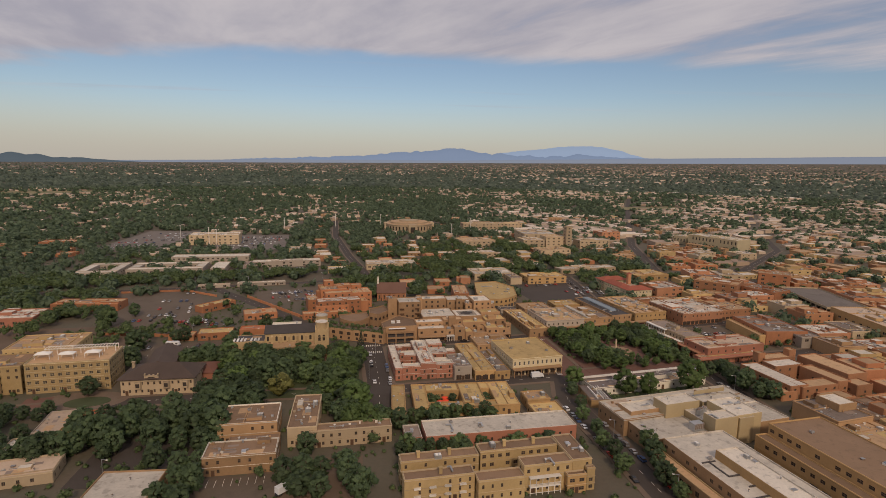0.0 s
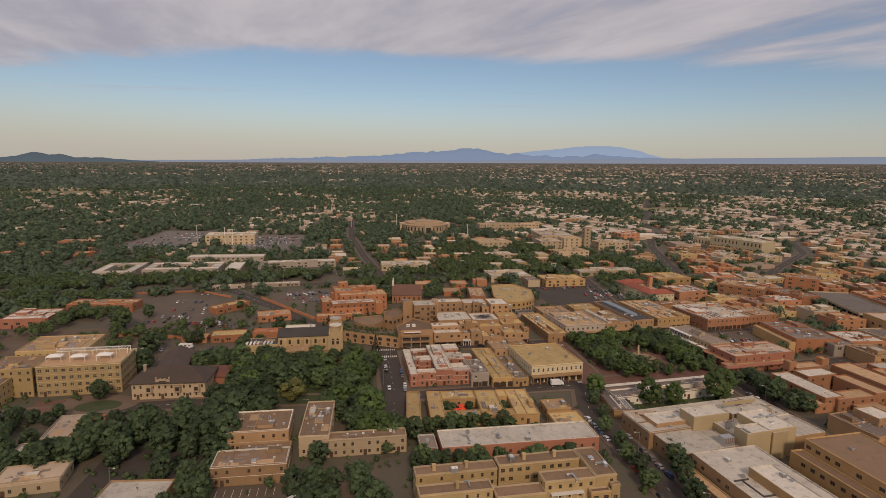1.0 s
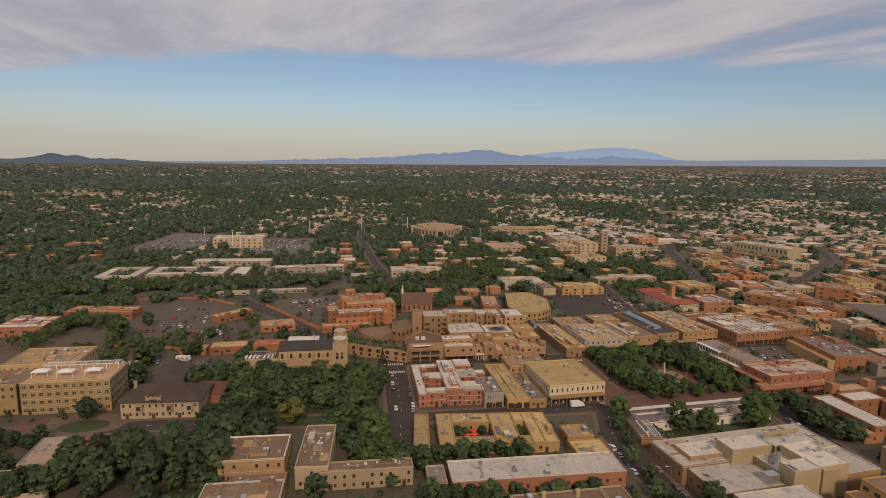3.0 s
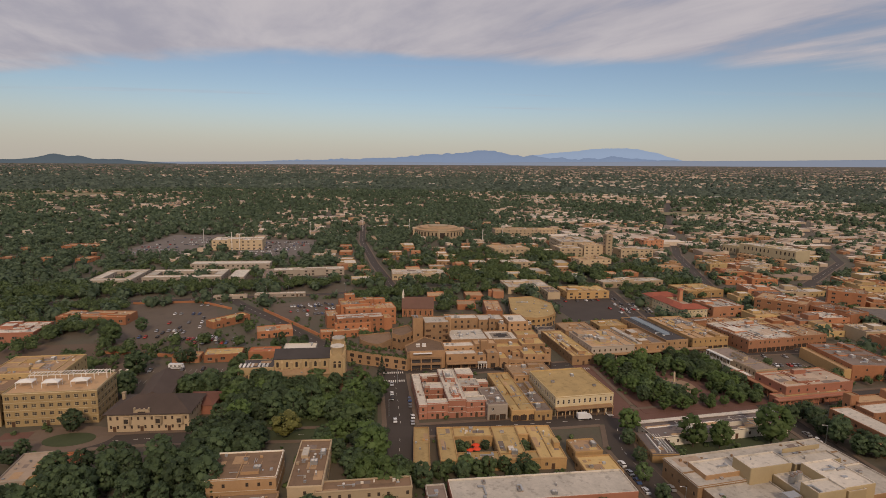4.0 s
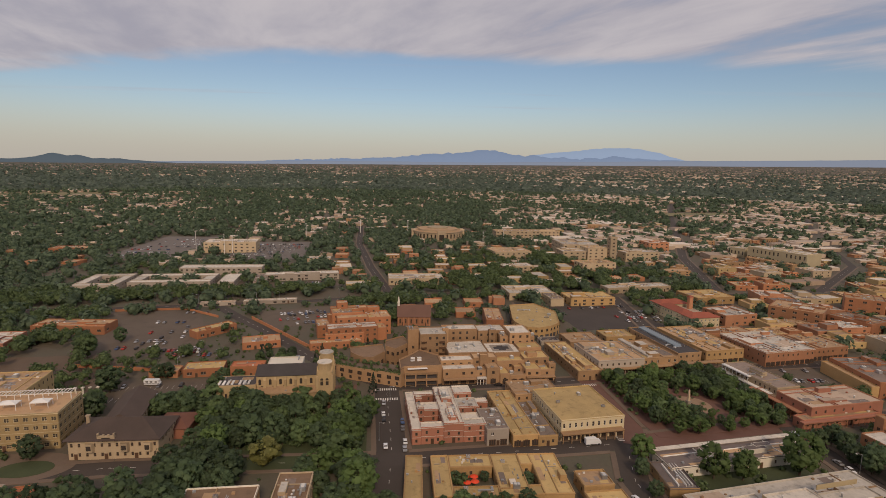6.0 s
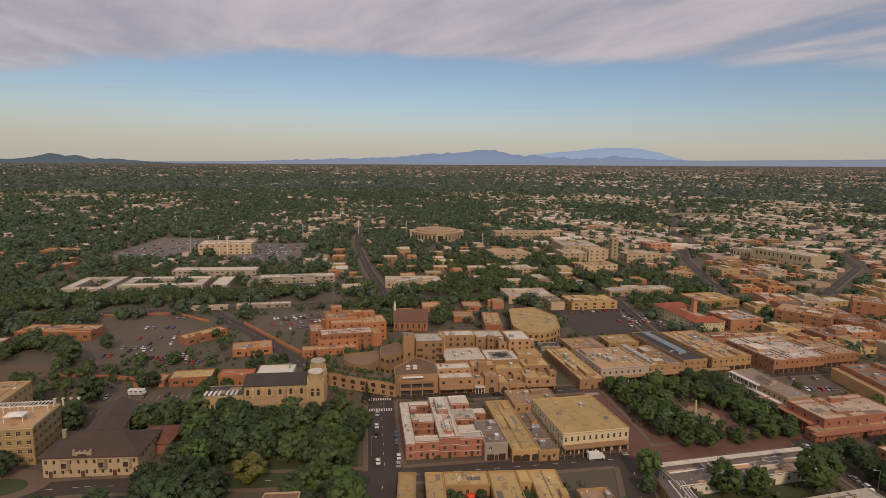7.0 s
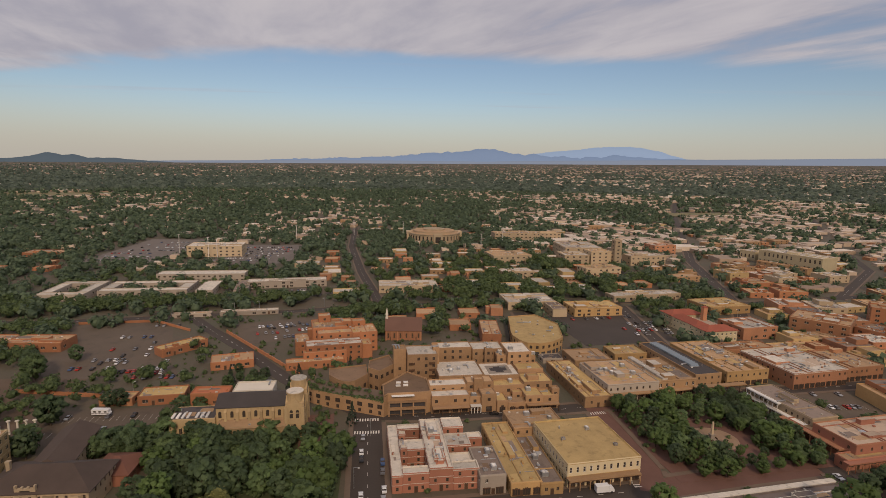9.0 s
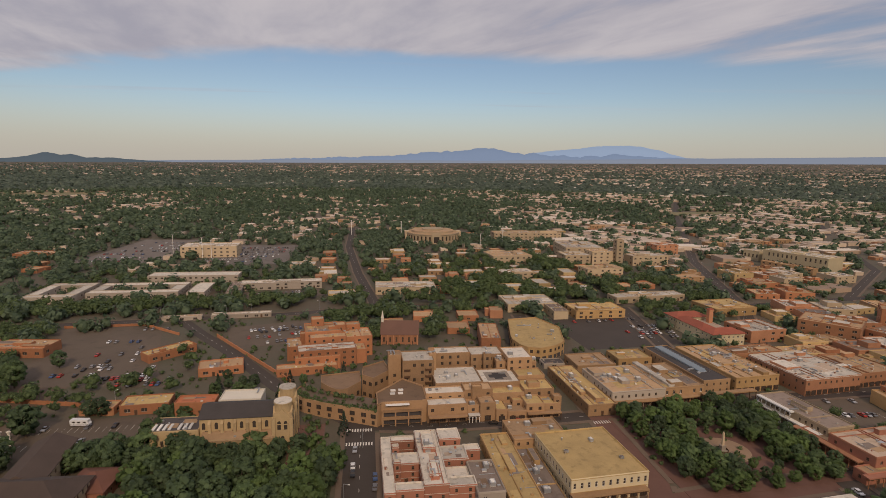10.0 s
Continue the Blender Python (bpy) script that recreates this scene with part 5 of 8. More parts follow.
def museum_annex():
    b = building("museum_annex", "long tan annex with a white roof and an orange penthouse", 105, 192, 18, "museum")
    mass(b, 106.4, 195.4, 18, 29, 50, 10, TAN, R_WHITE, 2, units=5, cope=R_WHITE, rich=False, step=4, ww=1.8)
    mass(b, 89.4, 190.2, 18, 4.6, 50, 5.4, TAN, R_TAN, 1, rich=False, step=4, ww=2.0, wh=2.2, cope=CREAM)
    mass(b, 109.5, 186.5, 18, 10, 34, 13, GOLD, R_WHITE, 0, z0=9.3, units=4, rich=False, cope=R_WHITE)
    d = Solid()
    for a in ((-9, 8, 6, 0.5), (-9, 3, 0.5, 10), (-5.5, -2, 7, 0.5), (-4, -9, 6, 0.5), (-2, -12, 0.5, 8), (-6, -15, 8, 0.5)):
        d.box(a[0] - a[2] / 2, a[0] + a[2] / 2, a[1] - a[3] / 2, a[1] + a[3] / 2, 9.45, 9.85)
    part("roof_duct", d.mesh("roof_duct", R_DARK), b, b.matrix_basis.inverted() @ pose(106.8, 192.8, 0, 0, 0, 18))


def office_block():
    b = building("office_block", "three-storey golden stucco office block with a brown roof", 150, 200, 17, "office")
    mass(b, 152.5, 199.5, 17, 27, 58, 14, GOLD, R_BROWN, 3, step=4.0, ww=2.2, units=2, cope=GOLD, near=True, rich=False)
    mass(b, 136.2, 194.5, 17, 5.5, 58, 9.6, GOLD, R_BROWN, 2, step=4.0, ww=2.0, cope=GOLD, near=True, rich=False)
    for u, v in ((4, -8), (7, -17)):
        k = Solid()
        k.box(-2.6, 2.6, -1.6, 1.6, 13.4, 14.2, 0, 0.1)
        k.box(-2.4, 2.4, -1.4, 1.4, 14.2, 14.5, 1)
        part("skylight", k.mesh("skylight", WHITEPAINT, SKYLIGHT), b, b.matrix_basis.inverted() @ pose(152.5, 199.5, 0, 0, 0, 17) @ pose(u, v, 0))
    # flat dark panels put the shade of the garage mouths onto the wall
    o = Solid()
    o.box(0, 0.1, -1.7, 1.7, 0.2, 3.6)
    om = o.mesh("garage_opening", R_DARK)
    for k in range(6):
        part("garage_opening", om, b, b.matrix_basis.inverted() @ pose(136.2, 194.5, 0, 0, 0, 17) @ pose(-2.82, -24 + 5 * k, 0))


history_museum()
museum_annex()
office_block()

b = building("art_museum", "stepped brown adobe museum with rounded walls and beams", 187, 302, 18, "museum")
for x, y, w, d, h, fl, roof in ((174, 298, 12, 34, 7.5, 2, R_WHITE), (188, 314, 20, 10, 8.5, 2, R_WHITE), (190, 288, 24, 9, 7, 2, R_TAN), (203, 300, 9, 24, 8.2, 1, R_TAN), (214, 312, 14, 32, 9.5, 1, R_TAN), (178, 321, 5, 5, 12, 1, R_TAN), (199, 327, 5, 5, 12.5, 1, R_TAN),
                                (189, 324, 22, 8, 9, 1, R_TAN), (172, 282, 10, 6, 5, 1, R_TAN), (214, 290, 11, 9, 7.5, 1, R_TAN), (196, 279, 16, 9, 4.5, 1, R_TAN)):
    mass(b, x, y, 18, w, d, h, ADOBE, roof, fl, step=5, ww=1.4, rich=False)

b = building("old_palace", "long low adobe palace with a grey roof and a portal", 97, 297, 18.5)
mass(b, 102.6, 293.0, 18.5, 70, 13, 4.8, WHITE, R_SLATE, 1, cope=R_SLATE, step=4.5)
mass(b, 71.2, 272.5, 8, 11.5, 19, 4.1, GOLD, R_SLATE, 1, faces="l", step=5, cope=R_SLATE)
portal(b, 99.9, 300.7, 198.5, 70, 2.6, 4.4, R_WHITE)
for u, w in ((-1.6, 0.5), (1.4, 0.25), (2.6, 0.25), (3.8, 0.25)):
    ridge_bar = Solid()
    ridge_bar.box(-w / 2, w / 2, -7.5, 7.5, 3.5, 4.35, 0, 0.05)
    part("skylight_ridge", ridge_bar.mesh("skylight_ridge", WHITEPAINT), b, b.matrix_basis.inverted() @ pose(71.2, 272.5, 0, 0, 0, 8) @ pose(u, 0, 0))
rim = Solid()
rim.box(-33, 33, -0.15, 0.15, 4.2, 4.65, 0, 0.05)
part("roof_kerb", rim.mesh("roof_kerb", WHITEPAINT), b, b.matrix_basis.inverted() @ pose(101.8, 295.4, 0, 0, 0, 18.5))

b = building("brick_hotel", "red brick hotel with stepped white roofs and courtyards", -24, 312, 14, "hotel")


def hotel_wing(dx, dy, w, d, h, floors=2, **kw):
    c, s = math.cos(radians(14)), math.sin(radians(14))
    mass(b, -21.5 + dx * c - dy * s, 312 + dx * s + dy * c, 14, w, d, h, BRICK, R_WHITE, floors, cope=R_WHITE, near=True, **kw)


hotel_wing(-16, 0, 4, 40, 7.2, 2)
hotel_wing(-9, -17.5, 10, 5, 8, 2)
hotel_wing(-9, 0, 10, 8, 8.6, 3, units=1)
hotel_wing(-9, 17.5, 10, 4.5, 7.6, 2)
hotel_wing(0.5, 0, 9, 40, 9.4, 3, units=9)
hotel_wing(0.5, 9, 5, 13, 11, 0, z0=8.8, units=2)
hotel_wing(0.5, -11, 4, 8, 10.4, 0, z0=8.8, units=1)
hotel_wing(10, -17, 10, 6, 8.4, 3)
hotel_wing(9.5, -9.2, 9, 9, 6.6, 2, units=1)
hotel_wing(10, 2, 10, 10, 8.8, 3, units=1)
hotel_wing(10, 16, 9, 9, 9.4, 3)
hotel_wing(-12.6, -5.6, 2.6, 2.6, 11, 3)
hotel_wing(-12.6, 5.6, 2.6, 2.6, 11, 3)
hotel_wing(19, 12, 7, 5, 5, 1)
tree("dark", -32.5, 294, 0.4)


def cathedral():
    b = building("cathedral", "ochre stone cathedral with two flat-topped towers and dark roof", -86.5, 332.7, 14, "church")

    def at(x, y):
        return tuple((b.matrix_basis @ Vector((x, y, 0)))[:2])

    mass(b, *at(-17.5, 0), 14, 32, 16, 15, STONE, SLATE, 1, z0=0, par=0.1, step=5.0, ww=1.3, wh=4.0, faces="fb")
    hip_roof(b, pose(-17.5, 0, 0), 32, 16, 15, 3.4, SLATE, over=0.5, inset=0.0)
    mass(b, *at(-18, -10.2), 14, 29, 4.6, 8, STONE, STONE, 1, par=0.15, step=6, ww=1.2, wh=3.2, faces="f")
    mass(b, *at(-43, -3), 14, 19, 13, 11.4, STONE, R_DARK, 1, par=0.2, step=6, faces="fl", ww=1.2, wh=2.6)
    sk = Solid()
    sk.box(-0.55, 0.55, -2.6, 2.6, 0, 0.35, 0, 0.1)
    sm = sk.mesh("skylight", WHITEPAINT)
    for k in range(7):
        part("skylight", sm, b, pose(-51.5 + 2.1 * k + (1.5 if k > 3 else 0), -5.6, 11.2))
    bt = Solid()
    bt.box(-0.6, 0.6, -1.0, 0.4, 0, 13.2)
    bt.quad([(-0.6, -1.0, 13.2), (0.6, -1.0, 13.2), (0.6, 0.2, 14.6), (-0.6, 0.2, 14.6)])
    bm = bt.mesh("buttress", STONE)
    for k in range(6):
        part("buttress", bm, b, pose(-32 + 5.0 * k + 2.6, -8.1, 0))
    cl = Solid()
    cl.prism([(-0.65, 0), (0.65, 0), (0.65, 2.2)] + [(0.65 * math.cos(a * math.pi / 6), 2.2 + 0.65 * math.sin(a * math.pi / 6)) for a in range(1, 6)] + [(-0.65, 2.2)], 0, 0.16)
    cm = cl.mesh("arched_window", GLASS)
    for k in range(6):
        part("arched_window", cm, b, pose(-31.8 + 5.0 * k, -7.98, 10.6, 90))
    slope = Solid()
    slope.quad([(-32.4, -12.9, 7.6), (-3.6, -12.9, 7.6), (-3.6, -8.1, 9.6), (-32.4, -8.1, 9.6)])
    slope.quad([(-32.4, -12.9, 7.6), (-32.4, -8.1, 9.6), (-32.4, -8.1, 7.4)])
    slope.quad([(-3.6, -12.9, 7.6), (-3.6, -8.1, 7.4), (-3.6, -8.1, 9.6)])
    part("aisle_roof", slope.mesh("aisle_roof", R_TAN), b)
    for sy in (-7.4, 7.4):
        t = Solid()
        t.box(-3.7, 3.7, sy - 3.7, sy + 3.7, 0, 17.2, 0, 0.4)
        t.box(-4.0, 4.0, sy - 4.0, sy + 4.0, 12.6, 13.0, 0, 0.4)
        t.prism(ring_of(16, 3.5, cy=sy), 17.2, 20.9)
        t.prism(ring_of(16, 3.8, cy=sy), 20.9, 21.4)
        for qx in (-1, 1):
            for qy in (-1, 1):
                t.box(qx * 3.5 - 0.8, qx * 3.5 + 0.8, sy + qy * 3.5 - 0.8, sy + qy * 3.5 + 0.8, 0, 15.4, 0, 0.2)
        for turn in range(4):
            g = pose(0, sy, 0, 0, 0, 90 * turn)
            n = len(t.v)
            t.v += [tuple(g @ Vector(p)) for p in ((-3.4, -3.9, 15.6), (3.4, -3.9, 15.6), (0, -3.9, 19.4), (-3.4, -3.0, 15.6), (3.4, -3.0, 15.6), (0, -3.0, 19.4))]
            t.f += [(n, n + 1, n + 2), (n + 5, n + 4, n + 3), (n, n + 2, n + 5, n + 3), (n + 1, n + 4, n + 5, n + 2)]
            t.i += [0] * 4
        tower = part("tower", t.mesh("tower", STONE), b)
        cap = Solid()
        cap.prism(ring_of(16, 3.7, cy=sy), 21.4, 21.7)
        part("tower_roof", cap.mesh("tower_roof", R_WHITE), tower)
        arch = Solid()
        arch.prism([(-0.7, 0), (0.7, 0), (0.7, 3.0)] + [(0.7 * math.cos(a * math.pi / 6), 3.0 + 0.7 * math.sin(a * math.pi / 6)) for a in range(1, 6)] + [(-0.7, 3.0)], 0, 0.14)
        am = arch.mesh("arched_opening", GLASS)
        for face in range(4):
            for dx in (-1.3, 1.3):
                part("arched_opening", am, tower, pose(0, sy, 0, 0, 0, 90 * face) @ pose(dx, -3.84, 10.5, 90))
            part("arched_opening", am, tower, pose(0, sy, 0, 0, 0, 90 * face) @ pose(0, -3.84, 4, 90))
    f = Solid()
    f.v = [(1.2, -3.2, 0), (1.2, 3.2, 0), (1.2, 3.2, 14), (1.2, 0, 18.5), (1.2, -3.2, 14), (-2, -3.2, 0), (-2, 3.2, 0), (-2, 3.2, 14), (-2, 0, 18.5), (-2, -3.2, 14)]
    f.f = [(0, 1, 2, 3, 4), (9, 8, 7, 6, 5), (0, 4, 9, 5), (4, 3, 8, 9), (3, 2, 7, 8), (2, 1, 6, 7)]
    f.i = [0] * 6
    part("front_gable", f.mesh("front_gable", STONE), b)
    rose = Solid()
    rose.prism(ring_of(20, 1.9), 0, 0.12)
    part("rose_window", rose.mesh("rose_window", GLASS), b, pose(1.22, 0, 11, 90, 0, 90))


cathedral()

b = building("vestry", "low building with a bright white roof behind the church", -115.8, 350, 13)
mass(b, -115.8, 353, 13, 19.1, 12, 10.5, WHITE, WHITE, 1, units=1, rich=False)
mass(b, -135.5, 347.5, 13, 18, 9, 9.6, ORANGE, R_ORANGE, 1)



HOTEL = pose(1, 361.5, 0, 0, 0, 14.5)
# the foot of the hotel's curved terrace wall, along and back from its street front
TERRACE = [(-93, 27.5), (-90.7, 23.6), (-86.6, 19.6), (-82, 16.4), (-77, 13.2), (-72, 10.6), (-66.5, 8.0), (-61, 5.2), (-56, 2.7), (-52.4, 0.6)]


def pueblo_hotel():
    b = building("pueblo_hotel", "large stepped tan pueblo-style hotel with curved terrace and galleries", 1, 361.5, 14.5, "hotel")

    def block(u0, u1, v0, v1, h, fl, roof, z0=0.0, faces="flr", step=3.8, ww=1.5, wh=1.7, units=1, wall=PUEBLO, rich=False, skip=0.1):
        x, y, _ = HOTEL @ Vector(((u0 + u1) / 2, (v0 + v1) / 2, 0))
        mass(b, x, y, 14.5, u1 - u0, v1 - v0, h, wall, roof, fl, z0=z0, faces=faces, step=step, ww=ww, wh=wh, units=units, rich=rich, skip=skip, frame_mat=WOOD)
        return x, y

    # street front, bay by bay
    for u0, u1, v0, h, fl, roof in ((-29, -10, 1.6, 9.0, 2, R_WHITE), (-10, -4.2, 2.4, 7.6, 2, R_TAN), (-4.2, 3.4, 0.4, 9.4, 2, R_TAN), (3.4, 9, -0.8, 6.2, 1, R_GOLD),
                                    (9, 18, -1.4, 5.3, 1, R_TAN), (18, 27, -0.9, 8.3, 2, R_GOLD), (27, 35.6, 1.0, 7.1, 2, R_GOLD)):
        x, y = block(u0, u1, v0, 9.4, h, fl, roof, wh=1.6, units=1)
        if u1 - u0 > 5:
            shopfronts(b, x, y, 14.5, u1 - u0, 9.4 - v0)
    for u0, u1, v0, v1, h, fl, roof, units in ((-29, -10, 9.5, 18, 11.2, 3, R_WHITE, 2), (-10, 4, 9.5, 18.4, 12.2, 3, R_TAN, 1), (4, 20, 9.5, 17.4, 9.8, 2, R_GOLD, 1), (20, 35.4, 9.5, 22.4, 11, 3, R_GOLD, 2), (13, 19, 5.4, 9.4, 7.6, 2, R_GOLD, 0),
                                               (-6.5, -1.5, 8.4, 12, 14.2, 1, R_TAN, 0), (33, 37, 3, 7, 9.6, 2, R_TAN, 0), (23, 29, 12.4, 17, 13.0, 1, R_GOLD, 0)):
        block(u0, u1, v0, v1, h, fl, roof, units=units)
    # the great roofs behind and the court with its pattern
    block(-23, 1.0, 18.4, 40.4, 12.4, 0, R_WHITE, units=6)
    block(1.2, 20.4, 17.5, 36.4, 12.0, 0, R_WHITE, units=1)
    block(20.6, 35, 22.6, 33, 12.8, 0, R_GOLD, units=1)
    court = Solid()
    court.box(-6.4, 6.4, -5.6, 5.6, 11.5, 11.56)
    court.box(-4.6, 4.6, -2.0, 2.0, 11.56, 11.6, 1)
    court.box(-2.2, 2.2, -4.0, 4.0, 11.56, 11.604, 1)
    part("court_floor", court.mesh("court_floor", GREYWALL, R_DARK), b, pose(10.8, 26.8, 0))
    # the tall rear wings
    for u0, u1, v0, v1, h, fl, roof in ((-45.4, -38.6, 35.6, 43, 21.8, 5, R_TAN), (-38.4, -22, 30.6, 46, 20.2, 5, R_WHITE), (-22, 0, 45.6, 56, 18.2, 5, R_WHITE), (0, 18, 43.6, 57, 17.4, 4, R_WHITE), (18, 31.6, 33.4, 51, 18.6, 5, R_WHITE),
                                        (6.5, 11, 41, 43.6, 18.6, 4, R_TAN), (-23.6, -20, 37.6, 45.4, 21.4, 5, R_TAN), (12.6, 17.8, 36.6, 43.4, 15.8, 4, R_TAN), (31.6, 34.6, 35, 44, 15.4, 3, R_GOLD)):
        block(u0, u1, v0, v1, h, fl, roof, step=3.6, ww=1.4, wh=1.7, units=2)
    g = Solid()
    g.box(-1.6, 1.6, -1.0, 0, 0, 0.2)
    g.box(-1.6, 1.6, -1.0, -0.9, 0.2, 1.1)
    g.box(-1.6, -1.5, -0.9, 0, 0.2, 1.1)
    g.box(1.5, 1.6, -0.9, 0, 0.2, 1.1)
    gm = g.mesh("balcony", WOOD)
    for u in (-36, -25):
        for z in (7.6, 11.2, 14.8):
            part("balcony", gm, b, pose(u, 30.55, z))
    # corner house with two galleries, an awning and skylights
    poly_block(b, pose(0, 0, 0), [(-52.4, 0.4), (-50.4, 2.8), (-31.4, 2.8), (-29.2, 3.6), (-29.2, 20), (-38.6, 30.4), (-43.6, 24), (-52.4, 14)], 11.2, PUEBLO, R_BROWN, 3, 1)
    for z in (3.5, 7.1):
        k = Solid()
        k.box(-50.2, -31.6, 0.5, 2.9, z - 0.3, z)
        k.box(-50.2, -31.6, 0.5, 0.75, z, z + 0.95)
        part("gallery_floor", k.mesh("gallery_floor", PUEBLO), b)
        # dark sheet behind the posts, in place of the gallery's own shade
        k = Solid()
        k.box(-49.6, -32.2, 2.5, 2.78, z - 3.1, z - 0.5)
        part("gallery_front", k.mesh("gallery_front", R_DARK), b)
    k = Solid()
    k.box(-0.3, 0.3, -0.3, 0.3, 0, 7.1)
    pm = k.mesh("gallery_post", PUEBLO)
    for u in (-49.8, -44, -38, -32):
        part("gallery_post", pm, b, pose(u, 0.85, 0))
    k = Solid()
    k.box(-48.5, -37.5, 0.7, 3.2, 10.0, 10.14)
    part("awning", k.mesh("awning", TENT), b)
    for u, v in ((-44.6, 12.6), (-40.8, 12.8), (-44.2, 16.4), (-40.4, 16.6)):
        k = Solid()
        k.box(-1.2, 1.2, -0.9, 0.9, 10.5, 11.0, 0, 0.1)
        part("skylight", k.mesh("skylight", WHITEPAINT), b, pose(u, v, 0))
    # curved terrace wall with two rows of deep windows
    back = [(u + 5.5, v + 13) for u, v in TERRACE]
    w, t = Solid(), Solid()
    for (a, c), (ai, ci) in zip(zip(TERRACE, TERRACE[1:]), zip(back, back[1:])):
        d = Vector((c[0] - a[0], c[1] - a[1], 0)).normalized()
        n = Vector((-d.y, d.x, 0)) * 0.4
        w.quad([(*a, 0), (*c, 0), (*c, 7.6), (*a, 7.6)])
        w.quad([(*a, 7.6), (*c, 7.6), (c[0] + n.x, c[1] + n.y, 7.6), (a[0] + n.x, a[1] + n.y, 7.6)])
        w.quad([(c[0] + n.x, c[1] + n.y, 6.6), (a[0] + n.x, a[1] + n.y, 6.6), (a[0] + n.x, a[1] + n.y, 7.6), (c[0] + n.x, c[1] + n.y, 7.6)])
        t.quad([(*a, 6.7), (*c, 6.7), (*ci, 6.7), (*ai, 6.7)])
    w.quad([(*back[0], 0), (*TERRACE[0], 0), (*TERRACE[0], 7.6), (*back[0], 7.6)])
    part("terrace_wall", w.mesh("terrace_wall", PUEBLO), b)
    part("terrace_floor", t.mesh("terrace_floor", PAVING), b)
    big, low = far_window(2.6, 2.0, WOOD), far_window(1.5, 1.7, WOOD)
    for a, c in zip(TERRACE, TERRACE[1:]):
        turn = math.degrees(math.atan2(c[1] - a[1], c[0] - a[0]))
        mid = ((a[0] + c[0]) / 2, (a[1] + c[1]) / 2)
        part("window", big, b, pose(*mid, 3.9, 0, 0, turn) @ pose(0, -0.1, 0))
        part("window", low, b, pose(*mid, 1.0, 0, 0, turn) @ pose(0, -0.1, 0))
    # houses on the terrace
    poly_block(b, pose(0, 0, 0), [(-79.5, 32.5), (-74.5, 25.4), (-71.5, 22.6), (-68.4, 22.2), (-66.0, 23.4), (-59.4, 31.8), (-60, 46), (-80, 42)], 10, PUEBLO, R_BROWN, 1, 5, z0=0, ww=2.0, wh=2.2)
    poly_block(b, pose(0, 0, 0), [(-59, 33), (-53.4, 27.6), (-44.4, 38), (-47, 52), (-58.4, 44)], 13, PUEBLO, R_BROWN, 2, 2, ww=2.0)
    occupy(-72, 372, 0, 44, 40)
    for u0, u1, d in ((-28.6, -10.4, 2.8), (18.4, 35, 2.6)):
        portal(b, *tuple((HOTEL @ Vector(((u0 + u1) / 2, -0.3 if u0 < 0 else -1.8, 0)))[:2]), 14.5, u1 - u0, d, 3.9, PUEBLO)
    portal(b, *tuple((HOTEL @ Vector((-7, 0.6, 0)))[:2]), 14.5, 5.4, 2.4, 3.6, WHITEPAINT, WHITEPAINT, gap=1.8)


pueblo_hotel()

b = building("pueblo_inn", "reddish stepped pueblo-style inn with terraces", -100, 435, 22, "hotel")
for x, y, w, d, h, fl, roof in ((-97, 424, 34, 13, 11, 3, R_WHITE), (-100, 416, 26, 6, 8, 2, R_TAN), (-108, 449, 22, 20, 15, 4, R_TAN), (-87, 447, 22, 18, 13, 3, R_TAN), (-104, 409, 34, 8, 4.6, 1, R_TAN), (-121, 434, 9, 18, 9, 2, R_TAN),
                                (-100, 436, 22, 9, 14, 4, R_TAN), (-113, 455, 8, 8, 19, 5, R_TAN), (-97, 452, 7, 8, 17, 4, R_TAN), (-80, 434, 8, 14, 9, 2, R_TAN), (-117, 442, 6, 6, 13, 3, R_TAN), (-90, 457, 9, 7, 16, 4, R_TAN)):
    mass(b, x, y, 22, w, d, h, ORANGE, roof, fl, step=4.6, ww=1.4, near=False, units=1)


def chapel():
    b = building("gothic_chapel", "small brown gothic chapel with a steep red-brown roof and white spire", -61, 471, 8, "church")
    mass(b, -61, 471, 8, 25, 11, 6.5, PINK, R_CHAPEL, 1, par=0.1, step=3.6, ww=1.1, wh=3.4, faces="fb", rich=False)
    hip_roof(b, pose(0, 0, 0), 25, 11, 6.5, 8.5, R_CHAPEL, over=0.4, inset=0.0)
    s = Solid()
    s.box(-0.8, 0.8, -0.8, 0.8, 0, 16.5)
    for a in range(4):
        p, q = [(-1, -1), (1, -1), (1, 1), (-1, 1)][a], [(1, -1), (1, 1), (-1, 1), (-1, -1)][a]
        s.quad([(*p, 16.5), (*q, 16.5), (0, 0, 22)], 1)
    part("spire", s.mesh("spire", WHITE, WHITE), b, pose(-11.8, 0, 0))
    s = Solid()
    s.box(-0.4, 0.4, -0.9, 0.3, 0, 5.6)
    s.quad([(-0.4, -0.9, 5.6), (0.4, -0.9, 5.6), (0, -0.25, 6.6)])
    s.quad([(0.4, -0.9, 5.6), (0.4, 0.3, 5.6), (0, -0.25, 6.6)])
    s.quad([(-0.4, 0.3, 5.6), (-0.4, -0.9, 5.6), (0, -0.25, 6.6)])
    sm = s.mesh("buttress", PINK)
    for k in range(7):
        part("buttress", sm, b, pose(-12.0 + 4.0 * k, -5.5, 0))


chapel()

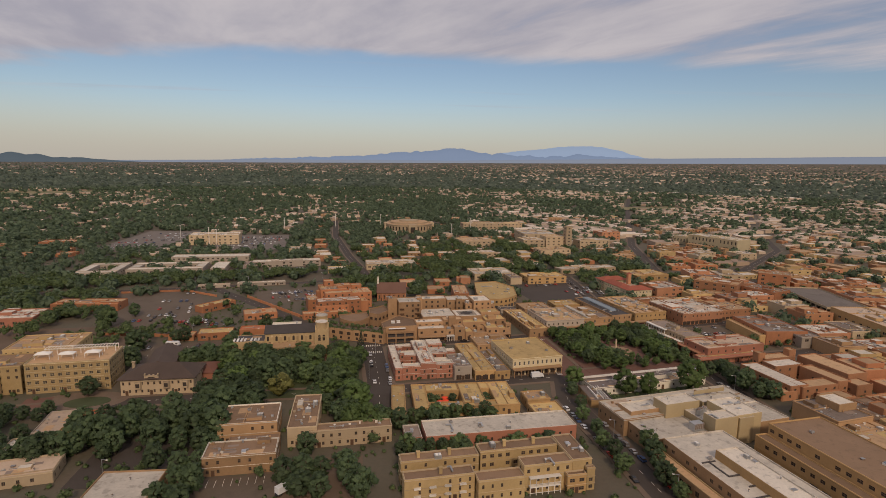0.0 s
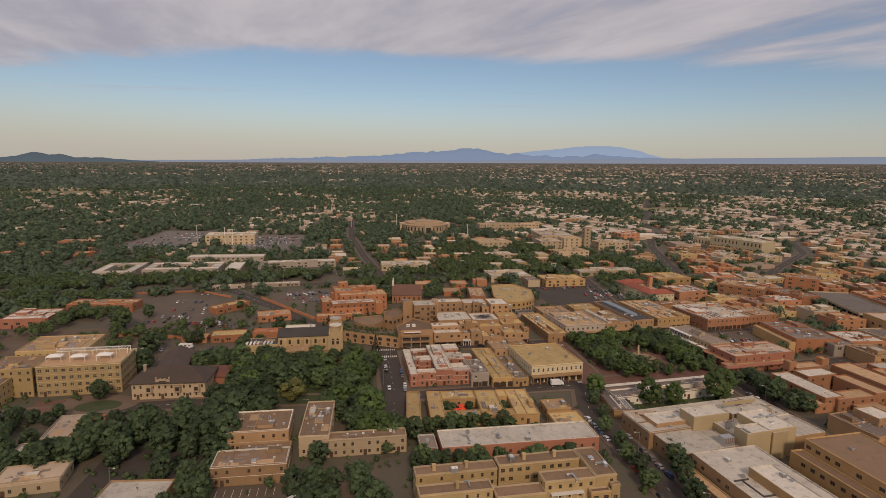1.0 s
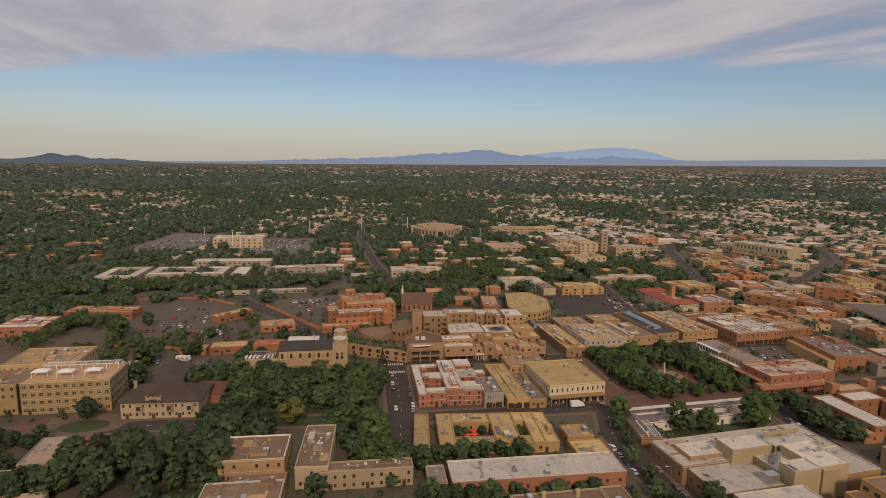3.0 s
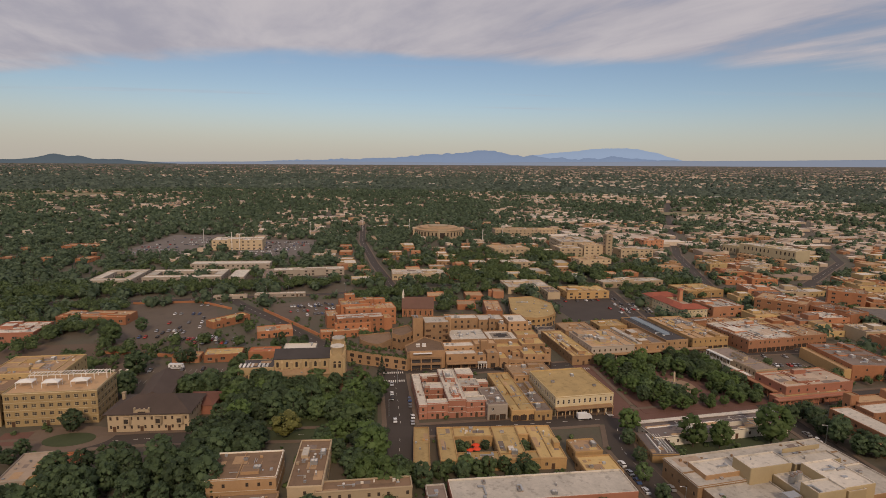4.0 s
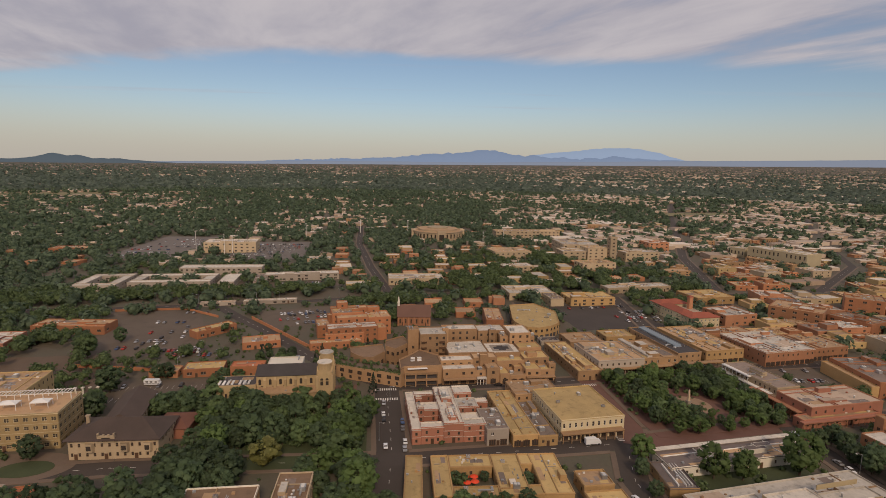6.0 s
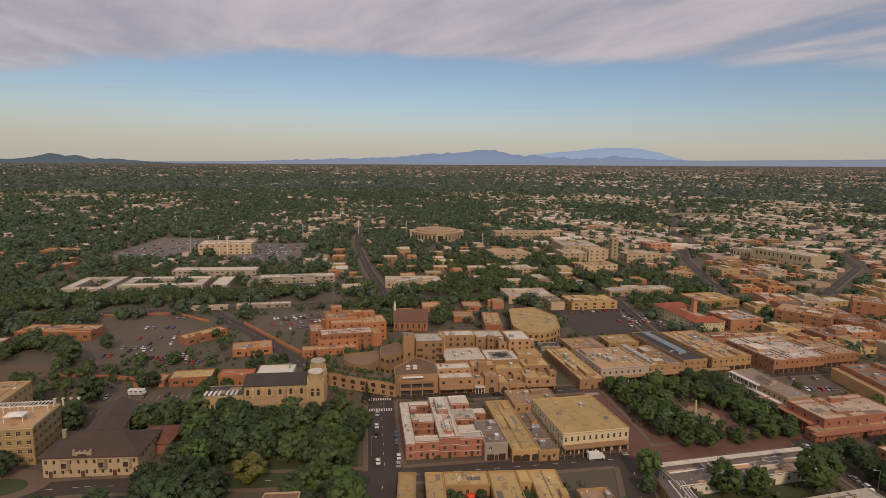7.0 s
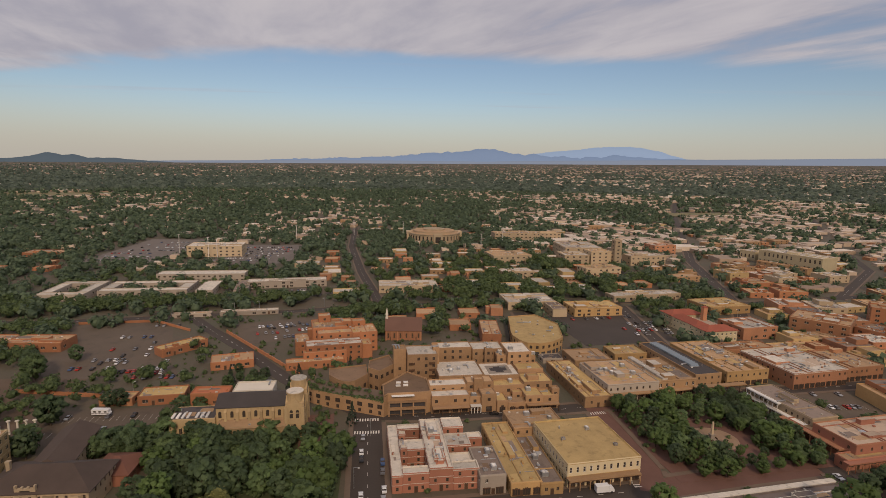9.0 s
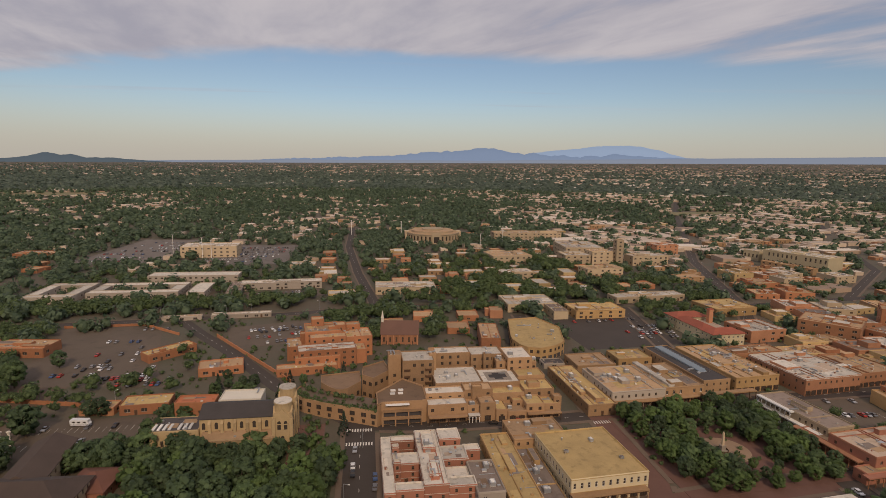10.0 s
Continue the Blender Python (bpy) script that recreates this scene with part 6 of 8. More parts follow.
def corner_block():
    """A shop block whose street corner is rounded off, with shop openings all round."""
    b = building("corner_block", "golden shop block with a rounded corner and gravel roof", 30, 482, 0, "shops")
    occupy(30, 482, 10, 38, 60)
    ring = [(-17.6, 26), (-16.4, -14), (-15.2, -21), (-11, -30), (-6, -35), (2, -35.5), (10, -30), (15, -24), (18, -18), (18, 12), (3, 34.5)]
    poly_block(b, pose(0, 0, 0), ring, 8.7, GOLD, R_GOLD, 2, len(ring) - 1, True)
    rng = random.Random(5)
    for k in range(12):
        roof_unit(b, pose(rng.uniform(-13, 13), rng.uniform(-22, 20), 8.05, 0, 0, rng.choice((0, 90))), rng)


corner_block()
b = building("orange_block", "tall blank orange stucco block", -1, 476, 6)
mass(b, -1, 476, 6, 13, 34, 9.5, ORANGE, R_TAN, 1, step=7)

b = building("shop_row", "tan shops with a portal beside the square", 50, 398, 17, "shops")
mass(b, 48.5, 400, 17, 15, 52, 6, TAN, R_GOLD, 1, units=4, step=5, near=False)
b = building("shop_row", "grey-brown two-storey shops with a gravel roof", 71, 402, 18, "shops")
mass(b, 71, 402.2, 18, 30, 33, 9.5, GREYWALL, R_TAN, 2, units=9, near=False)
shopfronts(b, 71, 402.2, 18, 30, 33)
b = building("shop_row", "tan shops with white arched upper windows", 96, 410, 19, "shops")
mass(b, 95.6, 411.5, 19, 24, 33, 9, TAN, R_TAN, 2, units=7, ww=1.4, wh=2.0, frame_mat=WHITEPAINT, near=False)
shopfronts(b, 95.6, 411.5, 19, 24, 33)
w = Solid()
w.box(-1.6, 1.6, -17, 17, 8.4, 9.6, 0, 0.1)
part("roof_ridge", w.mesh("roof_ridge", R_WHITE), b, pose(-6, 4, 0))
b = building("arcade_hall", "long hall with a dark roof and bluish skylights", 114, 437, 19, "shops")
mass(b, 113.8, 437, 19, 17, 56, 8, TAN, R_DARK, 2, units=4, rich=False)
g = Solid()
g.box(-2.6, 2.6, 0, 1.9, 7.4, 7.75, 0)
g.quad([(-2.6, 0, 7.75), (2.6, 0, 7.75), (2.6, 1.9, 9.0), (-2.6, 1.9, 9.0)], 1)
g.quad([(-2.6, 1.9, 7.75), (-2.6, 1.9, 9.0), (2.6, 1.9, 9.0), (2.6, 1.9, 7.75)], 0)
skylight = g.mesh("skylight", STEEL, SKYLIGHT)
for k in range(18):
    part("skylight", skylight, b, pose(0, -16 + 2.3 * k, 0))
b = building("shop_row", "golden two-storey shops with cluttered roofs", 138, 440, 19, "shops")
mass(b, 138, 441, 19, 28, 52, 9, GOLD, R_TAN, 2, units=24, near=False)
shopfronts(b, 138, 441, 19, 28, 52)
b = building("white_roof_shops", "two-storey tan shops with wide white roofs", 180, 440, 20, "shops")
mass(b, 180.5, 438.5, 20, 38, 40, 9.5, PINK, R_WHITE, 2, units=4, cope=R_WHITE, near=False)
mass(b, 214, 448, 20, 30, 30, 8.5, ADOBE, R_TAN, 2, units=4, near=False)
shopfronts(b, 180.5, 438.5, 20, 38, 40)
shopfronts(b, 214, 448, 20, 30, 30)
for x, y, L in ((71, 384, 30), (97, 393, 24), (126, 403, 32)):
    pb = building("street_portal", "long tan portal on timber posts beside the square", x, y, 18, "portal")
    portal(pb, x, y, 18, L, 3.4, 4.3, TAN)
b = building("brick_bank", "red adobe bank with arched portals and white roofs", 168, 348, 19, "bank")
mass(b, 171, 350, 19, 44, 21, 9, BRICK, R_PINK, 2, units=3, cope=PINK, step=5, near=False)
mass(b, 168, 337.5, 19, 46, 6, 5, BRICK, R_TAN, 1, step=5)
mass(b, 150, 352, 19, 6, 30, 5, BRICK, R_TAN, 1, step=5)
portal(b, 145.5, 352, 289, 32, 3.4, 4.4, PINK, PINK, gap=3.4)
portal(b, 166.5, 333.0, 19, 44, 3, 4.2, BRICK, PINK, gap=3.6)
b = building("gallery_row", "white-balconied two-storey row with a grey roof", 145, 380, 20, "shops")
mass(b, 150, 378, 20, 15, 38, 8.5, PALE, R_GREY, 2, units=3, step=3, near=False)
portal(b, 141.5, 376, 290, 36, 3, 4.2, WHITEPAINT, WHITEPAINT)
portal(b, 139.4, 383, 290, 20, 3, 8.0, WHITEPAINT, WHITEPAINT, gap=2.6)
rl = Solid()
rl.box(-10, 10, -1.45, -1.38, 5.2, 5.3)
for k in range(41):
    rl.box(-10 + 0.5 * k - 0.03, -10 + 0.5 * k + 0.03, -1.44, -1.39, 4.4, 5.2)
part("railing", rl.mesh("railing", WHITEPAINT), b, b.matrix_basis.inverted() @ pose(139.4, 383, 0, 0, 0, 290))
b = building("orange_hall", "long orange stucco hall with a blank yellow end wall", 209, 397, 21)
mass(b, 222, 393, 6, 30, 40, 9.5, ORANGE, R_GREY, 2, units=6, step=5, near=False)
mass(b, 204.7, 391, 6, 4.4, 40, 7, GOLD, R_TAN, 0, rich=False)
b = building("bank_house", "ornate yellow two-storey building with a gravel roof", 39, 322, 18, "bank")
mass(b, 40.5, 322, 18, 31, 35, 10, IVORY, R_GOLD, 2, units=5, step=2.6, ww=1.1, wh=2.2, frame_mat=WHITEPAINT, near=True, cope=R_GOLD, rich=False, skip=0)
shopfronts(b, 40.5, 322, 18, 31, 35)
portal(b, 45.5, 303.8, 18, 30, 3.2, 4.2, TAN, TAN)
b = building("gallery_house", "small two-storey shop with a white balcony front", 0.5, 303, 15)
mass(b, 0.5, 303, 15, 10, 21, 8, GREYWALL, R_GREY, 2, units=4, frame_mat=WHITEPAINT)
shopfronts(b, 0.5, 303, 15, 10, 21)
b = building("gold_shop", "deep single-storey shop with a yellow gravel roof", 9, 318, 15)
mass(b, 9.4, 317, 15, 12, 48, 5.5, GOLD, R_GOLD, 1, units=3)
shopfronts(b, 9.4, 317, 15, 12, 48)
b = building("gold_shop", "low shop with a grey roof full of machines", 19.5, 312, 15)
mass(b, 20.5, 313, 15, 9, 36, 5, GOLD, R_GREY, 1, units=9)
b = building("back_house", "tan stepped house with flat gravel roofs", 17, 345, 16)
mass(b, 21, 344.5, 16, 24, 18, 7, TAN, R_TAN, 2, units=3)


def tile_hall():
    b = building("tile_hall", "pale pink hall with red clay tile roofs and a tower", 154, 521, 18, "hall")
    for x, y, w, d, h in ((0, -21, 25, 13, 8.5), (-6, 0, 12, 30, 8.5), (1, 20, 27, 14, 9), (6.5, 0, 13, 27, 7.0)):
        wx, wy, _ = b.matrix_basis @ Vector((x, y, 0))
        flat = x > 6
        mass(b, wx, wy, 18, w, d, h, IVORY, R_TILE if not flat else R_PINK, 2, par=0.1 if not flat else 0.5, step=3.2, ww=1.2, near=False, frame_mat=WHITEPAINT, cope=WHITE, faces="flr", rich=False)
        if not flat:
            hip_roof(b, pose(x, y, 0) if w > d else pose(x, y, 0, 0, 0, 90), max(w, d), min(w, d), h, 3.0, R_TILE, over=0.8)
    s = Solid()
    s.box(-1.7, 1.7, -1.7, 1.7, 0, 16, 0, 0.2)
    s.box(-2.0, 2.0, -2.0, 2.0, 16, 16.5, 0, 0.2)
    part("tower", s.mesh("tower", PINK), b, pose(10.5, 6, 0))
    hip_roof(b, pose(10.5, 6, 0), 3.4, 3.4, 16.5, 1.5, R_TILE, over=0.2, name="tower_roof")


tile_hall()


def capitol():
    b = building("round_capitol", "round tan capitol building with pilasters and a low drum", -97, 966, 15, "capitol")
    occupy(-97, 966, 0, 84, 84)
    s = Solid()
    s.prism(ring_of(48, 41), 0, 13)
    s.prism(ring_of(48, 42), 13, 14.2)
    s.prism(ring_of(48, 33), 14.2, 17)
    s.prism(ring_of(32, 17), 17, 19.5)
    part("wall", s.mesh("wall", PALE), b)
    r = Solid()
    r.prism(ring_of(48, 40.4), 14.2, 14.6)
    r.prism(ring_of(48, 32.4), 17, 17.3)
    part("roof", r.mesh("roof", R_TAN), b)
    g = Solid()
    g.box(-1.2, 1.2, -0.2, 0.05, 0, 6.5, 1)
    g.box(-1.5, -1.2, -0.5, 0.1, 0, 7.5, 0)
    gm = g.mesh("window", PALE, GLASS)
    for k in range(40):
        a = 2 * math.pi * (k + 0.5) / 40
        part("window", gm, b, pose(41.05 * math.cos(a), 41.05 * math.sin(a), 4.5, 0, 0, math.degrees(a) + 90))
    e = Solid()
    e.box(-7, 7, -4, 3, 0, 15.5, 0, 0.3)
    e.box(-4, 4, -4.15, -4.0, 2, 11, 1)
    em = e.mesh("entrance", PALE, GLASS)
    for k in range(4):
        a = radians(90 * k - 90)
        part("entrance", em, b, pose(40 * math.cos(a), 40 * math.sin(a), 0, 0, 0, 90 * k))


capitol()


def mansion():
    b = building("mansion", "pale two-storey mansion with dark hipped roofs and bay windows", -154, 270, 11, "mansion")
    mass(b, -154, 270, 11, 35, 19, 8.5, PALE, R_HIP, 2, par=0.1, step=2.6, ww=1.0, wh=1.6, faces="flr", near=True)
    hip_roof(b, pose(0, 0, 0), 35, 19, 8.5, 5.2, R_HIP, over=1.3)
    mass(b, -165, 291, 20, 13, 30, 8, PALE, R_HIP, 2, par=0.1, step=4, faces="lr")
    hip_roof(b, b.matrix_basis.inverted() @ pose(-165, 290, 0, 0, 0, 110), 32, 13, 8, 4.2, R_HIP, over=1.0, inset=1.0)
    mass(b, -141, 287, 11, 14, 16, 4.5, BRICK, R_HIP, 1, par=0.1)
    hip_roof(b, b.matrix_basis.inverted() @ pose(-141, 287, 0, 0, 0, 11), 14, 16, 4.5, 3.6, R_ADOBE_SHINGLE, over=0.6)
    g = Solid()
    g.box(-3.4, 3.4, -0.4, 0.6, 7.2, 10.2)
    for k in (-3.0, -1.0, 1.0, 3.0):
        g.box(k - 0.35, k + 0.35, -0.4, 0.4, 10.2, 10.8)
    g.box(-3.4, -2.8, -0.4, 0.6, 10.2, 11.3)
    g.box(2.8, 3.4, -0.4, 0.6, 10.2, 11.3)
    g.box(-1.6, 1.6, -0.46, -0.4, 8.0, 9.6, 1)
    part("front_gable", g.mesh("front_gable", PALE, GLASS), b, pose(-2.5, -9.6, 0))
    bay = Solid()
    bay.prism([(-1.8, 0), (-1.2, -1.3), (1.2, -1.3), (1.8, 0)], 3.6, 7.2)
    bay.box(-0.9, 0.9, -1.36, -1.3, 4.4, 6.4, 1)
    bm = bay.mesh("bay_window", PALE, GLASS)
    for x in (-9, 4.5, 13.5):
        part("bay_window", bm, b, pose(x, -9.5, 0))
    c = Solid()
    c.box(-0.7, 0.7, -0.6, 0.6, 8, 13.5, 0, 0.08)
    c.box(-0.85, 0.85, -0.75, 0.75, 13.5, 13.9)
    part("chimney", c.mesh("chimney", PALE), b, pose(-15, 2, 0))


R_ADOBE_SHINGLE = material("reddish_shingles", (0.17, 0.07, 0.045), vary=0.3, fine=4.0)
mansion()


def obelisk():
    e = thing("obelisk", "grey stone obelisk on a stepped base in the square", "monument", 101.5, 347.5, 17, z=0.2)
    e.matrix_basis = e.matrix_basis @ Matrix.Diagonal((0.72, 0.72, 0.8, 1))
    s = Solid()
    s.box(-2.6, 2.6, -2.6, 2.6, 0, 0.35)
    s.box(-2.0, 2.0, -2.0, 2.0, 0.35, 0.7)
    s.box(-1.4, 1.4, -1.4, 1.4, 0.7, 3.0, 0, 0.08)
    s.box(-1.6, 1.6, -1.6, 1.6, 3.0, 3.3, 0, 0.08)
    part("base", s.mesh("base", GREYWALL), e)
    t = Solid()
    q = [(-0.75, -0.75), (0.75, -0.75), (0.75, 0.75), (-0.75, 0.75)]
    for a in range(4):
        p, n = q[a], q[(a + 1) % 4]
        t.quad([(*p, 3.3), (*n, 3.3), (n[0] * 0.6, n[1] * 0.6, 10.2), (p[0] * 0.6, p[1] * 0.6, 10.2)])
        t.quad([(p[0] * 0.6, p[1] * 0.6, 10.2), (n[0] * 0.6, n[1] * 0.6, 10.2), (0, 0, 11.0)])
    part("shaft", t.mesh("shaft", PALE), e)
    r = Solid()
    for k in range(16):
        a, c = 2 * math.pi * k / 16, 2 * math.pi * (k + 1) / 16
        r.quad([(3.6 * math.cos(a), 3.6 * math.sin(a), 0.9), (3.6 * math.cos(c), 3.6 * math.sin(c), 0.9), (3.6 * math.cos(c), 3.6 * math.sin(c), 0), (3.6 * math.cos(a), 3.6 * math.sin(a), 0)])
    part("railing", r.mesh("railing", WOOD), e)


obelisk()

# ---- further off ----
FAR_SPEC = [
    ("garden_house", "low pale-roofed house among garden trees", -176, 222, 18, 11, 21, 4.0, GREYWALL, R_PINK, 1),
    ("garden_house", "low white-roofed house among garden trees", -176, 201, 16, 9, 12, 4.0, PALE, R_WHITE, 1),
    ("garden_shed", "small flat house with a golden roof", -163, 212, 18, 8, 9, 4.6, GOLD, R_GOLD, 1),
    ("garden_shed", "small flat house with an orange roof", -164.5, 229, 18, 8, 11, 3.8, ORANGE, R_ORANGE, 1),
    ("market_house", "tan flat-roofed shop house behind the hotel", 60, 439, 16, 24, 20, 6, TAN, R_TAN, 1),
    ("market_house", "golden flat-roofed shop house with a low annex", 86, 452, 16, 22, 16, 6, GOLD, R_GOLD, 1),
    ("carport", "low dark-roofed carport behind the hotel", 38, 440, 14, 13, 9, 3.2, GREYWALL, R_DARK, 1),
    ("red_shed", "red brick shed with a white roof", -318, 372, 15, 30, 26, 7, BRICK, R_WHITE, 1),
    ("long_shed", "long red-brown adobe building with a flat roof", -294, 414, 8, 50, 18, 6, ORANGE, R_TAN, 1),
    ("lot_office", "orange stucco building beside the parking lot", -197, 424, 58, 30, 11, 5, ORANGE, R_GOLD, 1),
    ("lot_house", "low adobe house with rounded walls", -153, 404, 25, 24, 14, 5, ORANGE, R_TAN, 1),
    ("yard_house", "low adobe house with a yellow roof", -164, 353, 18, 22, 12, 5, ORANGE, R_GOLD, 1),
    ("yard_house", "small adobe house at the edge of the lot", -184, 347, 10, 16, 9, 4, ADOBE, R_TAN, 1),
    ("grey_office", "pale three-storey office with rows of windows", -355, 770, 16, 66, 34, 14, PALE, R_WHITE, 3),
    ("parking_deck", "long low parking garage with dark openings", -200, 612, 20, 74, 14, 7, GREYWALL, R_WHITE, 2),
    ("deck_ramp", "grey end block of the parking garage", -233, 585, 20, 12, 44, 6, GREYWALL, R_GREY, 1),
    ("white_store", "low wide building with a white roof", -82, 618, 13, 56, 26, 7, PALE, R_WHITE, 1),
    ("adobe_house", "orange adobe house among dark trees", -545, 716, 12, 44, 24, 6.5, ORANGE, R_TAN, 1),
    ("bus_shed", "long low shed with a white roof beside the road", -192, 511, 20, 44, 7, 3.6, GREYWALL, R_WHITE, 1),
    ("bus_shed", "low open carport with a pale roof", -232, 497, 20, 28, 6, 3.2, GREYWALL, R_PINK, 1),
    ("teal_house", "white building with a pale roof", -215, 712, 14, 28, 18, 6, PALE, R_WHITE, 1),
    ("cream_block", "cream two-storey block among trees", 17, 790, 20, 50, 36, 12, PALE, R_TAN, 2),
    ("white_villa", "white stepped house among trees", 24, 700, 20, 36, 22, 8, PALE, R_WHITE, 2),
    ("tan_block", "tan two-storey block with a flat roof", 120, 735, 20, 44, 22, 9, PALE, R_TAN, 2),
    ("office_slab", "white-roofed office wing", 112, 860, 10, 50, 60, 16, PALE, R_WHITE, 3),
    ("office_tower", "slim cream tower block", 150, 790, 16, 9, 10, 33, PALE, R_TAN, 7),
    ("office_wing", "tan office wing with deep windows", 135, 800, 16, 40, 22, 18, PALE, R_TAN, 4),
    ("office_wing", "low pale office wing", 190, 815, 20, 50, 20, 12, PALE, R_WHITE, 2),
    ("office_wing", "blocky tan office wing with a white roof", 98, 795, 14, 32, 30, 14, PALE, R_WHITE, 3),
    ("long_office", "long tan office building behind trees", 50, 1000, 14, 110, 26, 14, PALE, R_TAN, 3),
    ("corner_office", "pale office block by the avenue", 235, 905, 20, 34, 26, 14, PINK, R_WHITE, 3),
    ("courthouse", "long cream courthouse with tall windows and pale roofs", 378, 823, -57, 78, 32, 19, IVORY, R_WHITE, 2),
    ("courthouse_wing", "low cream wing with columns", 349, 878, -57, 22, 20, 13, IVORY, R_WHITE, 1),
    ("stone_base", "tan stone building below the courthouse", 352, 800, -57, 62, 10, 8, TAN, R_TAN, 2),
    ("white_office", "pale office with a grey and white roof", 30, 578, 14, 42, 32, 7, PALE, R_WHITE, 1),
    ("white_office", "cream stucco annex with a white roof", 52, 556, 14, 12, 26, 7, PALE, R_GREY, 1),
    ("gold_office", "golden stucco building with a gravel roof", 84, 563, 16, 42, 24, 7, GOLD, R_GOLD, 2),
    ("long_motel", "long low building with many windows", 140, 620, 20, 70, 16, 6, PALE, R_WHITE, 1),
    ("gold_block", "flat golden building by the avenue", 196, 590, 20, 40, 30, 7, GOLD, R_GOLD, 1),
    ("brown_hall", "brown three-storey adobe hall", 248, 530, -37, 38, 30, 12.5, ADOBE, R_TAN, 3),
    ("brown_hall", "orange-brown adobe hotel with terraces", 316, 560, -28, 28, 24, 16, ORANGE, R_TAN, 4),
    ("golden_hall", "long golden stucco hall with a pale roof", 317, 414, 3, 38, 58, 11, GOLD, R_PINK, 1),
    ("grey_house", "small grey two-storey house with a flat roof", 236, 374, 10, 15, 14, 8, GREYWALL, R_GREY, 2),
    ("low_workshop", "low building with patched white and grey roofs", 262, 396, 9, 26, 22, 5.6, PINK, R_WHITE, 1),
    ("low_workshop", "low workshop with a dirty grey roof", 287, 404, 9, 20, 26, 6, PALE, R_GREY, 1),
    ("red_row", "long low red adobe row", 165, 470, 20, 38, 14, 7, ADOBE, R_TAN, 1),
    ("stepped_hotel", "stepped red-orange adobe hotel", 281, 509, 31, 24, 32, 10.5, ORANGE, R_BROWN, 2),
    ("tan_hotel", "tan building with white upper roofs", 190, 520, 20, 30, 26, 9, PINK, R_WHITE, 2),
]


def parking_garage():
    b = building("parking_garage", "long pale two-deck parking garage with open sides", 322, 492, -3, "garage")
    mass(b, 322, 492, -3, 36, 78, 3.2, GREYWALL, LOT_PALE, 0, rich=False)
    u = Solid()
    u.box(-18, 18, -39, 39, 5.6, 6.4)
    for a in (-18, 17.7):
        u.box(a, a + 0.3, -39, 39, 6.4, 7.5)
    for a in (-39, 38.7):
        u.box(-17.7, 17.7, a, a + 0.3, 6.4, 7.5)
    part("upper_deck", u.mesh("upper_deck", PALE), b, pose(0, 0, 0))
    top = Solid()
    top.box(-17.6, 17.6, -38.6, 38.6, 6.41, 6.46)
    part("deck_surface", top.mesh("deck_surface", LOT_PALE), b, pose(0, 0, 0))
    c = Solid()
    c.box(-0.35, 0.35, -0.35, 0.35, 3.2, 5.6)
    cm = c.mesh("deck_column", PALE)
    for k in range(11):
        for a in (-17.6, 17.6):
            part("deck_column", cm, b, pose(a, -38 + 7.6 * k, 0))


def school():
    b = building("school", "pale low school round two courtyards with white roofs", -345, 550, 15, "school")
    # grey stucco on the school walls puts their shade into the colour

    def ring(x, y, w, d, t, h):
        m = pose(x, y, 0, 0, 0, 15)
        for u, v, a, c in ((0, -d / 2 + t / 2, w, t), (0, d / 2 - t / 2, w, t), (-w / 2 + t / 2, 0, t, d - 2 * t - 0.1), (w / 2 - t / 2, 0, t, d - 2 * t - 0.1)):
            px, py, _ = m @ Vector((u, v, 0))
            mass(b, px, py, 15, a, c, h, GREYWALL, R_WHITE, 1, step=5, ww=2.2, wh=1.6, frame_mat=GREYWALL, rich=False)

    ring(-372, 548, 38, 54, 9, 6)
    ring(-312, 566, 74, 40, 10, 6.5)
    mass(b, -262, 578, 15, 15, 40, 6, GREYWALL, R_WHITE, 1, step=5, ww=2.2, rich=False)
    mass(b, -292, 622, 14, 84, 18, 8.5, GREYWALL, R_WHITE, 2, step=5, ww=2.2, rich=False)


school()
parking_garage()
for nm, lab, x, y, rot, w, d, h, wall, roof, fl in FAR_SPEC:
    b = building(nm, lab, x, y, rot)
    tall = nm.startswith("courthouse")
    mass(b, x, y, rot, w, d, h, wall, roof, fl, step=5.2 if tall else 6.8, ww=2.0 if tall else 2.6, wh=4.6 if tall else 1.8, units=min(5, int(w * d / 300)), frame_mat=GREYWALL, near=False)


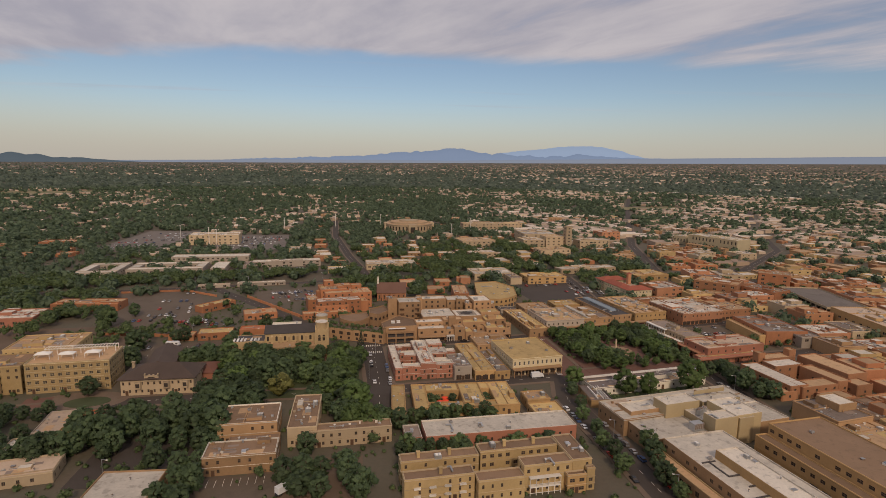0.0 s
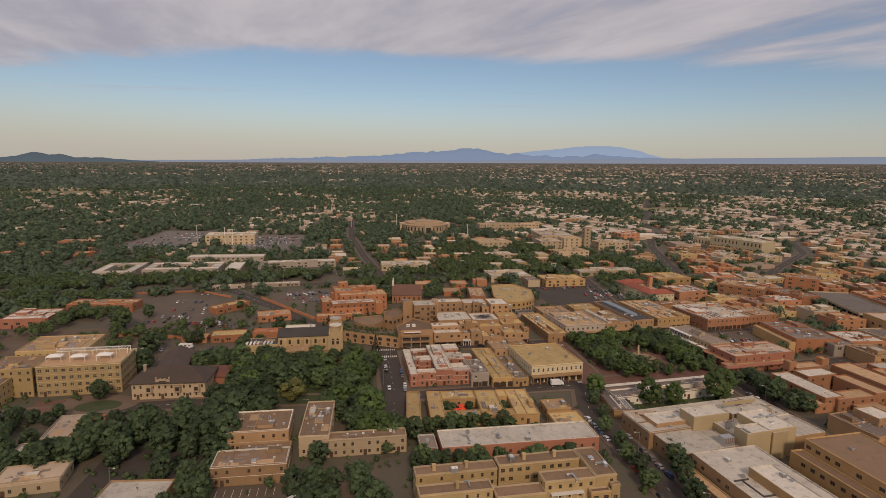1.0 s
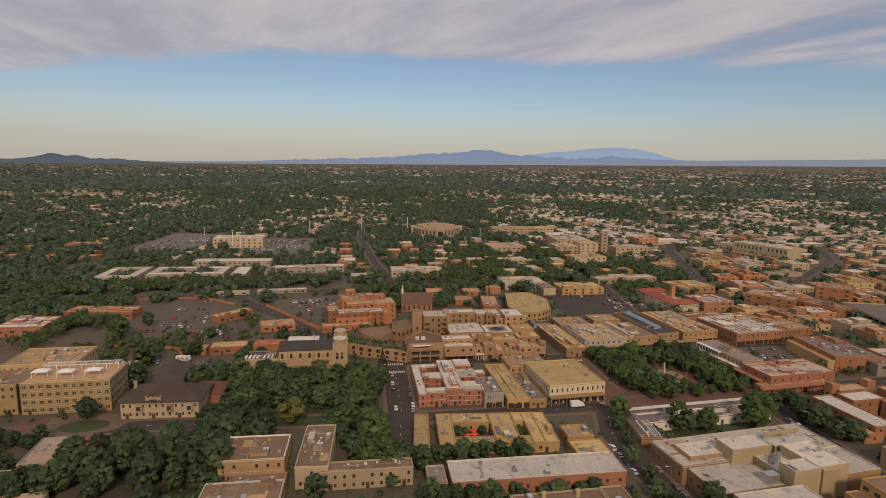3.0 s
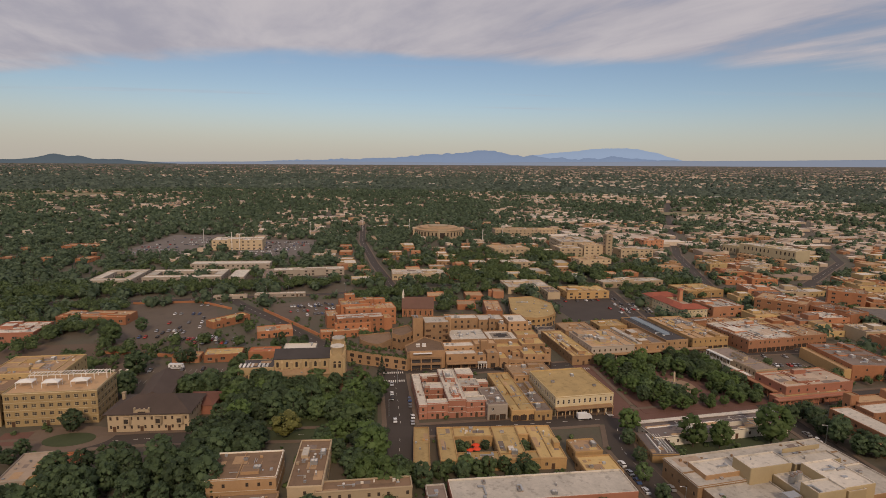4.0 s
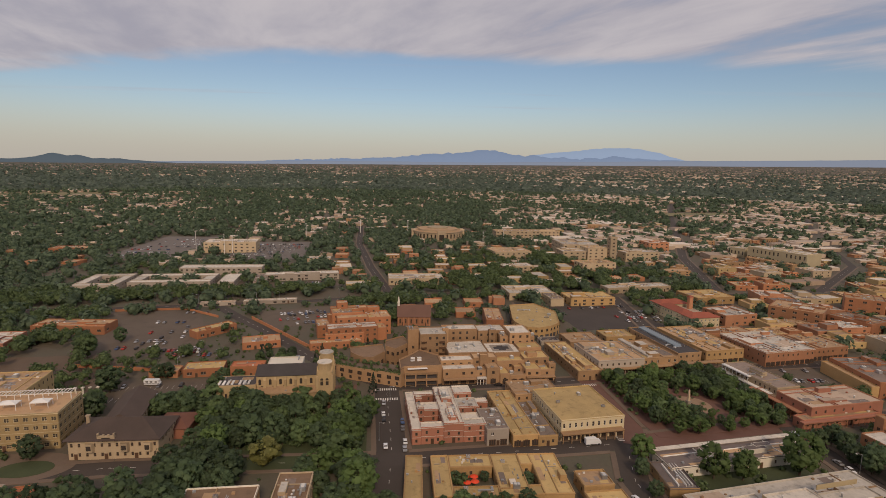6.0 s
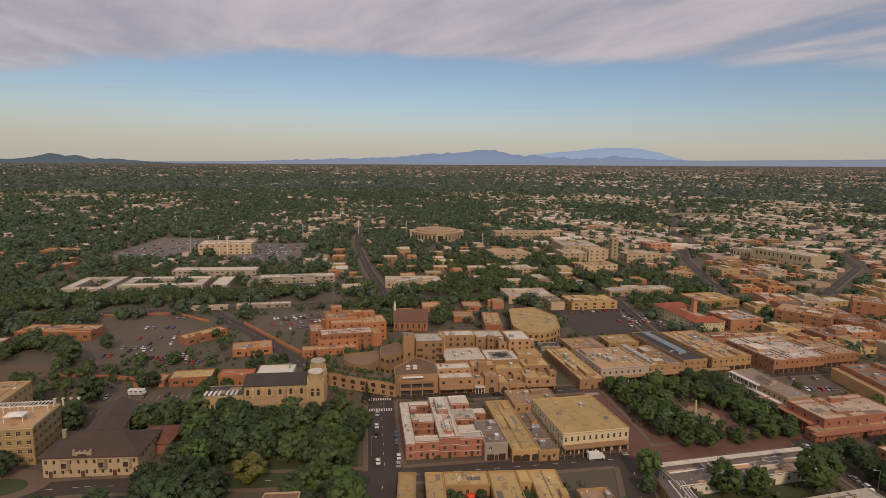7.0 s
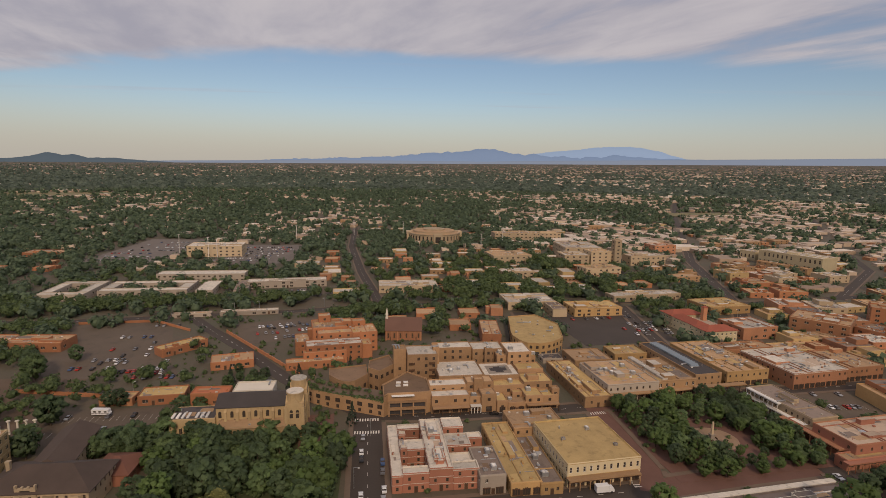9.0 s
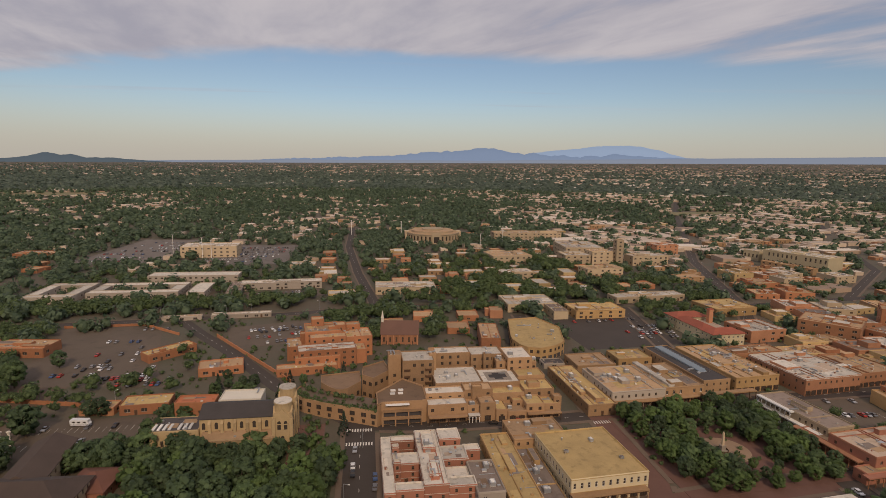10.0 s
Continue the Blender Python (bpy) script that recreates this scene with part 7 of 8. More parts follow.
# ---- the close-built quarter beyond the square ----
def quarter(x, y, turn, cols, rows, cw, ch, seed, group, tight=0.66):
    """Blocks of flat-roofed buildings set side by side, all a little different."""
    rng = random.Random(seed)
    c, s = math.cos(radians(turn)), math.sin(radians(turn))
    looks = ((PINK, R_GREY, "pinkish building with a grey cluttered roof"), (PALE, R_WHITE, "pale building with a dirty white roof"), (ORANGE, R_TAN, "orange adobe building with a gravel roof"), (ADOBE, R_TAN, "brown adobe building with a flat roof"), (TAN, R_TAN, "tan stucco building with a cluttered flat roof"), (TAN, R_GREY, "tan stucco building with a grey roof"),
             (PINK, R_WHITE, "pinkish stucco building with a white roof"), (CREAM, R_TAN, "cream stucco building with a flat roof"), (ADOBE, R_BROWN, "brown adobe building with a dark gravel roof"))
    for i in range(cols):
        for j in range(rows):
            a, q = (i - (cols - 1) / 2) * cw + rng.uniform(-2, 2), (j - (rows - 1) / 2) * ch + rng.uniform(-2, 2)
            px, py = x + a * c - q * s, y + a * s + q * c
            w, d, h = cw * rng.uniform(tight, tight * 0.5 + 0.63), ch * rng.uniform(tight, tight * 0.5 + 0.6), rng.choice((4.5, 5, 6, 7, 8, 9)) + 0.05 * j + 0.02 * i
            if rng.random() < (0.1 if tight < 0.8 else 0.03) or not is_free(px, py, min(w, d) * 0.36):
                continue
            wall, roof, label = rng.choice(looks)
            b = thing("shop_house", label, "building", px, py, turn, group)
            rot = turn + rng.uniform(-2, 2)
            mass(b, px, py, rot, w, d, h, wall, roof, 1 if h < 6 else 2, step=8, ww=2.0, near=False, units=rng.randrange(1, 4), faces="f", seed=rng.randrange(9999))
            if rng.random() < 0.6:
                k = rng.uniform(0.3, 0.55)
                mass(b, px + rng.uniform(-0.2, 0.2) * w, py + rng.uniform(-0.2, 0.2) * d, rot, w * k, d * k, h + rng.uniform(1.5, 3.2), wall, rng.choice((roof, R_WHITE)), 0, z0=h - 0.4, near=False, seed=rng.randrange(9999), rich=False)


quarter(248, 462, 14, 5, 4, 24, 19, 201, "houses of the old quarter", 0.9)
quarter(330, 610, 0, 6, 4, 30, 30, 202, "houses of the old quarter")
quarter(230, 600, 10, 3, 3, 28, 26, 203, "houses of the old quarter")
quarter(268, 330, 12, 4, 6, 23, 21, 204, "houses of the old quarter", 0.88)
quarter(222, 232, 18, 4, 4, 25, 24, 205, "houses of the old quarter", 0.85)
quarter(350, 352, 8, 4, 6, 26, 24, 207, "houses of the old quarter", 0.85)
quarter(385, 500, 4, 3, 7, 28, 24, 208, "houses of the old quarter", 0.82)
quarter(330, 760, 21, 5, 3, 34, 30, 206, "houses of the old quarter")
quarter(250, 738, -38, 4, 3, 17, 15, 210, "houses of the old quarter", 0.78)
quarter(208, 490, 16, 4, 2, 22, 17, 209, "houses of the old quarter", 0.9)


# ---- trees of the town ----
grove(104, 353, 16, 68, 68, 98, ["broad", "dark", "light", "light"], 0.58, 0.88, 4.2, 11, "trees of the square", hole=13, check=False)
grove(-92, 288, 12, 76, 60, 56, ["broad", "dark", "dark", "dark", "light", "broad", "dark"], 0.6, 1.25, 5.5, 12, "trees of the church park")
grove(-110, 252, 12, 26, 30, 12, ["dark"], 0.9, 1.3, 6, 13)
grove(-135, 216, 12, 66, 32, 26, ["dark"], 0.9, 1.3, 6, 14)
grove(-165, 205, 12, 60, 30, 14, ["dark"], 0.7, 1.0, 6, 27)
grove(-205, 225, 15, 40, 12, 6, ["dark"], 0.6, 0.9, 6, 28)
grove(-183, 252, 15, 8, 8, 1, ["dark"], 0.9, 1.0, 6, 29)
grove(-148, 305, 14, 34, 24, 9, ["dark", "broad"], 0.8, 1.2, 6, 71)
grove(-180, 338, 14, 14, 10, 3, ["dark"], 0.8, 1.0, 5, 72)
tree("dark", -198, 320, 1.35)
tree("dark", -203, 324, 1.1)
tree("broad", -247, 366, 1.2)
tree("dark", -254, 372, 1.3)
tree("dark", -246, 395, 1.0)
grove(60, 266, 104, 10, 4, 1, ["broad"], 0.9, 1.0, 6, 30)
grove(-105, 190, 5, 22, 46, 8, ["dark"], 0.8, 1.1, 6, 15)
grove(-45, 192, 0, 36, 30, 9, ["dark"], 0.7, 1.2, 6, 16)
grove(10, 217, 13.5, 66, 7, 16, ["dark", "broad"], 0.5, 0.75, 4, 17)
grove(-2, 244, 10, 44, 7, 10, ["dark", "broad"], 0.5, 0.7, 4, 18)
grove(-40, 236, 10, 30, 16, 10, ["broad", "light", "dark"], 0.7, 1.1, 5, 19)
tree("light", 88.5, 278.5, 1.2)
tree("light", 99.7, 278.5, 1.15)
tree("light", 124.4, 285.5, 1.5)
tree("light", 63, 288, 1.1)
grove(-58, 258, 10, 34, 22, 9, ["light", "broad", "dark"], 0.8, 1.2, 5, 20)
grove(82, 205, 92, 90, 5, 9, ["dark", "broad"], 0.6, 0.9, 7, 21, check=False)
grove(62, 240, 95, 80, 4, 7, ["dark", "broad"], 0.5, 0.8, 8, 22, check=False)
grove(155, 296, 110, 40, 10, 9, ["dark"], 0.8, 1.05, 5, 23, check=False)
grove(-175, 300, 14, 60, 20, 7, ["dark", "broad"], 0.8, 1.1, 7, 24)
grove(-104, 311, 14, 48, 8, 9, ["dark", "broad"], 0.6, 0.85, 5, 73)
grove(-140, 345, 14, 40, 30, 10, ["dark", "broad"], 0.6, 0.9, 6, 25)
grove(-110, 385, 10, 70, 26, 14, ["dark", "conifer", "broad"], 0.5, 0.8, 5, 26)
tree("yellow", -90, 264, 1.3)
tree("conifer", -63, 340, 0.9)
tree("light", -47, 246, 1.45)
tree("light", -60, 284, 1.35)
tree("light", -68, 297, 1.2)
tree("light", -58, 306, 1.25)
tree("broad", -62, 270, 1.2)


TOWN_TREES = []


def wood(x, y, rot, w, d, count, lo, hi, seed):
    rng = random.Random(seed)
    c, s = math.cos(radians(rot)), math.sin(radians(rot))
    for _ in range(count * 3):
        a, b = rng.uniform(-w / 2, w / 2), rng.uniform(-d / 2, d / 2)
        px, py = x + a * c - b * s, y + a * s + b * c
        r = rng.uniform(lo, hi)
        if count > 0 and is_free(px, py, 1.5):
            TOWN_TREES.append((px, py, r * 1.05, r))
            count -= 1


# ---- houses between the trees ----
HOUSES = []


def house_kinds():
    """Six small flat-roofed houses, out of which the outskirts are made."""
    for k, (w, d, h, wall, roof, fl) in enumerate(((14, 11, 4, ADOBE, R_TAN, 1), (18, 12, 4.5, TAN, R_WHITE, 1), (12, 10, 6.5, PINK, R_TAN, 2), (24, 14, 5, CREAM, R_WHITE, 1), (16, 16, 4.5, ORANGE, R_TAN, 1), (30, 16, 6, TAN, R_TAN, 2))):
        e = thing("house", ("brown adobe", "tan stucco white-roofed", "pinkish two-storey", "cream wide", "orange adobe", "long tan stucco")[k] + " house with a flat roof among trees", "house", group="houses of the outskirts")
        mass(e, 0, 0, 0, w, d, h, wall, roof, fl, step=8, ww=2.2, faces="f", seed=k, rich=False, far=True)
        mass(e, w * 0.3, d * 0.55, 0, w * 0.5, d * 0.6, h * 0.85, wall, roof, 0, seed=k + 9, rich=False)
        HOUSES.append([e, w + 4, d + 8, False])
    del OCCUPIED[-12:]


house_kinds()


def settle(x, y, turn, w, d, count, seed, kinds):
    rng = random.Random(seed)
    c, s = math.cos(radians(turn)), math.sin(radians(turn))
    for _ in range(count * 6):
        if count <= 0:
            return
        a, q = rng.uniform(-w / 2, w / 2), rng.uniform(-d / 2, d / 2)
        px, py = x + a * c - q * s, y + a * s + q * c
        h = HOUSES[rng.choice(kinds)]
        if not is_free(px, py, max(h[1], h[2]) / 2):
            continue
        rot = turn + rng.choice((0, 0, 0, 90)) + rng.uniform(-4, 4)
        m = pose(px, py, ground_z(px, py), 0, 0, rot)
        if not h[3]:
            h[0].matrix_basis, h[3] = m, True
        else:
            copy_thing(h[0], m)
        occupy(px, py, rot, h[1], h[2])
        count -= 1


settle(380, 720, 20, 330, 260, 40, 41, (0, 1, 2, 3, 4, 5, 5))
settle(480, 900, 20, 420, 320, 40, 42, (0, 1, 3, 4, 5, 5))
settle(-30, 740, 14, 330, 270, 56, 44, (0, 1, 2, 3, 4, 1, 3))
settle(-20, 520, 10, 110, 50, 7, 48, (0, 2, 4))
settle(-560, 560, 10, 260, 420, 18, 45, (0, 2, 4))
settle(30, 1150, 14, 700, 220, 24, 46, (0, 1, 3, 4, 5))

wood(-262, 526, 20, 350, 34, 170, 3.2, 5.2, 31)
wood(-310, 420, 20, 50, 110, 46, 3.0, 4.8, 30)
wood(-225, 352, 14, 30, 16, 8, 2.6, 4.0, 29)
wood(-70, 500, 12, 100, 60, 60, 3.2, 5.2, 32)
wood(-30, 565, 14, 190, 60, 90, 3.0, 5.2, 33)
wood(-250, 350, 14, 180, 130, 60, 2.8, 4.6, 34)
wood(-300, 620, 14, 240, 110, 90, 2.6, 4.2, 35)
wood(150, 590, 18, 160, 70, 60, 3.0, 5.0, 36)
wood(240, 440, 20, 160, 200, 34, 2.0, 3.6, 37)
wood(-400, 430, 10, 120, 140, 120, 3.2, 5.4, 38)
wood(0, 700, 14, 320, 160, 170, 2.8, 5.2, 39)
wood(60, 390, 18, 330, 260, 90, 1.6, 2.8, 40)
wood(-120, 280, 14, 260, 240, 70, 1.6, 2.8, 48)
wood(230, 300, 18, 130, 240, 50, 1.8, 3.2, 49)
wood(330, 600, 20, 260, 240, 90, 2.0, 3.6, 47)
wood(62, 775, 14, 40, 90, 40, 4.5, 7.0, 81)
wood(-20, 740, 14, 60, 130, 40, 3.4, 5.8, 82)
wood(-20, 630, 14, 60, 60, 40, 4.0, 6.5, 83)
wood(70, 640, 14, 110, 60, 60, 3.5, 6.0, 84)
wood(150, 690, 20, 70, 50, 30, 3.0, 5.0, 85)
leaf_field("town_trees", TOWN_TREES, 26, 0.21, TOWN_LEAF, "leafy green trees along streets and yards", 290, core=0.7, lobes=4)

def shrubs(count, seed):
    """Low bushes in yards and along walls, past counting."""
    rng = random.Random(seed)
    pts = []
    while len(pts) < count:
        x, y = rng.uniform(-260, 320), rng.uniform(165, 520)
        if is_free(x, y, 0.4):
            r = rng.uniform(0.5, 1.5)
            pts.append((x, y, r * 0.6, r))
    leaf_field("shrubs", pts, 16, 0.42, TOWN_LEAF, "low green shrubs in yards and along walls", 295)


shrubs(1500, 61)

# ---- the far town: houses and trees past counting ----
GRASS = material("dry_grass", (0.25, 0.20, 0.095), vary=0.45, fine=0.25, coarse=0.02, shift=(0.16, 0.15, 0.075), own=0.0)


def meadow(x, y, rot, w, d, seed):
    """A piece of open dry grass with an uneven edge, lying on the rising country."""
    v, f, n = [], [], 40
    c, sn = math.cos(radians(rot)), math.sin(radians(rot))
    for ring in (0.0, 0.5, 1.0):
        for k in range(n):
            a = 2 * math.pi * k / n
            q = ring * (1 + 0.28 * noise.noise(Vector((math.cos(a) * 1.6, math.sin(a) * 1.6, seed))))
            px, py = math.cos(a) * w / 2 * q, math.sin(a) * d / 2 * q
            wx, wy = x + px * c - py * sn, y + px * sn + py * c
            v.append((wx, wy, ground_z(wx, wy) + 1.2))
    for r in range(2):
        for k in range(n):
            j = (k + 1) % n
            f.append((r * n + k, r * n + n + k, r * n + n + j, r * n + j))
    tagged(new("meadow", mesh_from("meadow", v, f, [GRASS], smooth=True)), "open slope of dry yellow grass between trees", "meadow", kind="structure")
    occupy(x, y, rot, w * 0.8, d * 0.7)


meadow(-1300, 1540, 38, 330, 150, 2.0)
meadow(-1180, 1650, 38, 200, 80, 5.0)
meadow(520, 1560, 15, 200, 100, 7.0)


def hill_lodge(x, y, rot):
    b = building("hill_lodge", "large orange pueblo-style lodge on a wooded slope", x, y, rot, "lodge")
    b.matrix_basis = pose(x, y, ground_z(x, y), 0, 0, rot)
    occupy(x, y, rot, 90, 40)
    for u, w, d, h in ((-22, 26, 16, 8), (0, 24, 18, 13), (20, 22, 14, 9), (4, 9, 9, 19), (34, 14, 12, 6)):
        q = pose(x, y, 0, 0, 0, rot) @ Vector((u, 0.1 * u, 0))
        mass(b, q.x, q.y, rot, w, d, h, ORANGE, R_TAN, 2, step=5, ww=2.0, rich=False, faces="f")


hill_lodge(-985, 1915, 25)

FARWALL = material("distant_house_walls", (0.42, 0.30, 0.205), island=True, shift=(0.58, 0.47, 0.36), own=0.14)
FARROOF = material("distant_house_roofs", (0.36, 0.25, 0.175), island=True, shift=(0.60, 0.52, 0.43), own=0.2)


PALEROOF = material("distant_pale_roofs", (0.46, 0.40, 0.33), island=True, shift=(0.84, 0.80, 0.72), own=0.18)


def far_scale(r):
    """Things on the rising far plain are as small as their true distance makes them."""
    return max(0.08, 1 - max(0.0, (r - 1400) / 3450) ** 1.25)


FAR_R = [2100 + 21 * k for k in range(128)]
FAR_DIP = [far_scale(r) / r for r in FAR_R]


def far_radius(rng):
    """A distance on the far plain, spread evenly over its dip below the horizon."""
    dip = rng.uniform(FAR_DIP[-1], FAR_DIP[0])
    return FAR_R[min(range(128), key=lambda k: abs(FAR_DIP[k] - dip))] + rng.uniform(-12, 12)


def patchy(x, y, r):
    """Where the town is built over: large patches, drawn out as they lie."""
    q = far_scale(r)
    return noise.noise(Vector((x * 0.0042, y * 0.0021 / q, 9))) + 0.6 * noise.noise(Vector((x * 0.0012, y * 0.0011 / q, 4)))


def far_houses():
    rng = random.Random(77)
    near_by, yonder = Solid(), Solid()
    for k in range(29000):
        a = radians(rng.uniform(-54, 43))
        r = 700 + 1500 * rng.random() ** 0.7 if k < 11000 else far_radius(rng)
        x, y = r * math.sin(a), 60 + r * math.cos(a)
        deg = math.degrees(a)
        right, far = max(0, min(1, (deg + 3) / 18)), max(0, min(1, (r - 2500) / 900))
        want = 0.30 + 0.5 * right + (0.62 * far * max(0.12, min(1, (deg + 30) / 16)))
        want *= max(0.1 if r < 2200 else 0.0, min(1.6, 0.7 + 1.7 * patchy(x, y, r)))
        if rng.random() > want or (r < 2100 and not is_free(x, y, 9)):
            continue
        q = far_scale(r)
        w, d, h = rng.uniform(9, 24), rng.uniform(8, 15), rng.uniform(3.2, 5.5)
        if rng.random() < (0.05 if deg < 0 else 0.16):
            w, d, h = w * rng.uniform(1.8, 3.6), d * 2.2, h * 1.2
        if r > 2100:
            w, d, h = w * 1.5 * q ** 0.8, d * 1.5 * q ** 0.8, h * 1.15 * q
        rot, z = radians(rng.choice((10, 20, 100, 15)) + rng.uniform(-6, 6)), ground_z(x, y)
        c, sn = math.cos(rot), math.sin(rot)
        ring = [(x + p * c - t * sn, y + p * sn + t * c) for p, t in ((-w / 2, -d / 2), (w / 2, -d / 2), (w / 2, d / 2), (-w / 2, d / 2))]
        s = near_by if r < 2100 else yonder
        n = len(s.v)
        s.v += [(*p, z - 4) for p in ring] + [(*p, z + h) for p in ring]
        s.f += [(n, n + 1, n + 5, n + 4), (n + 1, n + 2, n + 6, n + 5), (n + 2, n + 3, n + 7, n + 6), (n + 3, n, n + 4, n + 7)]
        s.i += [0] * 4
        s.quad([(*p, z + h + 0.01) for p in ring], 1)
    tagged(new("distant_houses", near_by.mesh("distant_houses", FARWALL, FARROOF)), "scattered flat-roofed brown and tan houses among trees", "houses", kind="stuff")
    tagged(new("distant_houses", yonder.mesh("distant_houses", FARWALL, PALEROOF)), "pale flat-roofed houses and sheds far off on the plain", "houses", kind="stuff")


far_houses()


def far_trees():
    rng = random.Random(78)
    bands = ((430, 1000, 5600, 2.6, 6.4, 26, 0.27), (1000, 2200, 16500, 3.0, 7.2, 8, 0.42), (2200, 4650, 22000, 7.5, 14.0, 1, 0.7))
    for k, (r0, r1, count, lo, hi, tufts, size) in enumerate(bands):
        pts = []
        for _ in range(count):
            a = radians(rng.uniform(-54, 44))
            r = math.sqrt(rng.uniform(r0 * r0, r1 * r1)) if k < 2 else far_radius(rng)
            x, y = r * math.sin(a), 60 + r * math.cos(a)
            deg = math.degrees(a)
            dense = 0.95 - 0.42 * max(0, min(1, (deg - 2) / 16)) - 0.35 * max(0, min(1, (r - 2700) / 900)) * max(0.1, min(1, (deg + 30) / 16))
            if k == 2:
                dense = max(dense, 0.72)
            dense *= max(0.25, 0.95 - 0.9 * patchy(x, y, r))
            rad = rng.uniform(lo, hi) * (far_scale(r) ** 0.85 if k == 2 else 1)
            if rng.random() > dense or (r < 2000 and not is_free(x, y, 2.5)):
                continue
            pts.append((x, y, ground_z(x, y) + rad * (0.75 if k < 2 else 0.35), rad))
        # the farthest band takes the leaves with haze in their colour
        leaf_field("distant_trees", pts, tufts, size, HAZED_LEAF if k == 2 else FAR_LEAF, ("dense green trees between the houses", "wide belt of dark trees beyond the town", "hazy far woods on the plain")[k], 300 + k, core=(0.72, 0.74, 0.95)[k])


far_trees()

# ---- parked cars ----
for k, (x, y) in enumerate(((-184, 379), (-188, 385), (-192, 391), (-207, 384))):
    parked_row(x, y, 14, (10, 10, 9, 8)[k], seed=50 + k, fill=0.8, far=True)
for k in range(5):
    parked_row(-212 - 7 * k, 398 + 11 * k, 14, 9 - k, pitch=4.6, far=True, seed=160 + k, fill=0.3)
for k in range(3):
    parked_row(-136 - 4 * k, 462 + 12 * k, 30, 14, pitch=3.0, far=True, seed=170 + k, fill=0.7)
for k in range(4):
    parked_row(120, 508 + 9 * k, 15, 9, pitch=3.4, far=True, seed=180 + k, fill=0.4)
parked_row(-225, 400, 14, 7, pitch=4, far=True, seed=60, fill=0.4)
parked_row(-228, 385, 14, 7, pitch=4, far=True, seed=59, fill=0.5)
parked_row(-238, 470, 14, 5, pitch=5, far=True, seed=58, fill=0.5)
parked_row(-150, 470, 30, 12, far=True, seed=61, fill=0.6)
parked_row(-158, 484, 30, 12, far=True, seed=62, fill=0.6)
parked_row(-180, 331, 14, 12, far=True, seed=57, fill=0.3)
parked_row(-39, 296, 103, 5, pitch=6.2, seed=63, across=False, z=0.09)
parked_row(-50, 306, 103, 8, pitch=6.2, seed=64, across=False, z=0.09)
parked_row(61, 232, 104, 12, pitch=6.2, seed=65, across=False, z=0.09)
parked_row(75, 220, 104, 9, pitch=6.2, seed=66, across=False, z=0.09)
parked_row(145, 300, 101, 8, pitch=6.2, seed=67, across=False, z=0.09)
parked_row(0, 358.5, 15, 8, pitch=6.5, seed=68, across=False, z=0.09)
parked_row(-60, 182, 12, 5, seed=69, fill=0.5)
for k in range(7):
    parked_row(-312, 730 + 18 * k, 14, 26, seed=70 + k, fill=0.6, far=True)
    parked_row(-455, 705 + 25 * k, 10, 22, seed=80 + k, fill=0.4, far=True)
parked_row(184, 392, 8, 8, seed=93, fill=0.5, far=True)
parked_row(184, 408, 8, 8, seed=94, fill=0.4, far=True)
parked_row(-178, 318, 14, 13, seed=95, fill=0.4, far=True)
parked_row(88, 544, 18, 18, seed=90, fill=0.4, far=True)
parked_row(110, 520, 20, 8, seed=91, fill=0.4, far=True)
parked_row(-190, 592, 20, 20, seed=92, fill=0.5, far=True)
small_box_truck(45, 299.5, 15, "white box truck parked beside the square", 0.1)
small_box_truck(-61, 183, 55, "white delivery van parked in a dirt yard", 0.08)
camper(-183, 333, 8)
semi_trailer(138, 393, 100)


# ---- small things ----
def garden_wall(x0, y0, x1, y1, h, label):
    s = Solid()
    L, turn = math.hypot(x1 - x0, y1 - y0), math.degrees(math.atan2(y1 - y0, x1 - x0))
    s.box(-L / 2, L / 2, -0.3, 0.3, -0.2, h, 0, 0.1)
    s.box(-L / 2, L / 2, -0.2, 0.2, h, h + 0.15, 0, 0.1)
    n = int(L / 8)
    for k in range(n + 1):
        s.box(-L / 2 + k * L / n - 0.4, -L / 2 + k * L / n + 0.4, -0.42, 0.42, -0.2, h + 0.35, 0, 0.08)
    ob = new("garden_wall", s.mesh("garden_wall", ORANGE))
    ob.matrix_basis = pose((x0 + x1) / 2, (y0 + y1) / 2, 0, 0, 0, turn)
    tagged(ob, label, "wall")


garden_wall(-243, 350, -196, 351, 1.8, "low adobe wall beside the dirt yard")
garden_wall(-108, 393, -186, 462, 2.0, "orange adobe wall along the bending street")
garden_wall(-300, 464, -250, 479, 1.6, "orange adobe wall at the end of the parking lot")
garden_wall(-250, 479, -214, 462, 1.6, "orange adobe wall round the parking lot corner")


def street_lamp(x, y, rot):
    if "lamp" in PROTO:
        return copy_thing(PROTO["lamp"], pose(x, y, 0.05, 0, 0, rot))
    e = thing("street_lamp", "tall grey steel street lamp with a curved arm", "street lamp", x, y, rot, "street lamps", z=0.05)
    s = Solid()
    s.prism(ring_of(8, 0.12), 0, 8.5)
    s.prism(ring_of(8, 0.2), 0, 0.6)
    part("pole", s.mesh("pole", STEEL), e)
    a = Solid()
    a.box(-0.06, 1.8, -0.06, 0.06, 8.4, 8.52)
    part("arm", a.mesh("arm", STEEL), e)
    h = Solid()
    h.box(1.5, 2.3, -0.18, 0.18, 8.3, 8.5, 0, 0.08)
    part("lamp_head", h.mesh("lamp_head", WHITEPAINT), e)
    PROTO["lamp"] = e
    return e


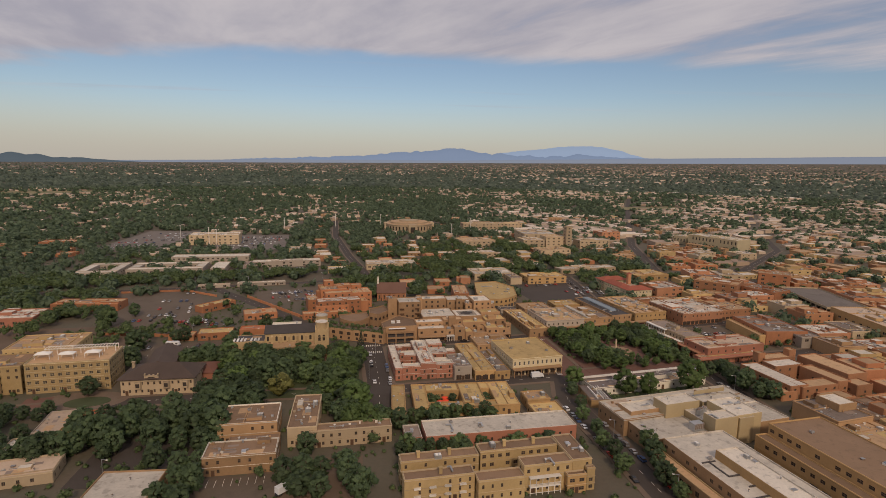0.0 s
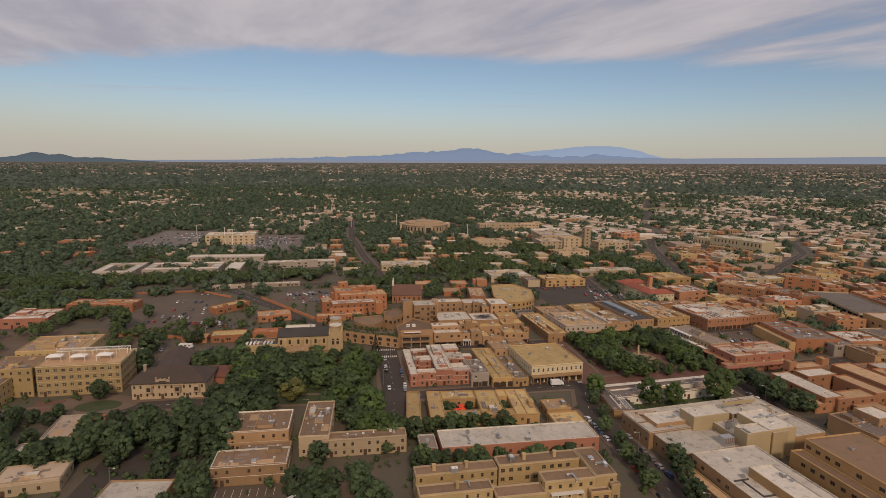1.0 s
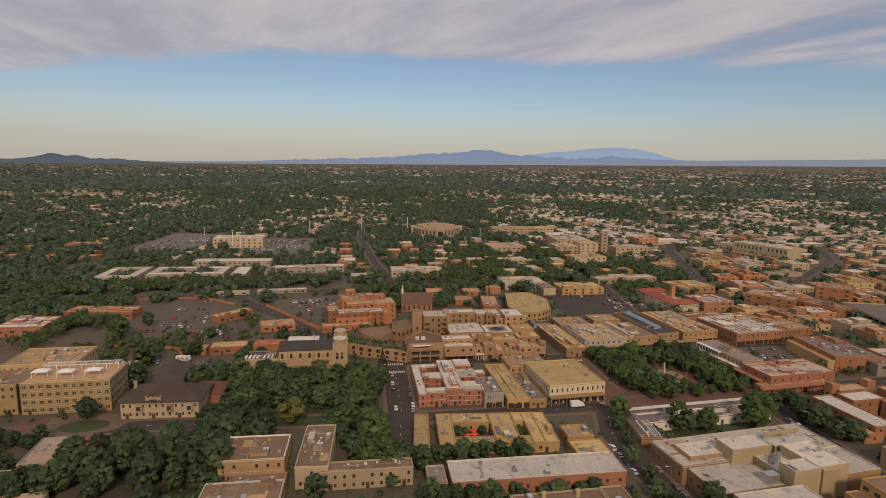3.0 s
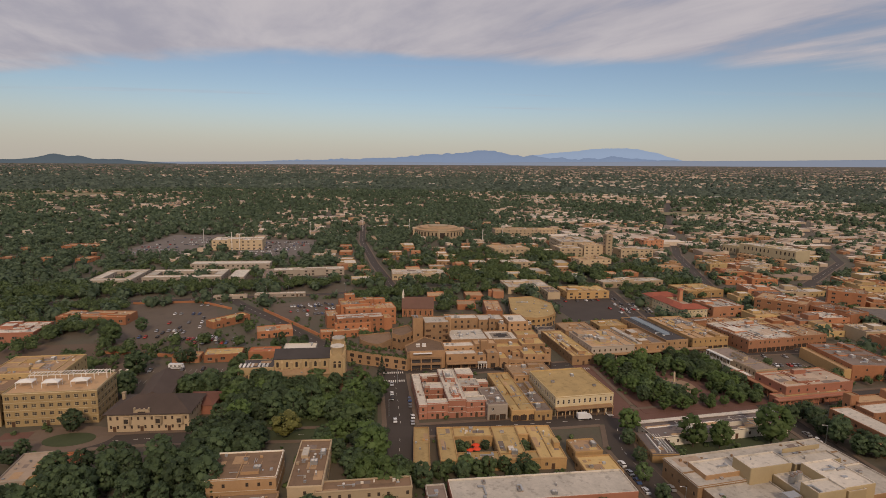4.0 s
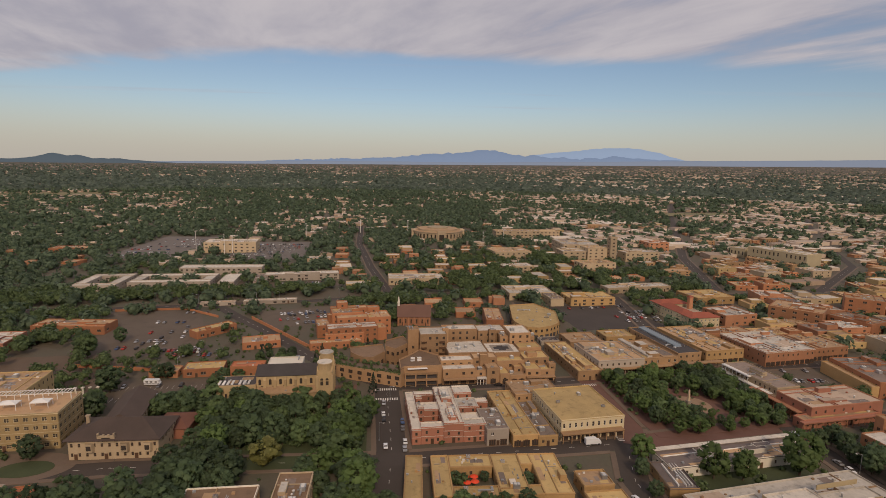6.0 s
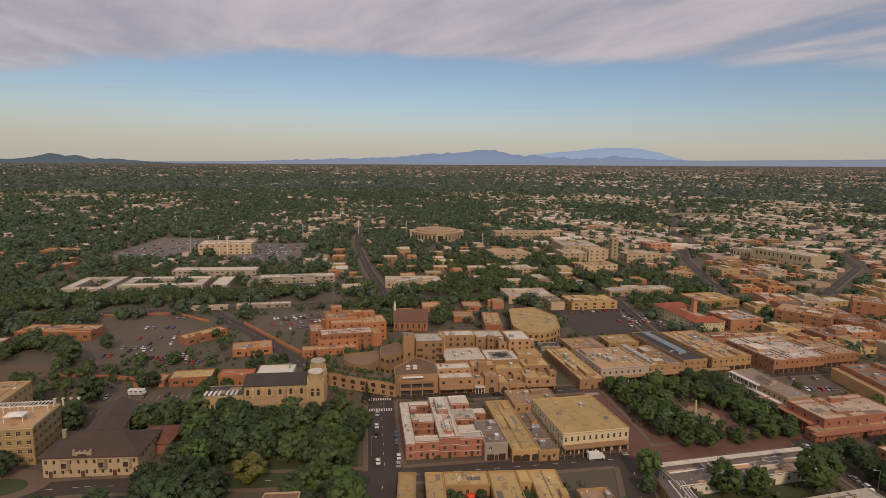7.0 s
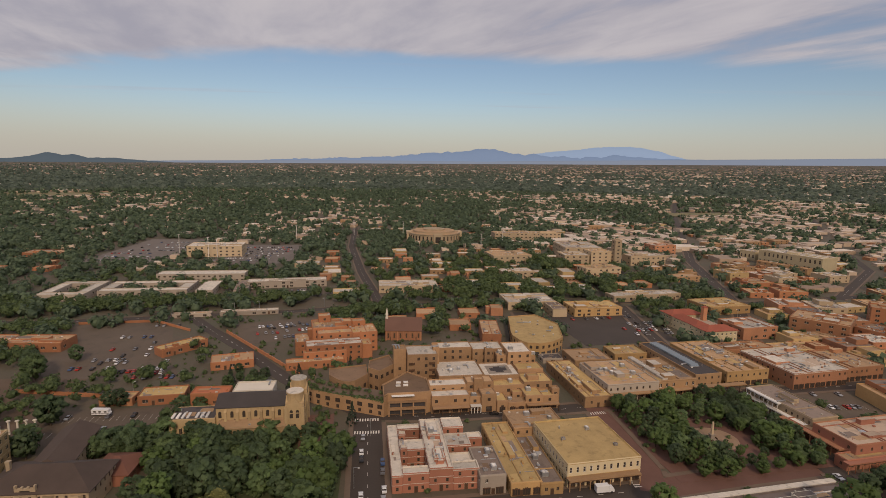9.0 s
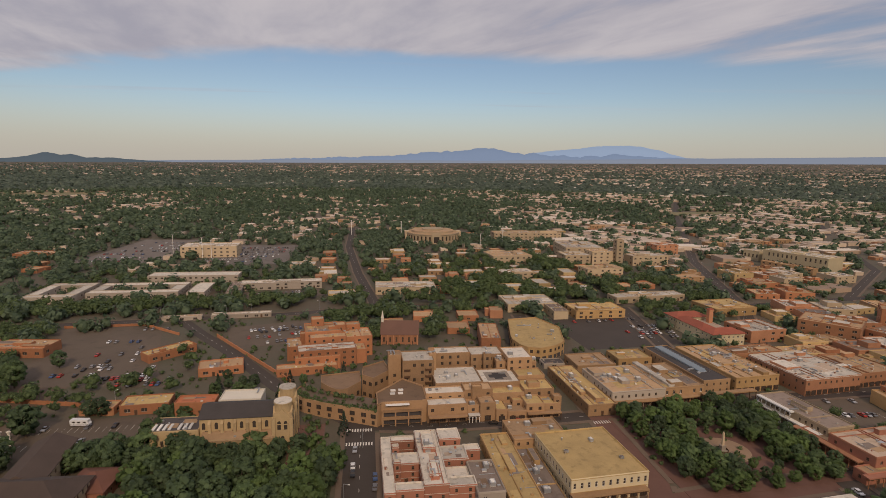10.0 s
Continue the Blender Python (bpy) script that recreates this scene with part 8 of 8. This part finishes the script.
for x, y, r in ((-205, 512, 250), (-188, 520, 250), (-250, 498, 250), (-140, 540, 250), (82, 190, 170), (70, 232, 170), (-52, 330, 0), (-49, 290, 0), (150, 290, 170), (-180, 352, 90), (-130, 185, 0), (200, 560, 200), (240, 700, 200), (250, 790, 200)):
    street_lamp(x, y, r)


def light_mast(x, y, h):
    e = thing("light_mast", "tall slim white light mast beside a parking lot", "light mast", x, y, 0, "light masts of the lots")
    s = Solid()
    s.prism(ring_of(6, 0.4), 0, h)
    part("pole", s.mesh("pole", WHITEPAINT), e)
    a = Solid()
    a.box(-1.4, 1.4, -0.25, 0.25, h, h + 0.5)
    part("lamp_bar", a.mesh("lamp_bar", WHITEPAINT), e)


for x, y, h in ((-408, 772, 24), (-352, 742, 26), (-346, 752, 22), (-300, 905, 24), (-236, 1000, 24), (-150, 985, 26), (12, 950, 26), (-20, 905, 20)):
    light_mast(x, y, h)


def gate_column(x, y):
    if "column" in PROTO:
        return copy_thing(PROTO["column"], pose(x, y, 0))
    e = thing("gate_column", "plain white round column at the hotel yard", "column", x, y, 0, "columns of the hotel yard")
    s = Solid()
    s.prism(ring_of(12, 0.45), 0, 6)
    part("shaft", s.mesh("shaft", WHITE), e)
    c = Solid()
    c.box(-0.65, 0.65, -0.65, 0.65, 6, 6.5, 0, 0.1)
    part("capital", c.mesh("capital", WHITE), e)
    PROTO["column"] = e
    return e


for k in range(4):
    gate_column(-209 + 3.4 * k, 310 + 0.9 * k)


def umbrella(x, y):
    if "umbrella" in PROTO:
        return copy_thing(PROTO["umbrella"], pose(x, y, 0))
    e = thing("parasol", "bright red-orange canvas parasol in a courtyard", "parasol", x, y, 0, "parasols of the courtyard")
    p = Solid()
    p.prism(ring_of(8, 0.06), 0, 2.6)
    part("pole", p.mesh("pole", WOOD), e)
    c = Solid()
    r = ring_of(8, 1.7)
    for k in range(8):
        a, q = r[k], r[(k + 1) % 8]
        c.quad([(*a, 2.2), (*q, 2.2), (0, 0, 2.9)])
        c.quad([(*q, 2.2), (*a, 2.2), (0, 0, 2.8)])
    part("canopy", c.mesh("canopy", REDCLOTH), e)
    PROTO["umbrella"] = e
    return e


for x, y in ((-8.5, 259.5), (-5.5, 260.5), (-9.5, 263), (-6, 263.8)):
    umbrella(x, y)
tree("dark", -13, 261, 0.5)
tree("dark", -2, 264, 0.45)
tree("dark", 14.5, 264, 0.55)


def terrace_plants():
    """Planters, vines and small trees along the edge of the hotel terrace."""
    rng = random.Random(91)
    pts = []
    for _ in range(190):
        k = rng.randrange(len(TERRACE) - 1)
        (u0, v0), (u1, v1), a = TERRACE[k], TERRACE[k + 1], rng.random()
        back = rng.choice((0.7, 0.7, 1.2, 4.0, 8.5))
        r = rng.uniform(0.4, 1.0) * (1.5 if back > 5 else 1)
        p = HOTEL @ Vector((u0 + (u1 - u0) * a + back * 0.45, v0 + (v1 - v0) * a + back, 0))
        pts.append((p.x, p.y, 6.9 + r * 0.7, r))
    leaf_field("terrace_plants", pts, 22, 0.34, TOWN_LEAF, "green planters and shrubs along the terrace edge of the hotel", 296, core=0.6)


terrace_plants()
